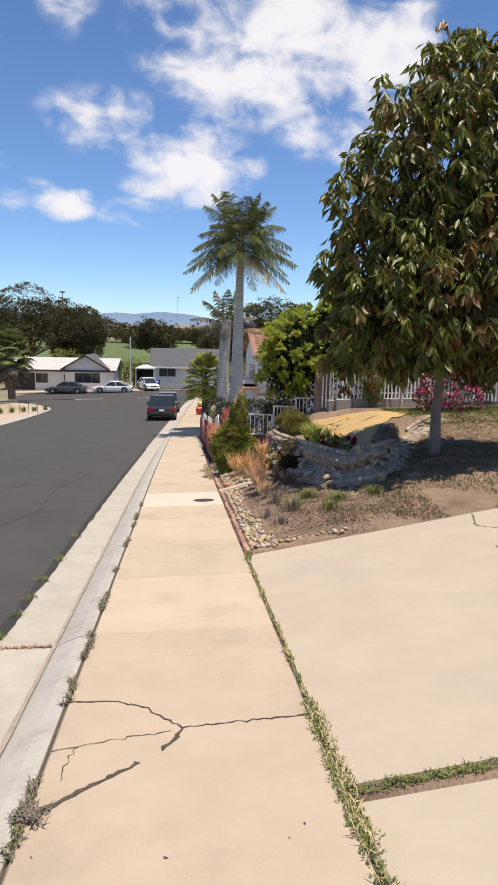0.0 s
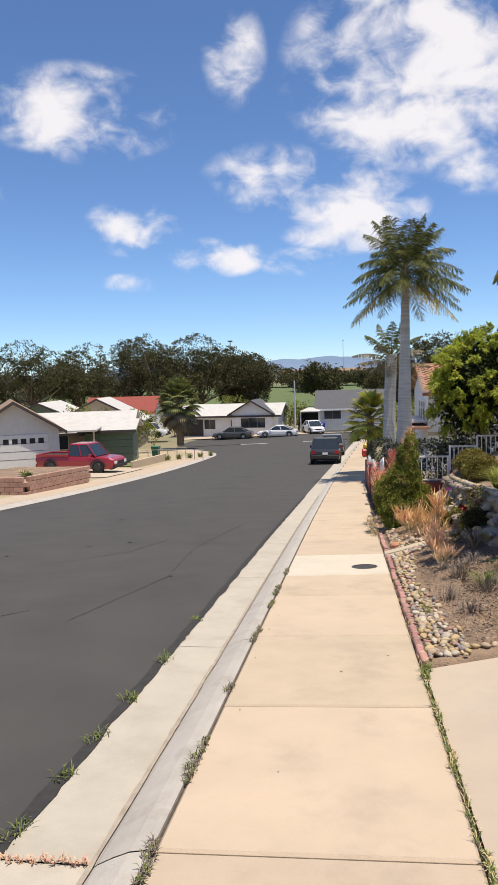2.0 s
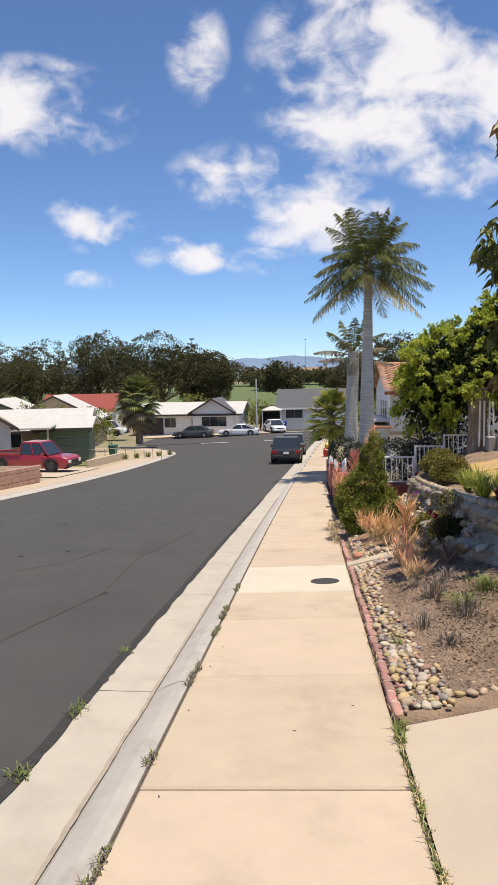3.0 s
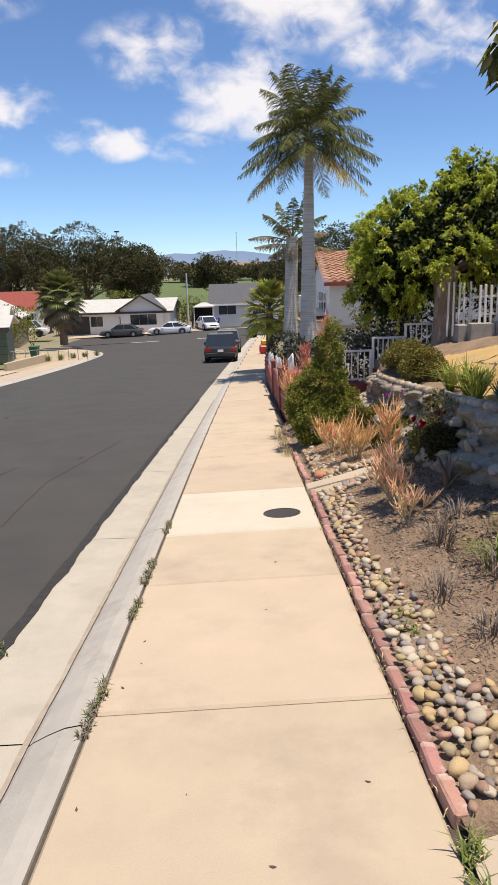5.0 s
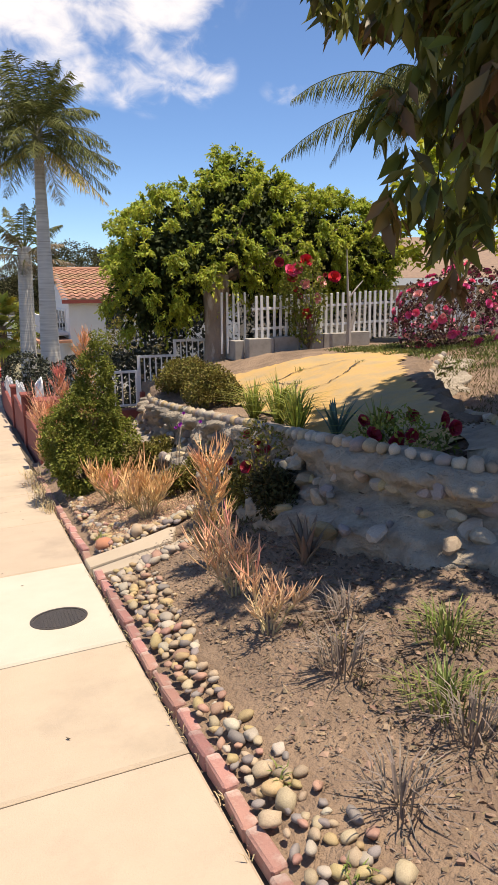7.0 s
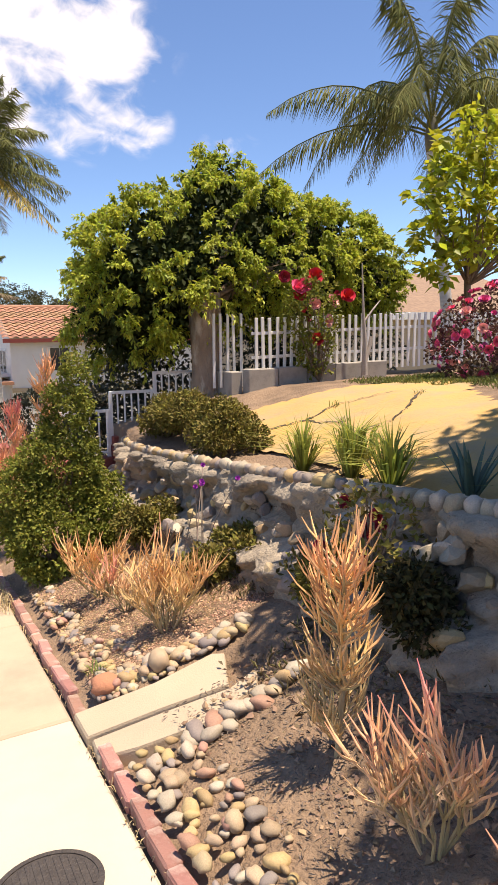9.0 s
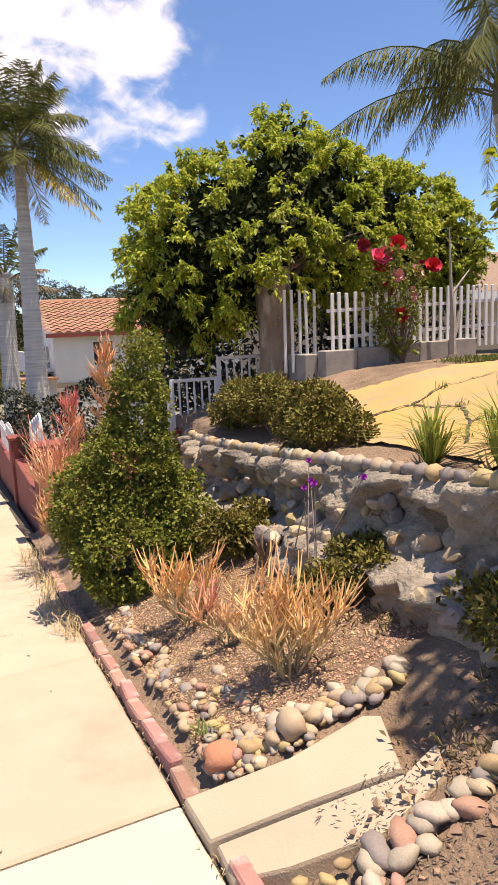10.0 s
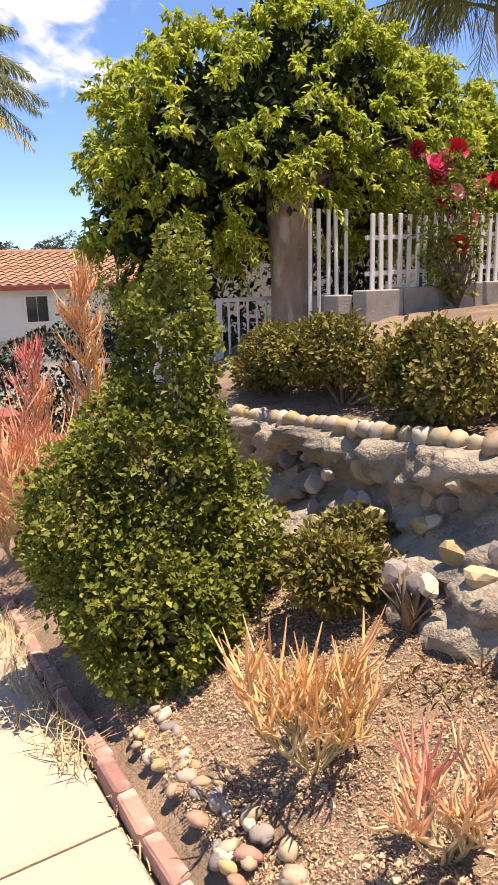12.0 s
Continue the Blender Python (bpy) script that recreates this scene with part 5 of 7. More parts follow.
red_wall("pillar", "dark red painted gate pillar with a flat cap", 0.80, 1.10, 17.6, 17.9, -0.1, 0.92, 0.05)
red_wall("pillar", "dark red painted pillar beyond the gate", 0.80, 1.08, 20.6, 20.9, -0.15, 0.88, 0.05)
red_wall("pillar", "dark red painted pillar further down the street", 0.80, 1.08, 24.2, 24.5, -0.15, 0.9, 0.05)
red_wall("garden_wall", "low dark red wall along the pavement", 0.84, 1.0, 17.92, 20.58, -0.15, 0.5)
red_wall("garden_wall", "low dark red wall along the pavement further down", 0.84, 1.0, 20.92, 24.18, -0.15, 0.6)
red_wall("garden_wall", "low dark red wall along the pavement by the fan palm", 0.84, 1.0, 24.52, 31.0, -0.15, 0.55)
red_wall("stepped_wall", "low dark red wall stepping up the slope", 1.12, 2.30, 17.85, 18.05, 0.0, 0.70)
red_wall("stepped_wall", "middle step of the dark red wall", 2.31, 2.84, 17.85, 18.05, 0.0, 0.92)
red_wall("stepped_wall", "upper step of the dark red wall", 2.85, 3.40, 17.85, 18.05, 0.0, 1.06)


def railing(label, x0, x1, y, z0, z1, n, along_y=False):
    t = thing("railing", label, "railing", at(x0, y, 0), group="white railings")
    ln = x1 - x0
    h0, h1 = z0, z1
    s = 0.02
    turn = pose(0, 0, 0, 0, 0, 90) if along_y else Matrix.Identity(4)
    def bar(name, *b):
        q = Mesh().box(*b, 0.003)
        part(name, q, M["white"], t, m=turn)
    bar("post", -s, s, -s, s, h0 - 0.06, h1)
    bar("post", ln - s, ln + s, -s, s, h0 - 0.06, h1)
    bar("top_rail", s, ln - s, -s, s, h1 - 0.035, h1)
    bar("bottom_rail", s, ln - s, -0.014, 0.014, h0, h0 + 0.03)
    for k in range(1, n):
        x = ln * k / n
        bar("bar", x - 0.009, x + 0.009, -0.009, 0.009, h0 + 0.03, h1 - 0.035)


railing("white steel railing on the lowest wall step", 1.62, 2.28, 17.95, 0.74, 1.27, 6)
railing("white steel railing on the middle wall step", 2.32, 2.84, 17.95, 0.88, 1.46, 6)
railing("white steel railing on the upper wall step", 2.88, 3.62, 17.95, 1.12, 1.66, 8)

gate = thing("metal_gate", "white curved bar gate standing ajar between red pillars", "gate", at(0.95, 18.0, 0.5))
for k in range(5):
    y0, h = 0.11 * k, 0.60 - 0.035 * k
    part("bar", Mesh().tube([(-0.01 * k, y0, 0.0), (-0.01 * k, y0, h)] + [(-0.01 * k, y0 + 0.13 - 0.13 * math.cos(a), h + 0.14 * math.sin(a)) for a in (0.5, 1.0, 1.57, 2.2, 2.7)] + [(-0.01 * k, y0 + 0.27, h - 0.15)], 0.013, 6), M["white"], gate)
part("bottom_rail", Mesh().tube([(0.0, 0.0, 0.08), (-0.06, 0.68, 0.08)], 0.015, 6), M["white"], gate)
for y0 in (21.2, 22.6, 25.2, 26.8, 28.6):
    f = thing("wall_railing", "short white railing standing on the red pavement wall", "railing", at(0.92, y0, 0.55), group="white railings")
    for k in range(9):
        part("bar", Mesh().box(-0.012, 0.012, 0.14 * k - 0.012, 0.14 * k + 0.012, 0.0, 0.42 + 0.06 * math.sin(math.pi * k / 8), 0.003), M["white"], f)
    part("top_rail", Mesh().box(-0.016, 0.016, 0.0, 1.12, 0.37, 0.40, 0.003), M["white"], f)

hedge_leaf = mat("dark_hedge_leaf", (0.05, 0.055, 0.03), (0.035, 0.04, 0.022), 3, 0.6, isl=0.4)
leafy_bush("round_hedge", "dark clipped round hedge behind the red wall", at(2.1, 20.3, 0.3), [(0, 0, 0.7, 0.75, 0.7, 0.55), (0.9, 0.3, 0.7, 0.7, 0.7, 0.5), (-0.6, 0.2, 0.5, 0.5, 0.6, 0.5)], 900, 10, (0.07, 0.045), hedge_leaf, 0.06, inner=0.8)
leafy_bush("round_hedge", "dark clipped ball hedge by the pavement", at(1.5, 29.0, 0.2), [(0, 0, 0.9, 0.6, 0.6, 0.5)], 300, 10, (0.08, 0.05), hedge_leaf, 0.06, inner=0.8)
leafy_bush("garden_shrub", "thin leggy shrub before the white house", at(3.4, 22.5, 0.6), [(0, 0, 1.2, 0.6, 0.6, 0.5)], 160, 8, (0.07, 0.04), M["leaf_olive"], 0.1)
leafy_bush("garden_shrub", "dark undergrowth under the ficus tree", at(4.4, 19.6, 0.9), [(0, 0, 0.7, 1.6, 0.6, 0.6), (2.2, 0, 0.9, 1.4, 0.6, 0.8), (-1.0, 0.2, 0.4, 1.0, 0.6, 0.6)], 700, 9, (0.10, 0.06), hedge_leaf, 0.1, inner=0.6)


# ---- palms ----
def frond(q, base, d, length, sag, leaf, n=46, hang=0.6, loose=0.2):
    """One feather frond: returns the stalk path; leaflets are added to q as arrays."""
    d = d.normalized()
    flat = Vector((d.x, d.y, 0))
    flat = flat.normalized() if flat.length > 1e-3 else Vector((1, 0, 0))
    side = Vector((-flat.y, flat.x, 0))
    path = []
    for i in range(9):
        u = i / 8
        path.append(base + d * (length * u) - Vector((0, 0, 1)) * (sag * length * u**2.2))
    for k in range(n):
        u = 0.16 + 0.84 * (k + 0.5) / n
        i = min(7, int(u * 8))
        p = path[i].lerp(path[i + 1], u * 8 - i)
        t = (path[i + 1] - path[i]).normalized()
        ll = leaf * math.sin(math.pi * min(1.0, 0.18 + 0.8 * u)) ** 0.7 * R.uniform(0.85, 1.1)
        for s in (-1, 1):
            w = (side * s * R.uniform(0.45, 1.0) + t * R.uniform(0.35, 0.85) + Vector((R.gauss(0, loose), R.gauss(0, loose), -hang + R.uniform(-0.3, 0.4)))).normalized()
            q.append((p, p + w * ll * 0.55 + Vector((0, 0, 0.03)), p + w * ll + Vector((0, 0, -0.12 * ll)), t))
    return path


def leaflets(name, items, width):
    a = np.array([tuple(i[0]) for i in items])
    m = np.array([tuple(i[1]) for i in items])
    e = np.array([tuple(i[2]) for i in items])
    t = np.array([tuple(i[3]) for i in items]) * width
    n = len(a)
    v = np.stack([a - t * 0.5, a + t * 0.5, m + t, m - t, e], 1).reshape(-1, 3)
    f = []
    for k in range(n):
        o = 5 * k
        f += [(o, o + 1, o + 2, o + 3), (o + 3, o + 2, o + 4)]
    return sheet(name, v.tolist(), f)


def feather_palm(name, label, base, top, r0, r1, fronds, length, leaf, sags, yellow=0, width=0.02, dead=0, shaft=True, spread=1.0, hang=0.6, seed=1, n_leaf=46, high=77):
    R.seed(seed)
    t = thing(name, label, "palm tree", base)
    top = Vector(top) - base
    q = Mesh()
    rows = []
    n = 80
    for i in range(n + 1):
        u = i / n
        r = r0 + (r1 - r0) * u**0.8 + (0.05 * (1 - u * 9) if u < 0.11 else 0.0)
        r *= 1 + (0.03 if i % 2 else -0.02)
        c = Vector((top.x * u**1.3, top.y * u, top.z * u))
        rows.append([c + Vector((r * math.cos(2 * math.pi * k / 16), r * math.sin(2 * math.pi * k / 16), 0)) for k in range(16)])
    q.strip(rows, True)
    part("trunk", q, M["trunk_palm"], t, "grey ringed trunk", True)
    if shaft:
        part("crownshaft", Mesh().tube([top - Vector((0, 0, 0.05)), top + Vector((0, 0, 0.25)), top + Vector((0, 0, 0.6)), top + Vector((0, 0, 0.85))], [r1 * 1.05, r1 * 1.35, r1 * 1.05, 0.04], 12), mat("crownshaft", (0.17, 0.16, 0.10), (0.12, 0.10, 0.07), 5, 0.6), t, smooth=True)
    c = top + Vector((0, 0, 0.7 if shaft else 0.0))
    for k in range(fronds):
        a = 2.39996 * k + R.uniform(-0.2, 0.2)
        u = (k + 0.5) / fronds
        el = radians(high - 94 * u * spread)
        d = Vector((math.cos(a) * math.cos(el), math.sin(a) * math.cos(el), math.sin(el)))
        items = []
        ln = length * R.uniform(0.85, 1.08) * (1.12 if u < 0.2 else 1)
        path = frond(items, c - Vector((0, 0, 0.45 * u)), d, ln, sags * (0.6 if u < 0.25 else 1.0 if u < 0.7 else 0.6), leaf, n_leaf, hang)
        kind = "palm_dry" if k >= fronds - dead else "palm_yellow" if fronds - dead - yellow <= k else "palm"
        f = part("frond", leaflets("frond", items, width), M[kind], t, "yellowing frond" if kind == "palm_yellow" else "")
        part("stalk", Mesh().tube(path, [0.028 - 0.0028 * i for i in range(9)], 5), M["palm"], f)
    return t


feather_palm("king_palm", "tall palm with a grey ringed trunk and two yellow fronds", at(2.35, 30.3, 0.0), at(2.74, 30.3, 7.6), 0.36, 0.14, 48, 2.6, 0.7, 0.5, yellow=4, width=0.015, hang=0.5, seed=3, n_leaf=70, high=76, spread=1.12)
feather_palm("dying_palm", "second palm with a ragged half-dead crown", at(1.95, 33.8, 0.1), at(2.3, 33.8, 5.3), 0.30, 0.24, 17, 1.9, 0.45, 0.3, width=0.02, dead=11, shaft=False, seed=8)
feather_palm("queen_palm", "feathery queen palm with long drooping fronds", at(11.2, 21.6, 1.6), at(11.0, 21.6, 6.1), 0.14, 0.11, 24, 4.6, 0.8, 0.92, width=0.014, hang=1.2, seed=14, n_leaf=90, spread=0.72, high=84)


def fan_palm(label, base, h, r, n, skirt, seed, scale=1.0):
    R.seed(seed)
    t = thing("fan_palm", label, "palm tree", base)
    part("trunk", Mesh().tube([(0, 0, -0.1), (0, 0, h * 0.5), (0, 0, h)], [0.2 * scale, 0.17 * scale, 0.16 * scale], 10), M["bark"], t)
    for k in range(n):
        a = 2.39996 * k
        u = (k + 0.5) / n
        el = radians(80 - (150 if skirt else 115) * u)
        d = Vector((math.cos(a) * math.cos(el), math.sin(a) * math.cos(el), math.sin(el)))
        c = Vector((0, 0, h + 0.1 - 0.6 * u * scale))
        hub = c + d * r * 0.5
        side = Vector((-math.sin(a), math.cos(a), 0))
        up = side.cross(d) * -1
        items = []
        for j in range(17):
            b = radians(-80 + 10 * j)
            w = (d * math.cos(b) + side * math.sin(b) - Vector((0, 0, 0.15))).normalized()
            ll = r * 0.58 * (0.75 + 0.25 * math.cos(b))
            items.append((hub, hub + w * ll * 0.6, hub + w * ll - Vector((0, 0, 0.22 * ll)), w.cross(Vector((0.1, 0.2, 1))).normalized()))
        f = part("fan", leaflets("fan", items, 0.055 * scale), M["palm_dry" if skirt and u > 0.62 else "palm_yellow" if not skirt and k % 6 == 5 else "palm" if skirt else "palm_fan"], t)
        part("stalk", Mesh().tube([c, c + d * r * 0.25, hub], 0.016 * scale, 4), M["palm"], f)
    return t


fan_palm("low fan palm with yellow-green fans beside the pavement", at(1.22, 35.5, 0.05), 2.6, 1.3, 40, False, 21)
fan_palm("stout fan palm with a skirt of dead fronds", at(-16.8, 72.0, 0.5), 4.6, 2.5, 64, True, 5, 1.9)

# ---- buildings ----
def put(x, y, z=0.0):
    """A level base on the street's far ground."""
    return at(x, y, z)


roof_mats = {"red": mat("red_shingle", (0.28, 0.065, 0.045), (0.22, 0.05, 0.035), 3, 0.9, bump=0.3, bscale=20), "white": mat("white_roof", (0.52, 0.50, 0.46), (0.43, 0.41, 0.38), 2, 0.85, stain=(0.40, 0.38, 0.35), stain_scale=0.7), "brown": mat("brown_shingle", (0.30, 0.20, 0.13), (0.20, 0.13, 0.09), 7, 0.9, bump=0.4, bscale=15),
             "grey": mat("grey_tile_roof", (0.10, 0.10, 0.105), (0.07, 0.07, 0.075), 4, 0.85, bump=0.3, bscale=15)}
wall_mats = {"white": M["stucco"], "green": mat("green_siding", (0.16, 0.20, 0.14), (0.13, 0.165, 0.12), 3, 0.9), "grey": mat("pale_siding", (0.55, 0.55, 0.53), (0.48, 0.48, 0.46), 3, 0.9), "tan": mat("tan_stucco", (0.50, 0.40, 0.28), (0.44, 0.35, 0.24), 3, 0.9)}
trim_dark = mat("dark_brown_trim", (0.06, 0.045, 0.04), (0.045, 0.035, 0.03), 5, 0.7)


def window(host, x, z, w, h, y, panes=2, axis="y"):
    """A window set in the wall's front face, sunk behind its frame."""
    f = Mesh()
    for b in ((x - w / 2 - 0.06, x + w / 2 + 0.06, y - 0.05, y + 0.02, z - 0.06, z), (x - w / 2 - 0.06, x + w / 2 + 0.06, y - 0.05, y + 0.02, z + h, z + h + 0.06),
              (x - w / 2 - 0.06, x - w / 2, y - 0.05, y + 0.02, z, z + h), (x + w / 2, x + w / 2 + 0.06, y - 0.05, y + 0.02, z, z + h)):
        f.box(*b)
    win = part("window", f, M["white"], host)
    for k in range(panes):
        a = x - w / 2 + w * k / panes
        part("pane", Mesh().box(a + 0.015, a + w / panes - 0.015, y - 0.02, y - 0.005, z + 0.005, z + h - 0.005), M["glass"], win)
    return win


def house(label, place, yaw, w, d, h, rise, wall, roof, gable="x", over=0.5, windows=(), door=None, garage=None, name="house"):
    """A house seen from its front (local -y): ridge along x, or along y so that the gable faces front."""
    t = thing(name, label, "house", place, yaw)
    q = Mesh().box(-w / 2, w / 2, 0, d, -1.0, h)
    if gable == "y":
        q.add([(-w / 2, 0, h), (w / 2, 0, h), (0, 0, h + rise), (-w / 2, d, h), (w / 2, d, h), (0, d, h + rise)], [(0, 1, 2), (3, 5, 4), (0, 2, 5, 3), (1, 4, 5, 2)])
    else:
        q.add([(-w / 2, 0, h), (-w / 2, d, h), (-w / 2, d / 2, h + rise), (w / 2, 0, h), (w / 2, d, h), (w / 2, d / 2, h + rise)], [(0, 1, 2), (3, 5, 4), (0, 2, 5, 3), (1, 4, 5, 2)])
    part("wall", q, wall_mats[wall], t)
    th = 0.14
    for s in (-1, 1):
        r = Mesh()
        if gable == "y":
            a, b = Vector((0, 0, h + rise + 0.03)), Vector((s * (w / 2 + over), 0, h - rise * over / (w / 2) + 0.03))
            prof = [a, b]
            ends = (-over, d + over)
            pts = lambda e, dz: [Vector((p.x, e, p.z + dz)) for p in prof]
        else:
            a, b = Vector((0, d / 2, h + rise + 0.03)), Vector((0, d / 2 + s * (d / 2 + over), h - rise * over / (d / 2) + 0.03))
            prof = [a, b]
            ends = (-w / 2 - over, w / 2 + over)
            pts = lambda e, dz: [Vector((e, p.y, p.z + dz)) for p in prof]
        lo0, lo1, hi0, hi1 = pts(ends[0], 0), pts(ends[1], 0), pts(ends[0], th), pts(ends[1], th)
        r.add([*lo0, *lo1, *hi0, *hi1], [(0, 1, 3, 2), (4, 6, 7, 5), (0, 4, 5, 1), (2, 3, 7, 6), (1, 5, 7, 3), (0, 2, 6, 4)])
        part("roof", r, roof_mats[roof], t)
    if gable == "y":
        for s in (-1, 1):
            f = Mesh().add([(0, -over - 0.03, h + rise + 0.18), (s * (w / 2 + over), -over - 0.03, h - rise * over / (w / 2) + 0.18), (s * (w / 2 + over), -over - 0.03, h - rise * over / (w / 2) - 0.04), (0, -over - 0.03, h + rise - 0.04),
                            (0, -over, h + rise + 0.18), (s * (w / 2 + over), -over, h - rise * over / (w / 2) + 0.18), (s * (w / 2 + over), -over, h - rise * over / (w / 2) - 0.04), (0, -over, h + rise - 0.04)], [(0, 1, 2, 3), (4, 7, 6, 5), (0, 4, 5, 1), (3, 2, 6, 7)])
            part("fascia", f, trim_dark, t)
    else:
        part("fascia", Mesh().box(-w / 2 - over, w / 2 + over, -over - 0.05, -over, h - rise * over / (d / 2) - 0.06, h - rise * over / (d / 2) + 0.16), M["white"] if roof != "white" else trim_dark, t)
    for x, z, ww, hh, n in windows:
        window(t, x, z, ww, hh, 0.0, n)
    if door is not None:
        part("door", Mesh().box(door - 0.48, door + 0.48, -0.05, 0.04, 0.0, 2.05, 0.01), trim_dark, t)
    if garage:
        gx, gw, gm = garage
        g = part("garage_door", Mesh().box(gx - gw / 2, gx + gw / 2, -0.05, 0.02, 0.0, 2.15, 0.01), gm, t)
        for k in range(1, 4):
            part("seam", Mesh().box(gx - gw / 2, gx + gw / 2, -0.058, -0.051, 0.53 * k - 0.012, 0.53 * k + 0.012), trim_dark, g)
    return t


brown_door = mat("dark_garage_door", (0.05, 0.038, 0.034), (0.04, 0.03, 0.027), 4, 0.7)
white_door = mat("pale_garage_door", (0.62, 0.62, 0.60), (0.56, 0.56, 0.54), 4, 0.7)
hd = house("long white bungalow with a dark garage door across the cross street", put(-15.4, 91.5, 0.0), -3, 13.6, 8, 2.6, 1.25, "white", "white", windows=((-2.2, 0.9, 1.5, 1.2, 2), (3.9, 0.9, 3.6, 1.3, 3)), door=1.1, garage=(-4.9, 3.6, brown_door))
house("front gable wing of the white bungalow", put(-12.0, 90.9, 0.0), -3, 5.2, 6, 2.75, 1.55, "white", "grey", "y", windows=((0.2, 0.9, 3.2, 1.25, 3),), name="house_wing")
house("small white house with a dark grey tiled roof", put(0.7, 95.0, 0.3), 0, 8.6, 8, 2.35, 2.1, "white", "grey", windows=((-2.4, 0.9, 2.2, 1.2, 2), (1.6, 0.9, 1.6, 1.2, 2)))
canopy = thing("canopy", "pale canopy over near-black sheets coloured as carport shade", "carport", put(-4.6, 93.6, 0.2))
part("roof", Mesh().strip([[(-1.3, -0.5, 2.2), (1.3, -0.5, 2.2), (1.3, 2.6, 2.2), (-1.3, 2.6, 2.2)], [(-1.3, -0.5, 2.32), (1.3, -0.5, 2.32), (1.3, 2.6, 2.32), (-1.3, 2.6, 2.32)], [(-0.3, 0.9, 2.75), (0.3, 0.9, 2.75), (0.3, 1.3, 2.75), (-0.3, 1.3, 2.75)]], True).add([(-0.3, 0.9, 2.75), (0.3, 0.9, 2.75), (0.3, 1.3, 2.75), (-0.3, 1.3, 2.75)], [(0, 1, 2, 3)]), roof_mats["white"], canopy)
for x in (-1.2, 1.2):
    part("post", Mesh().box(x - 0.05, x + 0.05, -0.4, -0.3, -0.5, 2.2), M["white"], canopy)
# near-black sheets added to stand for the shade inside the carport
part("back_panel", Mesh().box(-1.25, 1.25, 2.0, 2.1, -0.5, 2.2), M["dark"], canopy)
part("side_panel", Mesh().box(-1.28, -1.2, -0.2, 2.0, -0.5, 2.2), M["dark"], canopy)
ga = house("white garage house with a brown shingled gable", put(-21.4, 45.5, 0.55), 28, 5.6, 10, 2.45, 1.75, "grey", "brown", "y", garage=(0.0, 4.2, white_door))
for k in range(7):
    part("pane", Mesh().box(-1.85 + 0.55 * k, -1.5 + 0.55 * k, -0.062, -0.05, 1.55, 1.9), M["glass"], ga)
hb = house("low house with a flat white roof and open carport", put(-21.0, 55.0, 0.35), 12, 8.0, 7, 2.3, 1.3, "tan", "white", windows=((-1.5, 1.0, 1.6, 1.1, 2),))
house("green boarded garage with a low white roof", put(-17.9, 53.4, 0.35), 12, 3.4, 6, 2.3, 0.55, "green", "white", garage=(0.6, 2.6, wall_mats["green"]), name="garage")
cp = thing("carport", "white flat carport roof on thin posts", "carport", put(-20.4, 49.2, 0.35), 14)
part("roof", Mesh().box(-3.0, 3.0, 0, 3.6, 2.35, 2.5, 0.02), roof_mats["white"], cp)
for x in (-2.8, 0.0, 2.8):
    part("post", Mesh().box(x - 0.06, x + 0.06, 0.1, 0.22, -0.5, 2.35), wall_mats["tan"], cp)
house("house with a long red shingled roof", put(-31.5, 96.0, 0.8), 4, 9.5, 8, 2.6, 2.2, "white", "red", windows=((0.0, 1.0, 2.4, 1.2, 2), (4.0, 1.0, 1.8, 1.2, 2)))
house("dark gabled house behind the carport", put(-31.0, 70.0, 0.6), 10, 10, 9, 2.6, 2.2, "green", "white", "y", windows=((0.0, 1.0, 2.0, 1.2, 2),))
house("brown gabled house between the trees", put(-27.0, 76.0, 0.6), 10, 9, 8, 2.7, 2.3, "tan", "white", "y")


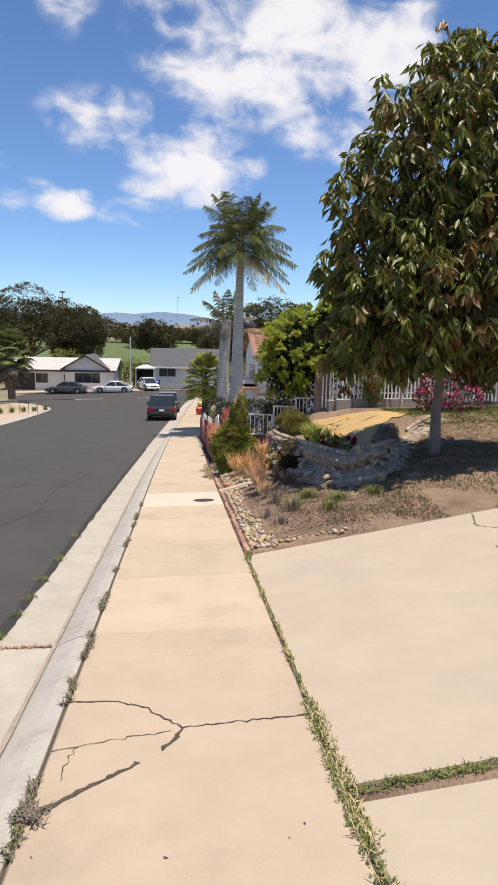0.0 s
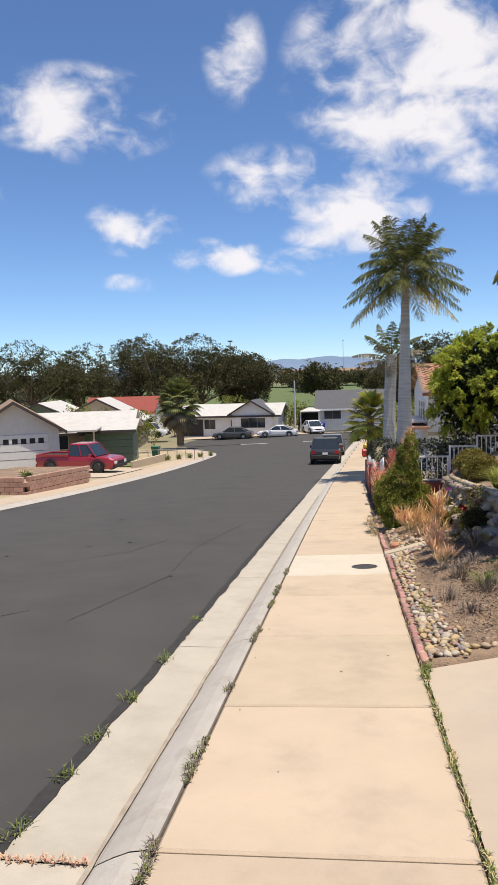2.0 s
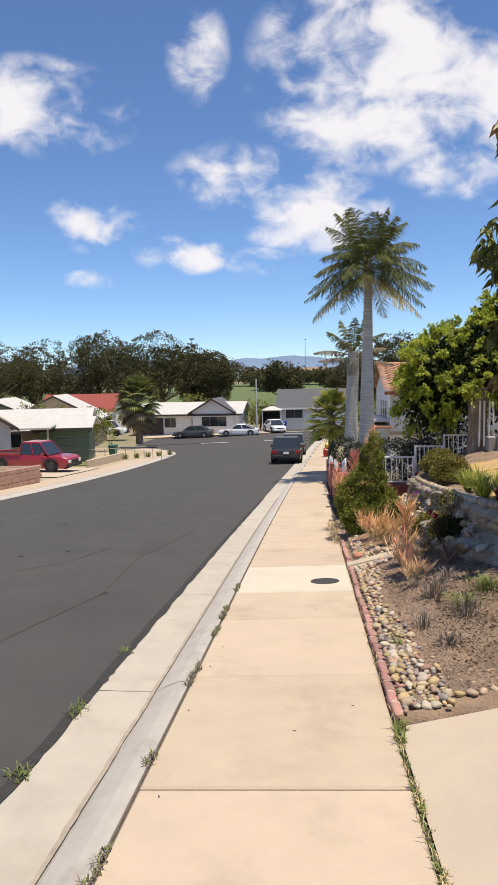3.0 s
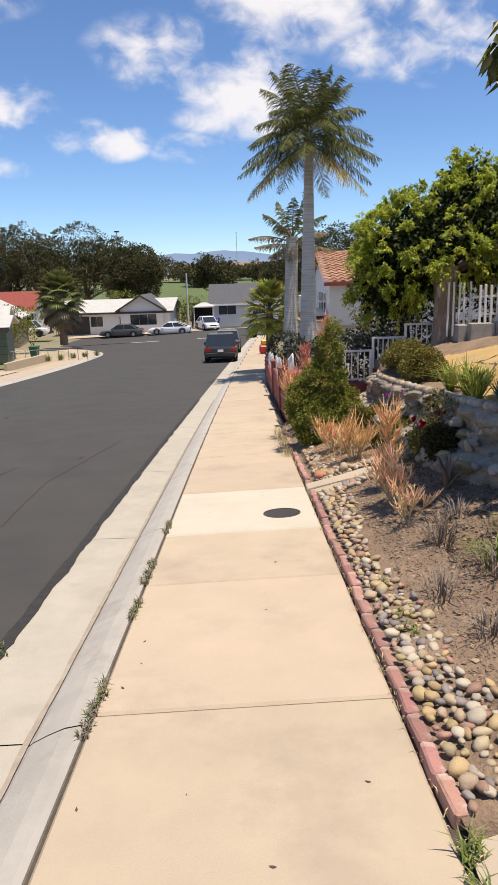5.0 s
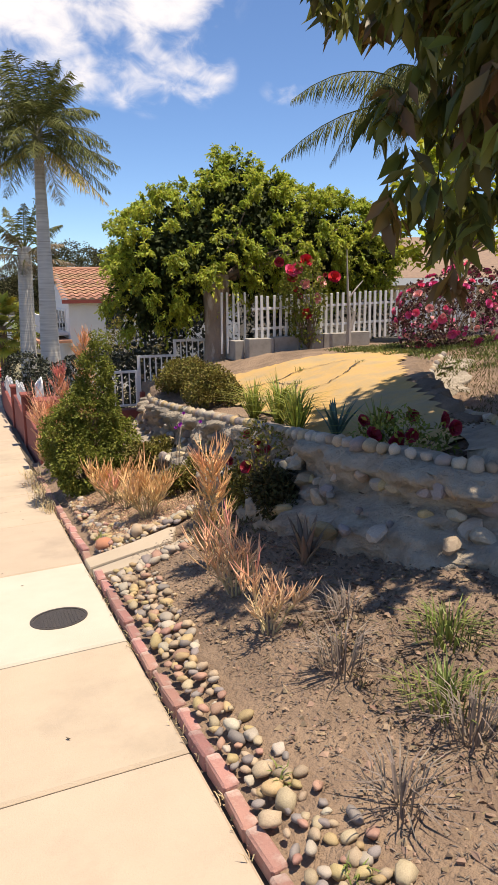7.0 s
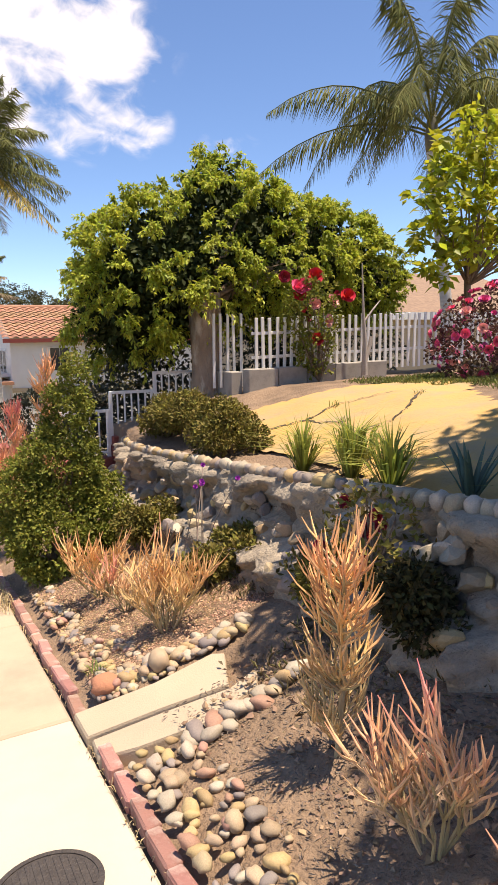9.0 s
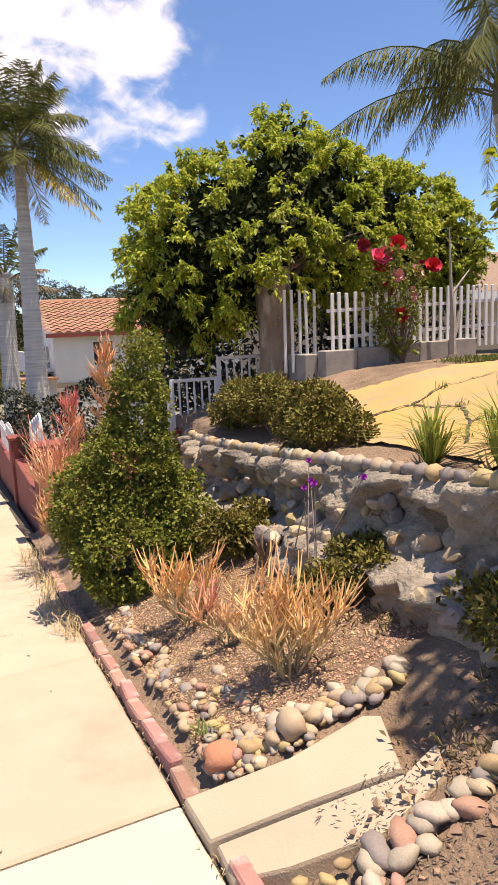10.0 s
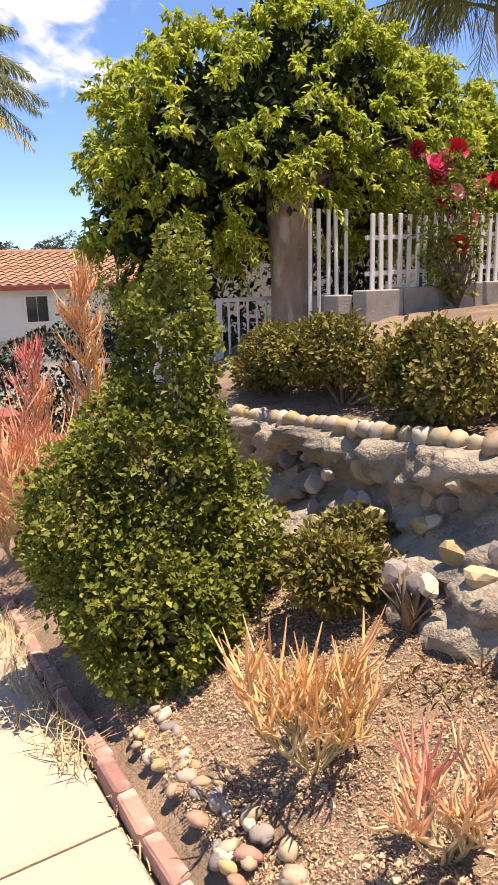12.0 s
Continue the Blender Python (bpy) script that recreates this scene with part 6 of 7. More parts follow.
def tiled_house():
    """Two-storey white house with a clay tile roof."""
    t = thing("house", "two-storey white stucco house with a clay tile roof", "house", at(4.7, 43.0, 0.3))
    w, d, h = 11.0, 8.0, 3.65
    q = Mesh().box(0, w, 0, d, -1, h)
    q.add([(0, 0, h), (0, d, h), (0, d / 2, h + 1.4)], [(0, 1, 2)])
    part("wall", q, M["stucco"], t)
    ln = math.hypot(d / 2 + 0.35, 1.7 * (d / 2 + 0.35) / (d / 2))
    for s in (-1, 1):
        q = Mesh()
        nx, ny = 110, 11
        for j in range(ny):
            rows = []
            for v in (j / ny, (j + 1.12) / ny):
                y = d / 2 + s * v * (d / 2 + 0.35)
                z = h + 1.4 - 1.4 * v * (d / 2 + 0.35) / (d / 2) + 0.06 + (0.0 if v == j / ny else 0.05)
                rows.append([(-0.35 + (w + 0.7) * i / nx, y, z + 0.07 * (i % 4 in (1, 2))) for i in range(nx + 1)])
            q.strip(rows)
        tagged(part("roof", q, M["rooftile"], t), kind="stuff")
    part("ridge_tile", Mesh().tube([(-0.4, d / 2, h + 1.48), (w + 0.4, d / 2, h + 1.48)], 0.13, 8), M["rooftile"], t)
    part("fascia", Mesh().box(-0.35, w + 0.35, -0.40, -0.34, h - 0.24, h - 0.06), mat("red_fascia", (0.26, 0.05, 0.035), (0.2, 0.04, 0.03), 5, 0.7), t)
    window(t, 2.2, 2.1, 0.9, 1.05, 0.0, 2)
    window(t, 6.2, 2.1, 1.2, 1.05, 0.0, 2)
    part("band", Mesh().box(-0.02, w + 0.02, -0.05, -0.005, 1.15, 1.35), wall_mats["tan"], t)
    for y in (1.7, 2.9, 4.1):
        f = part("window", Mesh().box(-0.06, 0.02, y - 0.45, y + 0.45, 1.8, 3.1), M["white"], t)
        part("pane", Mesh().box(-0.075, -0.062, y - 0.36, y + 0.36, 1.9, 3.0), M["glass"], f)
    b = part("balcony", Mesh().box(-1.2, 0.0, 0.6, 5.4, 1.85, 2.0), M["stucco"], t)
    part("parapet", Mesh().box(-1.2, -1.1, 0.6, 5.4, 2.0, 2.8), M["stucco"], b)
    part("porch_roof", Mesh().box(-1.6, 0.0, -0.6, 3.0, 1.55, 1.68), M["rooftile"], t)
    return t


tiled_house()
low = house("pinkish neighbour house with a clay tile roof behind the fence", at(15.5, 27.0, 0.7), 0, 10, 8, 2.4, 1.4, "tan", "brown")

# ---- left side of the street ----
ribbon("far_pavement", lambda y: left_kerb(y) - 2.0, lambda y: left_kerb(y) - 0.15, [10 + 1.5 * i for i in range(44)], 0.03, M["walk"], "pale concrete pavement across the street", "pavement", 2)
ribbon("far_kerb", lambda y: left_kerb(y) - 0.16, lambda y: left_kerb(y) + 0.42, [10 + 1.5 * i for i in range(44)], -0.02, M["kerb"], "grey concrete kerb across the street", "kerb", 3, lambda x, y: 0.05 if x < left_kerb(y) - 0.05 else -0.02)
ribbon("far_yards", lambda y: -70.0, lambda y: left_kerb(y) - 1.95, [10 + 1.5 * i for i in range(44)], 0.02, mat("dry_yard", (0.42, 0.33, 0.22), (0.30, 0.25, 0.15), 0.4, 0.95), "dry yards and drives across the street", "ground", 12, lambda x, y: 0.035 * max(0.0, left_kerb(y) - 2 - x))
ribbon("far_drive", lambda y: -19.5, lambda y: -13.2, [39.5, 41, 43, 45, 47], 0.07, M["drive"], "concrete drive across the street", "driveway", 4, lambda x, y: 0.035 * max(0.0, -13.3 - x))
ribbon("house_forecourt", lambda y: -22.0, lambda y: -3.0, [87.5, 89, 91], 0.03, M["walk"], "pale concrete forecourt across the cross street", "pavement", 4)
ribbon("cross_kerb", lambda y: -60.0, lambda y: 30.0, [87.0, 87.5], 0.06, M["walk"], "pale kerb of the cross street", "kerb", 20)
ribbon("stop_line", lambda y: -11.0, lambda y: -1.6, [74.6, 75.1], 0.01, mat("worn_white_line", (0.55, 0.55, 0.53), (0.4, 0.4, 0.39), 6, 0.8), "worn white stop line", "road marking", 3)
ribbon("lawn", lambda y: -19.0, lambda y: -14.6, [49, 50, 51, 52.5], 0.09, mat("front_lawn", (0.12, 0.16, 0.045), (0.16, 0.17, 0.06), 2, 0.95, bump=0.5), "small green lawn across the street", "lawn", 3, lambda x, y: 0.03 * max(0.0, -13.3 - x))

pink_block = mat("pink_block", (0.42, 0.25, 0.18), (0.36, 0.21, 0.15), 3, 0.95, bump=0.4, bscale=40, var=0.12)
planter = thing("planter_wall", "raised planter of pinkish concrete blocks", "planter", put(-13.0, 29.6, 0.05))
blk = Mesh().box(-0.19, 0.19, -0.09, 0.09, 0.0, 0.19, 0.008).mesh("block")
blk.materials.append(pink_block)
for c in range(4):
    for k in range(17):
        part("block", blk, pink_block, planter, m=pose(0, 0.2 + 0.4 * k + 0.2 * (c % 2), 0.2 * c - 0.062 * k * 0.4 - 0.1, 0, 0, 90))
    for k in range(9):
        part("block", blk, pink_block, planter, m=pose(-0.1 - 0.4 * k - 0.2 * (c % 2), 0.0, 0.2 * c - 0.1, 0, 0, 0))
q = Mesh()
q.strip([[(-4, 0.1, 0.55), (-0.1, 0.1, 0.55)], [(-4, 7.0, 0.25), (-0.1, 7.0, 0.25)]])
part("soil", q, M["soil"], planter)
for k in range(4):
    tuft("planter_grass", "yellow-green clump in the pink planter", put(-13.4 - 0.5 * k, 30.6 + 0.9 * k, 0.62), 90, 0.4, 0.4, M["straw" if k % 2 else "grass"], 0.03, r0=0.15)
white_wall = thing("low_wall", "low pale plastered wall beside the lawn", "wall", put(-14.3, 47.5, 0.0))
q = Mesh().box(0, 0.2, 0, 8.0, -0.5, 0.55, 0.02)
q.v = [(x + 0.02 * y, y, z - 0.045 * y) for x, y, z in q.v]
part("body", q, wall_mats["tan"], white_wall)


def wheelie(label, place, yaw, tint):
    t = thing("wheelie_bin", label, "bin", place, yaw)
    rows = [[(sx * a, sy * b, z) for sx, sy in ((-1, -1), (1, -1), (1, 1), (-1, 1))] for z, a, b in ((0.08, 0.22, 0.24), (0.9, 0.29, 0.33), (0.95, 0.31, 0.36))]
    part("body", Mesh().strip(rows, True), tint, t)
    part("lid", Mesh().box(-0.32, 0.32, -0.38, 0.36, 0.952, 1.02, 0.02), tint, t)
    for s in (-1, 1):
        part("wheel", Mesh().tube([(s * 0.26, 0.28, 0.1), (s * 0.3, 0.28, 0.1)], 0.1, 10), M["dark"], t)


wheelie("green wheelie bin by the corner yard", put(-15.2, 57.0, 0.15), 0, mat("green_plastic", (0.02, 0.14, 0.09), (0.015, 0.11, 0.07), 5, 0.5))
wheelie("blue wheelie bin before the grey-roofed house", put(-2.9, 91.5, 0.1), 0, mat("blue_plastic", (0.02, 0.05, 0.45), (0.02, 0.04, 0.36), 5, 0.5))
fence2 = thing("wire_fence", "low wire fence round the corner yard", "fence", put(-17.0, 56.0, 0.1))
for k in range(9):
    part("post", Mesh().tube([(0.75 * k, 1.2 * math.sin(k * 0.35) - 1.0, -0.3), (0.75 * k, 1.2 * math.sin(k * 0.35) - 1.0, 0.9)], 0.03, 6), M["block"], fence2)
part("top_rail", Mesh().tube([(0.75 * k, 1.2 * math.sin(k * 0.35) - 1.0, 0.88) for k in range(9)], 0.022, 5), M["block"], fence2)
for k in range(6):
    tuft("corner_weeds", "weeds along the corner yard", put(-14.5 + 0.7 * k, 54.5 + 0.8 * k, 0.1), 60, 0.5, 0.4, M["grass"], 0.03, r0=0.25)

pole = thing("utility_pole", "slim pale street pole by the cross street", "pole", put(-6.1, 87.2, 0.0))
part("post", Mesh().tube([(0, 0, -0.3), (0, 0, 6.6)], [0.11, 0.08], 8), wall_mats["grey"], pole)
for x, y, hgt in ((-27, 165, 15), (12, 200, 14), (-2, 420, 24)):
    mast = thing("light_mast", "thin field floodlight mast", "mast", Vector((x, y, far_z(x, y) - 0.5)), group="floodlight masts")
    part("post", Mesh().tube([(0, 0, 0), (0, 0, hgt)], 0.12, 6), M["block"], mast)
    part("lamp", Mesh().box(-0.55, 0.55, -0.12, 0.12, hgt, hgt + 0.28), M["dark"], mast)


# ---- vehicles ----
tyre = mat("tyre", (0.02, 0.02, 0.02), (0.015, 0.015, 0.015), 9, 0.85)
rim_dark = mat("dark_rim", (0.06, 0.06, 0.06), (0.05, 0.05, 0.05), 9, 0.4, metal=0.6)
rim = mat("alloy", (0.45, 0.45, 0.46), (0.38, 0.38, 0.39), 9, 0.35, metal=0.8)
lamp_red = mat("tail_lamp", (0.35, 0.015, 0.015), (0.28, 0.01, 0.01), 9, 0.25)
lamp_white = mat("head_lamp", (0.75, 0.75, 0.72), (0.65, 0.65, 0.62), 9, 0.2)
plate = mat("number_plate", (0.7, 0.7, 0.68), (0.62, 0.62, 0.6), 9, 0.5)


def car(label, place, yaw, tint, length, width, height, kind, name="car", pitch=0.0):
    """Front towards local +y. Body and cabin are lofted from cross-sections along the length."""
    t = thing(name, label, "car" if name == "car" else "pickup truck", place, yaw)
    t.matrix_basis = Matrix.Translation(place) @ pose(0, 0, 0, 0, 0, yaw) @ pose(0, 0, 0, pitch, 0, 0)
    L, W, H = length / 2, width / 2, height
    g = 0.24 if kind in ("suv", "pickup") else 0.17
    belt = H * (0.58 if kind in ("suv", "pickup") else 0.62)
    hood = belt * (0.97 if kind in ("suv", "pickup") else 0.90)
    prof = [(-L, 0.86, belt * 0.80), (-L + 0.08, 0.94, belt * 0.98), (-L + 0.35, 0.98, belt), (-0.3 * L, 1.0, belt), (0.35 * L, 1.0, belt), (0.45 * L, 0.99, hood), (L - 0.35, 0.95, hood * 0.93), (L - 0.08, 0.88, hood * 0.82), (L, 0.78, hood * 0.68)]
    rows = []
    for y, k, top in prof:
        w = W * k
        low = g + (0.12 if abs(y) > L - 0.1 else 0.0)
        rows.append([(-w * 0.92, y, low), (-w, y, low + 0.16), (-w, y, top * 0.72), (-w * 0.95, y, top * 0.94), (-w * 0.86, y, top), (w * 0.86, y, top), (w * 0.95, y, top * 0.94), (w, y, top * 0.72), (w, y, low + 0.16), (w * 0.92, y, low)])
    q = Mesh().strip(rows, True)
    q.add(rows[0], [tuple(range(10))]).add(rows[-1], [tuple(range(10))[::-1]])
    part("body", q, tint, t, smooth=False)
    if kind == "suv":
        cab = [(-L + 0.10, -L + 0.42), (0.38 * L, 0.12 * L)]
    elif kind == "pickup":
        cab = [(-0.16 * L, -0.12 * L), (0.54 * L, 0.32 * L)]
    elif kind == "coupe":
        cab = [(-L + 0.45, -0.35 * L), (0.42 * L, 0.08 * L)]
    else:
        cab = [(-L + 0.55, -0.42 * L), (0.46 * L, 0.14 * L)]
    (b0, b1), (f0, f1) = cab
    ring = lambda y0, y1, w, z: [(-w, y0, z), (w, y0, z), (w, y1, z), (-w, y1, z)]
    glass_rows = [ring(b0, f0, W * 0.90, belt - 0.01), ring(b1, f1, W * 0.76, H - 0.07)]
    part("glasshouse", Mesh().strip(glass_rows, True), M["glass"], t, "dark tinted windows")
    part("roof", Mesh().strip([ring(b1, f1, W * 0.77, H - 0.07), ring(b1 + 0.05, f1 - 0.08, W * 0.70, H)], True).add(ring(b1 + 0.05, f1 - 0.08, W * 0.70, H), [(0, 1, 2, 3)]), tint, t)
    for s in (-1, 1):
        for (ya, yb) in ((b0, b1), (f0, f1), ((b0 + f0) / 2 - 0.02, (b1 + f1) / 2)):
            part("pillar", Mesh().tube([(s * W * 0.91, ya, belt - 0.02), (s * W * 0.77, yb, H - 0.06)], 0.035, 5), tint, t)
        part("mirror", Mesh().box(s * W - 0.02, s * W + s * 0.16 + 0.02, f0 - 0.35, f0 - 0.2, belt, belt + 0.14, 0.02), tint, t)
        part("tail_light", Mesh().box(s * W * 0.62, s * W * 0.93, -L - 0.02, -L + 0.1, belt * 0.66, belt * 0.86, 0.01), lamp_red, t)
        part("head_light", Mesh().box(s * W * 0.48, s * W * 0.80, L - 0.12, L + 0.01, hood * 0.56, hood * 0.72, 0.01), lamp_white, t)
        for y in (-0.60 * L, 0.60 * L):
            r = 0.40 if kind == "pickup" else 0.36 if kind == "suv" else 0.33
            wh = part("wheel", Mesh().tube([(s * (W - 0.22), y, r), (s * (W - 0.20), y, r), (s * (W + 0.0), y, r), (s * (W + 0.02), y, r)], [r * 0.8, r, r, r * 0.9], 18), tyre, t)
            part("rim", Mesh().tube([(s * (W - 0.01), y, r), (s * (W + 0.03), y, r)], [r * 0.62, r * 0.55], 14), rim_dark if kind == "pickup" else rim, wh)
            part("wheel_arch", Mesh().tube([(s * (W + 0.004), y - r * 1.2 * math.cos(math.pi * k / 8), r + r * 1.2 * math.sin(math.pi * k / 8)) for k in range(9)], 0.03, 5), M["dark"], t)
    part("bumper", Mesh().box(-W * 0.92, W * 0.92, -L - 0.06, -L + 0.1, g + 0.08, g + 0.30, 0.03), M["dark"] if kind == "suv" else tint, t)
    part("bumper", Mesh().box(-W * 0.88, W * 0.88, L - 0.12, L + 0.05, g + 0.08, g + 0.28, 0.03), M["dark"] if kind == "pickup" else tint, t)
    part("number_plate", Mesh().box(-0.16, 0.16, -L - 0.075, -L - 0.055, belt * 0.62, belt * 0.62 + 0.14), plate, t)
    part("grille", Mesh().box(-W * 0.44, W * 0.44, L - 0.06, L + 0.02, hood * 0.5, hood * 0.72, 0.01), M["dark"], t)
    if kind == "pickup":
        q = Mesh()
        q.box(-W * 0.85, W * 0.85, -L + 0.12, -0.14 * L, belt - 0.02, belt + 0.012)
        part("bed", q, M["dark"], t)
        for s in (-1, 1):
            part("bed_side", Mesh().box(s * W * 0.97 - 0.05, s * W * 0.97 + 0.05, -L + 0.06, -0.13 * L, belt - 0.03, belt + 0.10, 0.02), tint, t)
        part("tailgate", Mesh().box(-W * 0.92, W * 0.92, -L + 0.02, -L + 0.1, belt * 0.55, belt + 0.10, 0.02), tint, t)
    return t


paint = lambda n, c: mat(n, c, tuple(v * 0.93 for v in c), 2, 0.3, coat=0.6)
car("dark grey SUV parked at the kerb facing downhill", put(-1.2, 47.0, -0.06), 0, paint("dark_paint", (0.03, 0.032, 0.036)), 4.5, 1.82, 1.62, "suv", pitch=-4.0)
car("grey car parked ahead of the SUV", put(-1.0, 55.5, -0.03), 0, paint("grey_paint", (0.16, 0.165, 0.17)), 4.5, 1.8, 1.55, "suv", pitch=-3.5)
car("dark grey sedan parked on the cross street", put(-13.6, 85.6, 0.0), 88, paint("graphite_paint", (0.075, 0.08, 0.082)), 4.8, 1.82, 1.45, "sedan")
car("white coupe parked on the cross street", put(-8.1, 85.4, 0.0), 90, paint("white_paint_car", (0.75, 0.75, 0.74)), 4.8, 1.86, 1.38, "coupe")
car("white hatchback in the drive across the street", put(-4.0, 88.8, 0.05), 200, paint("pearl_paint", (0.74, 0.74, 0.74)), 4.4, 1.8, 1.5, "sedan")
car("red four-door pickup truck standing in a drive", put(-16.4, 44.2, 0.22), -98, paint("red_paint", (0.30, 0.012, 0.02)), 5.4, 1.9, 1.80, "pickup", "pickup_truck")
car("white four-door pickup truck in a side street", put(-24.2, 85.0, 0.7), -90, paint("truck_white", (0.75, 0.75, 0.74)), 5.5, 1.95, 1.85, "pickup", "pickup_truck")
pot = thing("toy_car", "small red and yellow garden object by the wall", "garden ornament", at(1.4, 50.0, 0.05))
part("body", Mesh().box(-0.3, 0.3, -0.4, 0.4, 0.0, 0.5, 0.08), mat("red_plastic", (0.5, 0.03, 0.02), (0.45, 0.03, 0.02), 5, 0.4), pot)
part("top", Mesh().box(-0.2, 0.2, -0.3, 0.3, 0.5, 0.85, 0.08), mat("yellow_plastic", (0.6, 0.4, 0.03), (0.55, 0.35, 0.03), 5, 0.4), pot)


# ---- park, far trees, mountains ----
def far_rows(name, label, y0, y1, x0, x1, material, dz):
    vs, fs = [], []
    nx, ny = 40, 8
    for j in range(ny + 1):
        for i in range(nx + 1):
            x, y = x0 + (x1 - x0) * i / nx, y0 + (y1 - y0) * j / ny
            vs.append((x, y, far_z(x, y) + dz))
    for j in range(ny):
        for i in range(nx):
            k = j * (nx + 1) + i
            fs.append((k, k + 1, k + nx + 2, k + nx + 1))
    return tagged(part(name, sheet(name, vs, fs, True), material), label, "grass", kind="structure")


far_rows("park_field", "green park lawn beyond the houses", 130, 230, -160, 110, M["field"], -0.2)
far_rows("park_field", "second strip of green park lawn", 245, 290, -160, 110, M["field"], -0.1)


def big_tree(label, x, y, h, w, seed, material=None, trunk_h=0.3, n=420, per=13, leaf=0.55):
    R.seed(seed)
    z = far_z(x, y) - 0.5 if y > 60 else at(x, y).z
    t = thing("eucalyptus_tree", label, "tree", Vector((x, y, z)), group="park trees")
    lobes = []
    for k in range(11):
        a = 2.4 * k
        rr = w * 0.5 * math.sqrt(R.random())
        lobes.append((rr * math.cos(a), rr * math.sin(a) * 0.8, h * R.uniform(trunk_h + 0.05, 0.84), w * R.uniform(0.2, 0.34), w * R.uniform(0.2, 0.3), h * R.uniform(0.12, 0.2)))
    p, d = shell(lobes, n, 0.6)
    q = Mesh()
    q.tube([(0, 0, 0), (0.1, 0, h * 0.25), (0.2, 0.1, h * 0.5)], [0.03 * h, 0.022 * h, 0.012 * h], 8)
    for l in lobes:
        q.tube([(0.1, 0, h * 0.25), (l[0] * 0.5, l[1] * 0.5, l[2] * 0.7), (l[0], l[1], l[2])], [0.016 * h, 0.01 * h, 0.004 * h], 6)
    part("trunk", q, M["bark"], t)
    pp, dd = puffs(p, d, per, leaf * 1.9)
    part("crown", leaf_mesh("crown", pp, dd, leaf, leaf * 0.55, 0.3, 0.6), material or M["leaf_far"], t)
    return t


# x at a distance follows from the bearing; heights in metres
for k, (x, y, h, w) in enumerate(((-66, 118, 14, 17), (-55, 118, 15.5, 15), (-49, 125, 11, 10), (-38, 122, 15.5, 12), (-32, 118, 16, 14), (-25, 120, 13.5, 14), (-20, 126, 12, 9), (-16.0, 120, 11, 6), (-60, 150, 15, 15), (-24, 150, 12, 14),
                                  (11, 115, 13, 10), (17, 118, 13.5, 12), (24, 120, 14, 14), (7.5, 125, 9, 6), (33, 130, 13, 16), (45, 120, 14, 18), (-5.5, 150, 10, 6), (6.5, 190, 6, 8), (-10, 200, 6, 10), (-16, 230, 6, 12), (14, 240, 6, 12), (-30, 240, 9, 18), (-3, 250, 5, 9), (3, 300, 5, 12), (-12, 320, 5, 14))):
    big_tree("tall grey-green eucalyptus at the edge of the park" if h > 12 else "rounded park tree in the distance", x, y, h, w, 100 + k, n=400 if y > 140 else 1000, per=20, leaf=0.32 if y < 140 else 0.5)
for x, y, h, w in ((-15.5, 98, 5, 4), (-6.5, 97, 4.5, 4), (-20, 66, 4, 4), (-30, 60, 5, 5), (-36, 52, 6, 6), (-24, 64, 5, 4), (6, 60, 4, 5), (9, 70, 6, 7), (14, 60, 6, 8)):
    big_tree("small garden tree among the houses", x, y, h, w, int(x * 7 + 400), M["leaf_bush"], 0.2, 260, 14, 0.2)
woods = []
for x in range(-230, 160, 3):
    for y0 in (330, 400):
        woods.append((x + rng.uniform(-2, 2), y0 + rng.uniform(-20, 20), rng.uniform(1.5, 4)))
p = np.array([(x, y, far_z(x, y) + h * 0.6) for x, y, h in woods])
pp, dd = clumps(p, np.tile(np.array([0, -0.3, 1.0]), (len(p), 1)), 40, 2.0)
tagged(part("far_woods", leaf_mesh("far_woods", pp, dd, 1.8, 1.2, 0.2, 0.8), M["leaf_far"]), "scrubby woods at the far side of the park", "woods", kind="stuff")
for k, x in enumerate((-60, -35, -8, 4, 22, 40)):
    house("distant house on the rise beyond the park", Vector((x, 420 + 9 * (k % 3), far_z(x, 420) + 0.5)), 5 * k - 12, 14, 9, 4.5, 2.2, "tan" if k % 2 else "white", "brown", windows=((-3, 1.5, 2, 1.4, 1), (3, 1.5, 2, 1.4, 1)))

vs, fs = [], []
# distance haze is painted in as the mountains' blue colour
hill = mat("haze_tinted_mountain", (0.17, 0.23, 0.32), (0.14, 0.195, 0.28), 0.002, 1.0, spec=0.0)
n = 120
for j in range(4):
    for i in range(n + 1):
        x = -2600 + 4600 * i / n
        ridge = 62 + 45 * noise.noise(Vector((x * 0.0016, 3.3, 0))) + 18 * noise.noise(Vector((x * 0.006, 1.3, 0))) + 6 * noise.noise(Vector((x * 0.02, 0.3, 0))) + 40 * math.exp(-((x + 150) / 260) ** 2)
        vs.append((x, 3300 - 250 * (3 - j) + 0.0, [-20, 0.35 * ridge, 0.75 * ridge, ridge][j]))
for j in range(3):
    for i in range(n):
        k = j * (n + 1) + i
        fs.append((k, k + 1, k + n + 2, k + n + 1))
tagged(part("backdrop_mountains", sheet("backdrop_mountains", vs, fs, True), hill), "mountains on the horizon, haze put into their blue colour", "mountains", kind="structure")

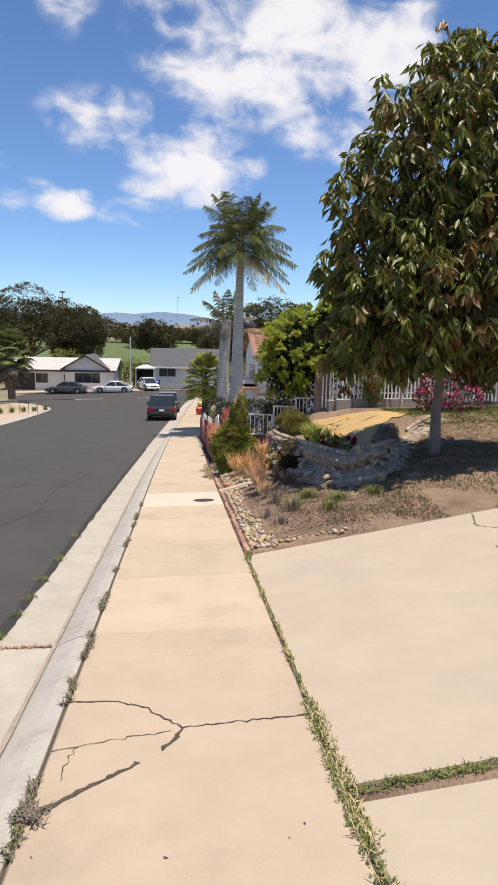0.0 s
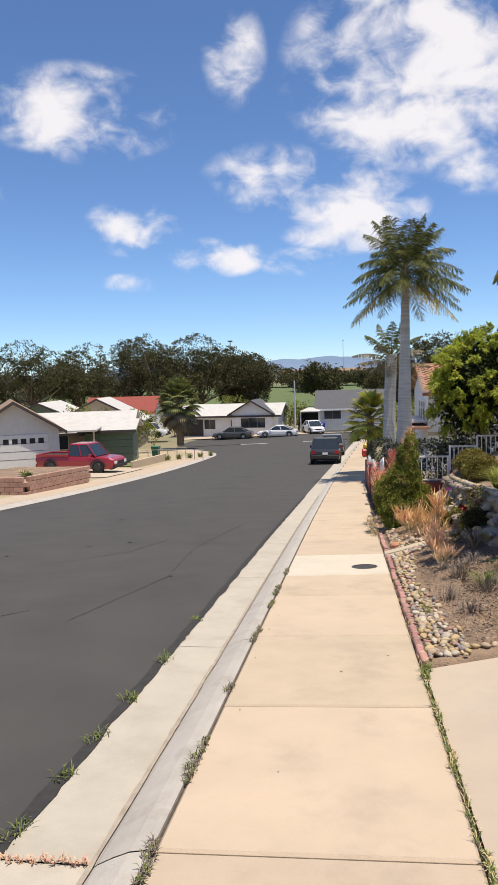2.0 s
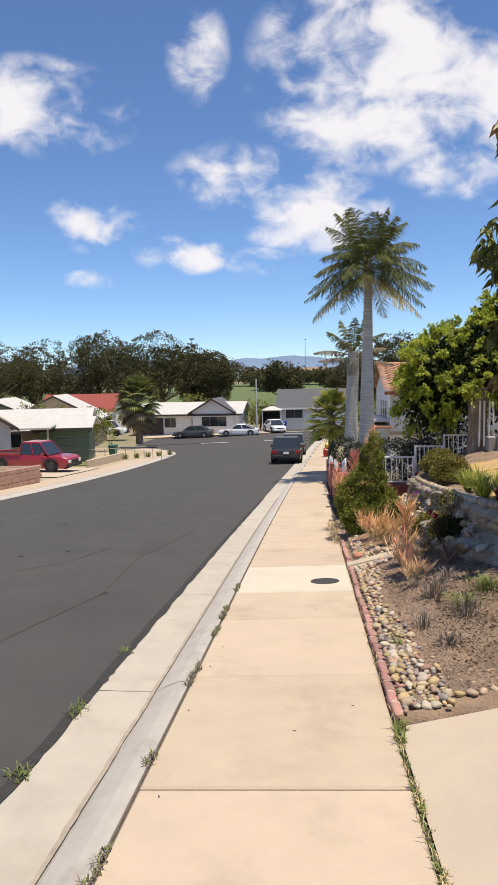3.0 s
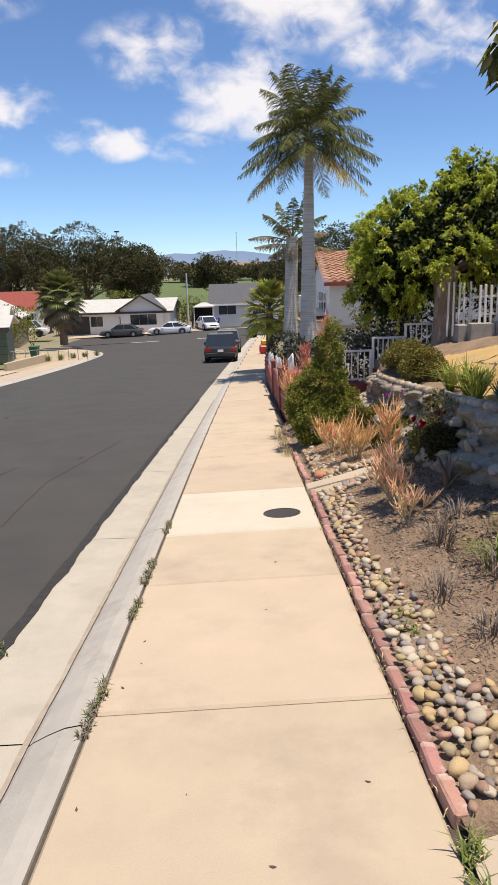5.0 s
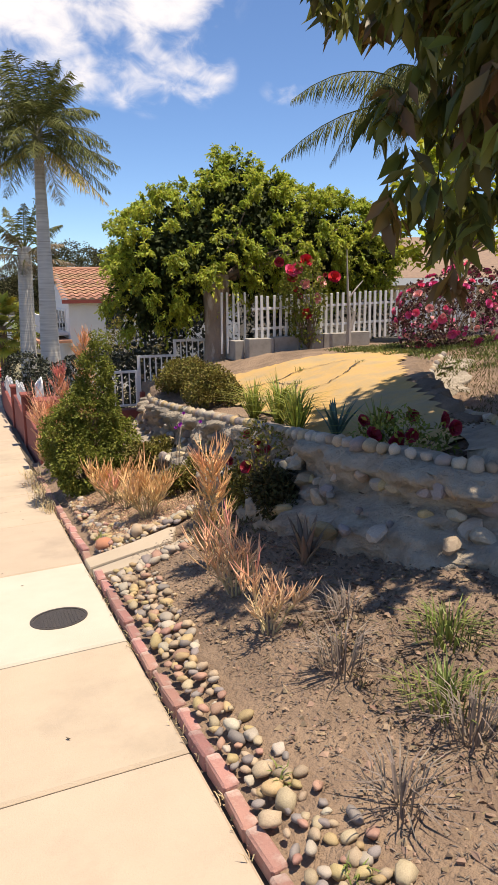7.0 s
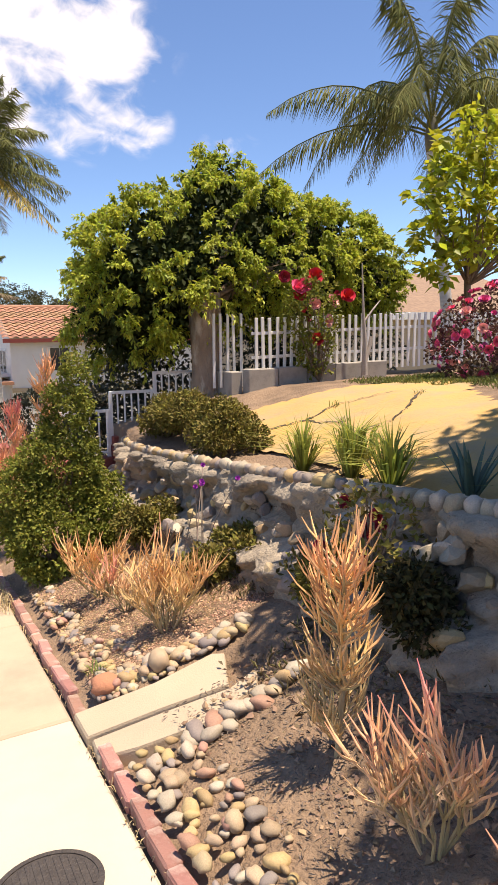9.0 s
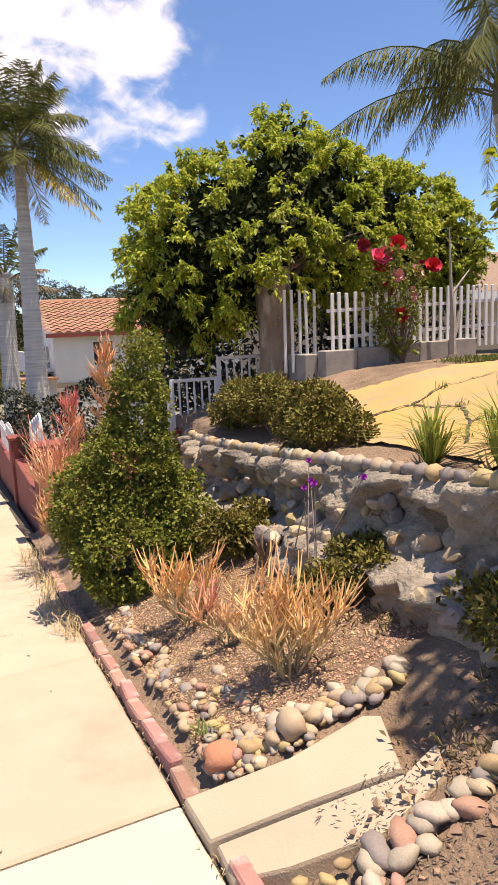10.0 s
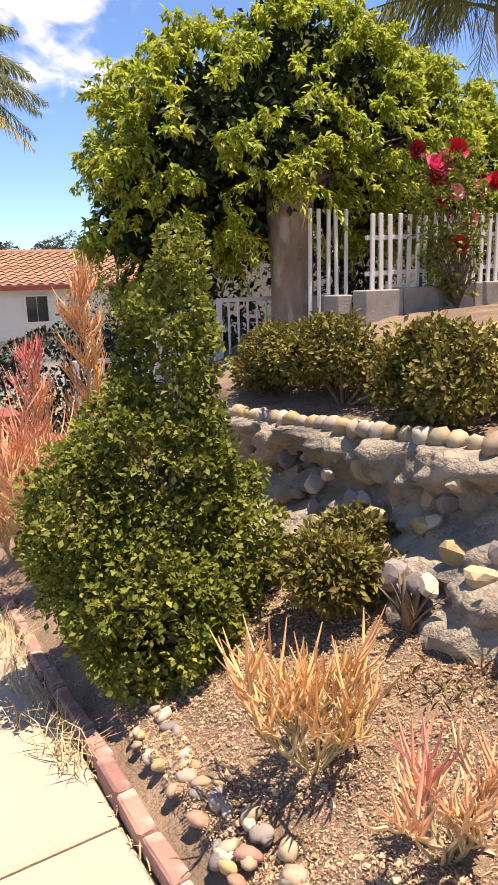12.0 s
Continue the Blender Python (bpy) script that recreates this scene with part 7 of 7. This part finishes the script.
# ---- cracks, weeds and litter along the pavement ----
def crack(pts, w, seed, dz=0.0035):
    """A thin broken line of dirt, slightly proud of the slab."""
    r = random.Random(seed)
    line = []
    for (x1, y1), (x2, y2) in zip(pts, pts[1:]):
        n = max(2, round(math.hypot(x2 - x1, y2 - y1) / 0.03))
        line += [(x1 + (x2 - x1) * i / n + r.gauss(0, 0.006), y1 + (y2 - y1) * i / n + r.gauss(0, 0.006)) for i in range(n)]
    line.append(pts[-1])
    rows = []
    for k, (x, y) in enumerate(line):
        a, b = line[max(0, k - 1)], line[min(len(line) - 1, k + 1)]
        t = Vector((b[0] - a[0], b[1] - a[1], 0)).normalized()
        h = w * r.uniform(0.35, 1.3) / 2
        rows.append([at(x - t.y * h, y + t.x * h, dz), at(x + t.y * h, y - t.x * h, dz)])
    return Mesh().strip(rows)


for lab, pts, w in (("dirt-filled crack across the pavement panel", [(-0.61, 4.27), (-0.37, 4.25), (-0.18, 4.14), (-0.1, 4.02), (0.008, 3.89), (0.3, 3.92), (0.65, 3.95)], 0.013),
                    ("short wide crack in the pavement", [(0.008, 3.89), (-0.03, 3.8), (-0.09, 3.68)], 0.022), ("dark weedy crack by the kerb", [(-0.19, 3.59), (-0.29, 3.5), (-0.40, 3.40), (-0.60, 3.23)], 0.028),
                    ("hairline crack in the pavement", [(-0.61, 3.74), (-0.49, 3.77), (-0.28, 3.82), (-0.05, 3.87)], 0.006), ("hairline crack beside the kerb", [(-0.49, 3.77), (-0.53, 3.6), (-0.52, 3.48)], 0.006),
                    ("hairline crack far down the pavement", [(-0.6, 14.9), (-0.1, 15.0), (0.3, 14.95)], 0.006)):
    tagged(part("pavement_crack", crack(pts, w, int(abs(pts[0][0]) * 999)), M["joint"]), lab, "crack", kind="structure")
q = Mesh()
for pts in ([(2.9, 6.6), (2.85, 6.3), (3.0, 6.05), (2.9, 5.7)], [(3.3, 8.05), (3.1, 7.5), (3.25, 7.2)]):
    c = crack(pts, 0.014, 3, 0.0035)
    z = [STREET.inverted() @ Vector(p) for p in c.v]
    q.add([at(p.x, p.y, drive_z(p.x, p.y) + 0.004) for p in z], c.f)
tagged(part("drive_crack", q, M["joint"]), "thin cracks in the concrete drive", "crack", kind="structure")


def weeds(label, spots, material, h, width=0.006):
    """Blades gathered round many spots: (x, y, z, how many, radius)."""
    vs, fs = [], []
    for x, y, z, n, rad in spots:
        c = at(x, y, z)
        for _ in range(n):
            a, rr, b = R.uniform(0, 6.283), rad * math.sqrt(R.random()), R.uniform(0, 6.283)
            p = c + Vector((math.cos(a) * rr, math.sin(a) * rr, 0))
            ln = h * R.uniform(0.4, 1.2)
            d = Vector((math.cos(b), math.sin(b), 0))
            s = Vector((-d.y, d.x, 0)) * width / 2
            m, e = p + d * ln * 0.3 + Vector((0, 0, ln * 0.6)), p + d * ln * 0.85 + Vector((0, 0, ln * 0.75))
            k = len(vs)
            vs += [tuple(p - s), tuple(p + s), tuple(m + s), tuple(m - s), tuple(e)]
            fs += [(k, k + 1, k + 2, k + 3), (k + 3, k + 2, k + 4)]
    return tagged(part("weeds", sheet("weeds", vs, fs), material), label, "weeds", kind="stuff")


R.seed(44)
spots = [(0.672 + R.gauss(0, 0.008), 1.2 + 0.02 * k, 0.0, 3 + int(34 * max(0, noise.noise(Vector((k * 0.07, 2, 0))) + (0.45 if 2.6 < 1.2 + 0.02 * k < 4.1 else 0.0))), 0.012 + 0.03 * (2.6 < 1.2 + 0.02 * k < 4.1)) for k in range(320)]
weeds("green weeds in the joint between pavement and drive", spots, M["grass"], 0.024)
weeds("dry weeds in the joint between pavement and drive", [(x, y, z, n // 2 + 1, r) for x, y, z, n, r in spots[::2]], M["straw"], 0.05, 0.004)
q = Mesh().strip([[at(0.70 + 0.1 * i, 3.235 + 0.002 * i + d, drive_z(0.70 + 0.1 * i, 3.2) - 0.007 + 0.008 * noise.noise(Vector((i * 0.9, d * 30, 0)))) for i in range(32)] for d in (-0.10, -0.05, 0.0, 0.055)])
tagged(part("joint_soil", q, M["soil"]), "brown soil filling the joint across the drive", "soil", kind="structure")
weeds("weeds filling the joint across the drive", [(0.72 + 0.02 * k, 3.235 + 0.0004 * k + R.gauss(0, 0.01), drive_z(0.72 + 0.02 * k, 0) - 0.01, R.randint(6, 22), 0.03) for k in range(150)], M["grass"], 0.03)
weeds("dead weeds in the joint across the drive", [(0.72 + 0.02 * k, 3.235 + 0.0004 * k + R.gauss(0, 0.015), drive_z(0.72 + 0.02 * k, 0) - 0.02, R.randint(4, 16), 0.04) for k in range(150)], twigs, 0.03)
gut = []
for k in range(260):
    y = 2.6 + 0.035 * k
    v = noise.noise(Vector((y * 1.7, 9, 0)))
    if v > 0.08 or abs(y - 5.3) < 0.12 or abs(y - 3.2) < 0.15 or abs(y - 4.35) < 0.12:
        gut.append((-0.622 + R.gauss(0, 0.008), y, 0.0, R.randint(5, 16), 0.025))
weeds("small dry weeds along the back of the kerb", gut, twigs, 0.035, 0.005)
weeds("small green weeds along the back of the kerb", gut[::2], M["grass"], 0.035)
weeds("weeds at the edge of the asphalt", [(-1.31 + R.gauss(0, 0.02), y + R.gauss(0, 0.06), -0.06, R.randint(10, 24), 0.05) for y in (4.7, 5.2, 5.6, 6.1, 6.5, 6.55, 7.1, 7.15, 8.0, 8.1, 9.3) for _ in range(2)], M["grass"], 0.05)
weeds("weeds in the gutter joint", [(-1.28 + 0.02 * k, 5.35 + R.gauss(0, 0.008), -0.06, 7, 0.012) for k in range(20)], chip, 0.03)
weeds("reddish weeds at the corner crack", [(-0.6 + R.gauss(0, 0.05), 3.24 + R.gauss(0, 0.04), 0.0, 14, 0.03) for _ in range(14)], twigs, 0.04)
weeds("dry weeds along the brick edging", [(0.668 + R.gauss(0, 0.006), 7.6 + 0.07 * k, 0.0, R.randint(1, 6), 0.02) for k in range(125)], M["straw"], 0.035, 0.004)
weeds("green weed at the end of the brick edging", [(0.69, 7.55, 0.0, 40, 0.04), (0.68, 7.4, 0.0, 20, 0.03)], M["grass"], 0.08)
weeds("dry grass at the foot of the hedge", [(0.62 + R.gauss(0, 0.05), 14.6 + 0.06 * k, 0.0, R.randint(6, 18), 0.05) for k in range(45)], M["straw"], 0.14, 0.004)
weeds("green weeds among the river stones", [(0.85 + R.gauss(0, 0.06), y, yard_z(0.85, y), 22, 0.04) for y in (8.9, 9.0, 9.15, 9.6, 12.95)], M["grass"], 0.06)

# fallen leaves and grit on the pavement, tar spots on the road
grit = []
for _ in range(34):
    grit.append((R.uniform(-0.55, 0.6), R.uniform(2.5, 18)))
q = Mesh()
for x, y in grit:
    s = R.uniform(0.003, 0.008)
    c = at(x, y, 0.004)
    a = R.uniform(0, 6.28)
    q.add([c + Vector((math.cos(a + k * 1.57) * s * (1.7 if k % 2 else 0.7), math.sin(a + k * 1.57) * s * (1.7 if k % 2 else 0.7), 0.003 * (k % 2))) for k in range(4)], [(0, 1, 2, 3)])
tagged(part("leaf_litter", q, M["joint"]), "dead leaf scraps and grit on the pavement", "litter", kind="stuff")
q = Mesh()
for _ in range(20):
    x, y, s = R.uniform(-6, -1.7), R.uniform(7, 30), R.uniform(0.012, 0.04)
    e = R.uniform(0.6, 2.0)
    zc = 0.10 * (1 - ((x + 6.3) / 5.2) ** 2) if abs(x + 6.3) < 5.2 else 0.0
    q.add([at(x + s * R.uniform(0.5, 1.5) * math.cos(k * 0.785), y + e * s * R.uniform(0.5, 1.5) * math.sin(k * 0.785), -0.075 + zc + 0.006) for k in range(8)], [tuple(range(8))])
tagged(part("tar_spot", q, mat("tar", (0.018, 0.018, 0.018), (0.014, 0.014, 0.014), 9, 0.7)), "dark tar spots on the road", "road stain", kind="stuff")

q = Mesh()
for pts in ([(2.65, 14.9), (3.1, 14.6), (3.5, 14.75), (4.0, 14.5)], [(2.7, 13.6), (3.0, 13.9), (3.3, 13.7), (3.9, 14.1)], [(3.1, 14.6), (3.2, 14.2), (3.0, 13.9)]):
    c = crack(pts, 0.022, 9)
    for p, k in zip(c.v, range(len(c.v))):
        w = STREET.inverted() @ Vector(p)
        h = 0.035 * noise.noise(Vector((w.x * 2.2, w.y * 2.2, 0))) + 0.015 * noise.noise(Vector((w.x * 9, w.y * 9, 3)))
        c.v[k] = tuple(at(w.x, w.y, mound_z(w.x, w.y) + h + 0.03))
    q.add(c.v, c.f)
tagged(part("slope_crack", q, M["joint"]), "dark cracks in the yellow slope facing", "crack", kind="structure")
weeds("weeds in the cracks of the yellow slope", [(x, y, mound_z(x, y), 14, 0.05) for x, y in ((3.5, 14.75), (3.9, 14.1), (3.1, 14.6), (2.8, 13.7), (3.2, 14.2))], M["grass"], 0.09, 0.006)

# dirt where kerb meets gutter, dark ragged lip of the asphalt
wob = lambda y, k: 0.012 * noise.noise(Vector((y * 2.3, k, 0))) + 0.008 * noise.noise(Vector((y * 11, k, 0)))
fine = [1.0 + 0.08 * i for i in range(300)]
ribbon("gutter_dirt", lambda y: -0.893 + drift(y) + wob(y, 1), lambda y: -0.868 + drift(y) + 0.5 * wob(y, 5), fine, -0.0585, mat("gutter_grime", (0.27, 0.215, 0.16), (0.38, 0.32, 0.25), 9, 0.95, bump=0.5), "brown dirt along the foot of the kerb", "dirt", 2)
ribbon("asphalt_lip", lambda y: -1.35 + drift(y) + 1.5 * wob(y, 2), lambda y: -1.272 + drift(y) + 2.0 * wob(y, 7), fine, -0.050, mat("asphalt_lip", (0.022, 0.02, 0.018), (0.04, 0.036, 0.032), 14, 0.95, bump=0.8, bscale=60), "dark ragged edge of the asphalt against the gutter", "road", 2)
q = Mesh()
for pts, w in (([(-5.2, 6.2), (-4.4, 7.3), (-3.9, 8.6), (-3.2, 9.6)], 0.018), ([(-4.2, 12.5), (-3.4, 13.6), (-3.1, 15.2)], 0.016), ([(-2.6, 9.2), (-2.2, 11.5), (-2.4, 14.0), (-2.1, 17.5)], 0.014)):
    c = crack(pts, w, 21, 0.0)
    for k, p in enumerate(c.v):
        g = STREET.inverted() @ Vector(p)
        c.v[k] = tuple(at(g.x, g.y, -0.068 + 0.10 * (1 - ((g.x + 6.3) / 5.2) ** 2)))
    q.add(c.v, c.f)
tagged(part("road_crack", q, M["joint"]), "thin tarred cracks in the asphalt", "crack", kind="structure")
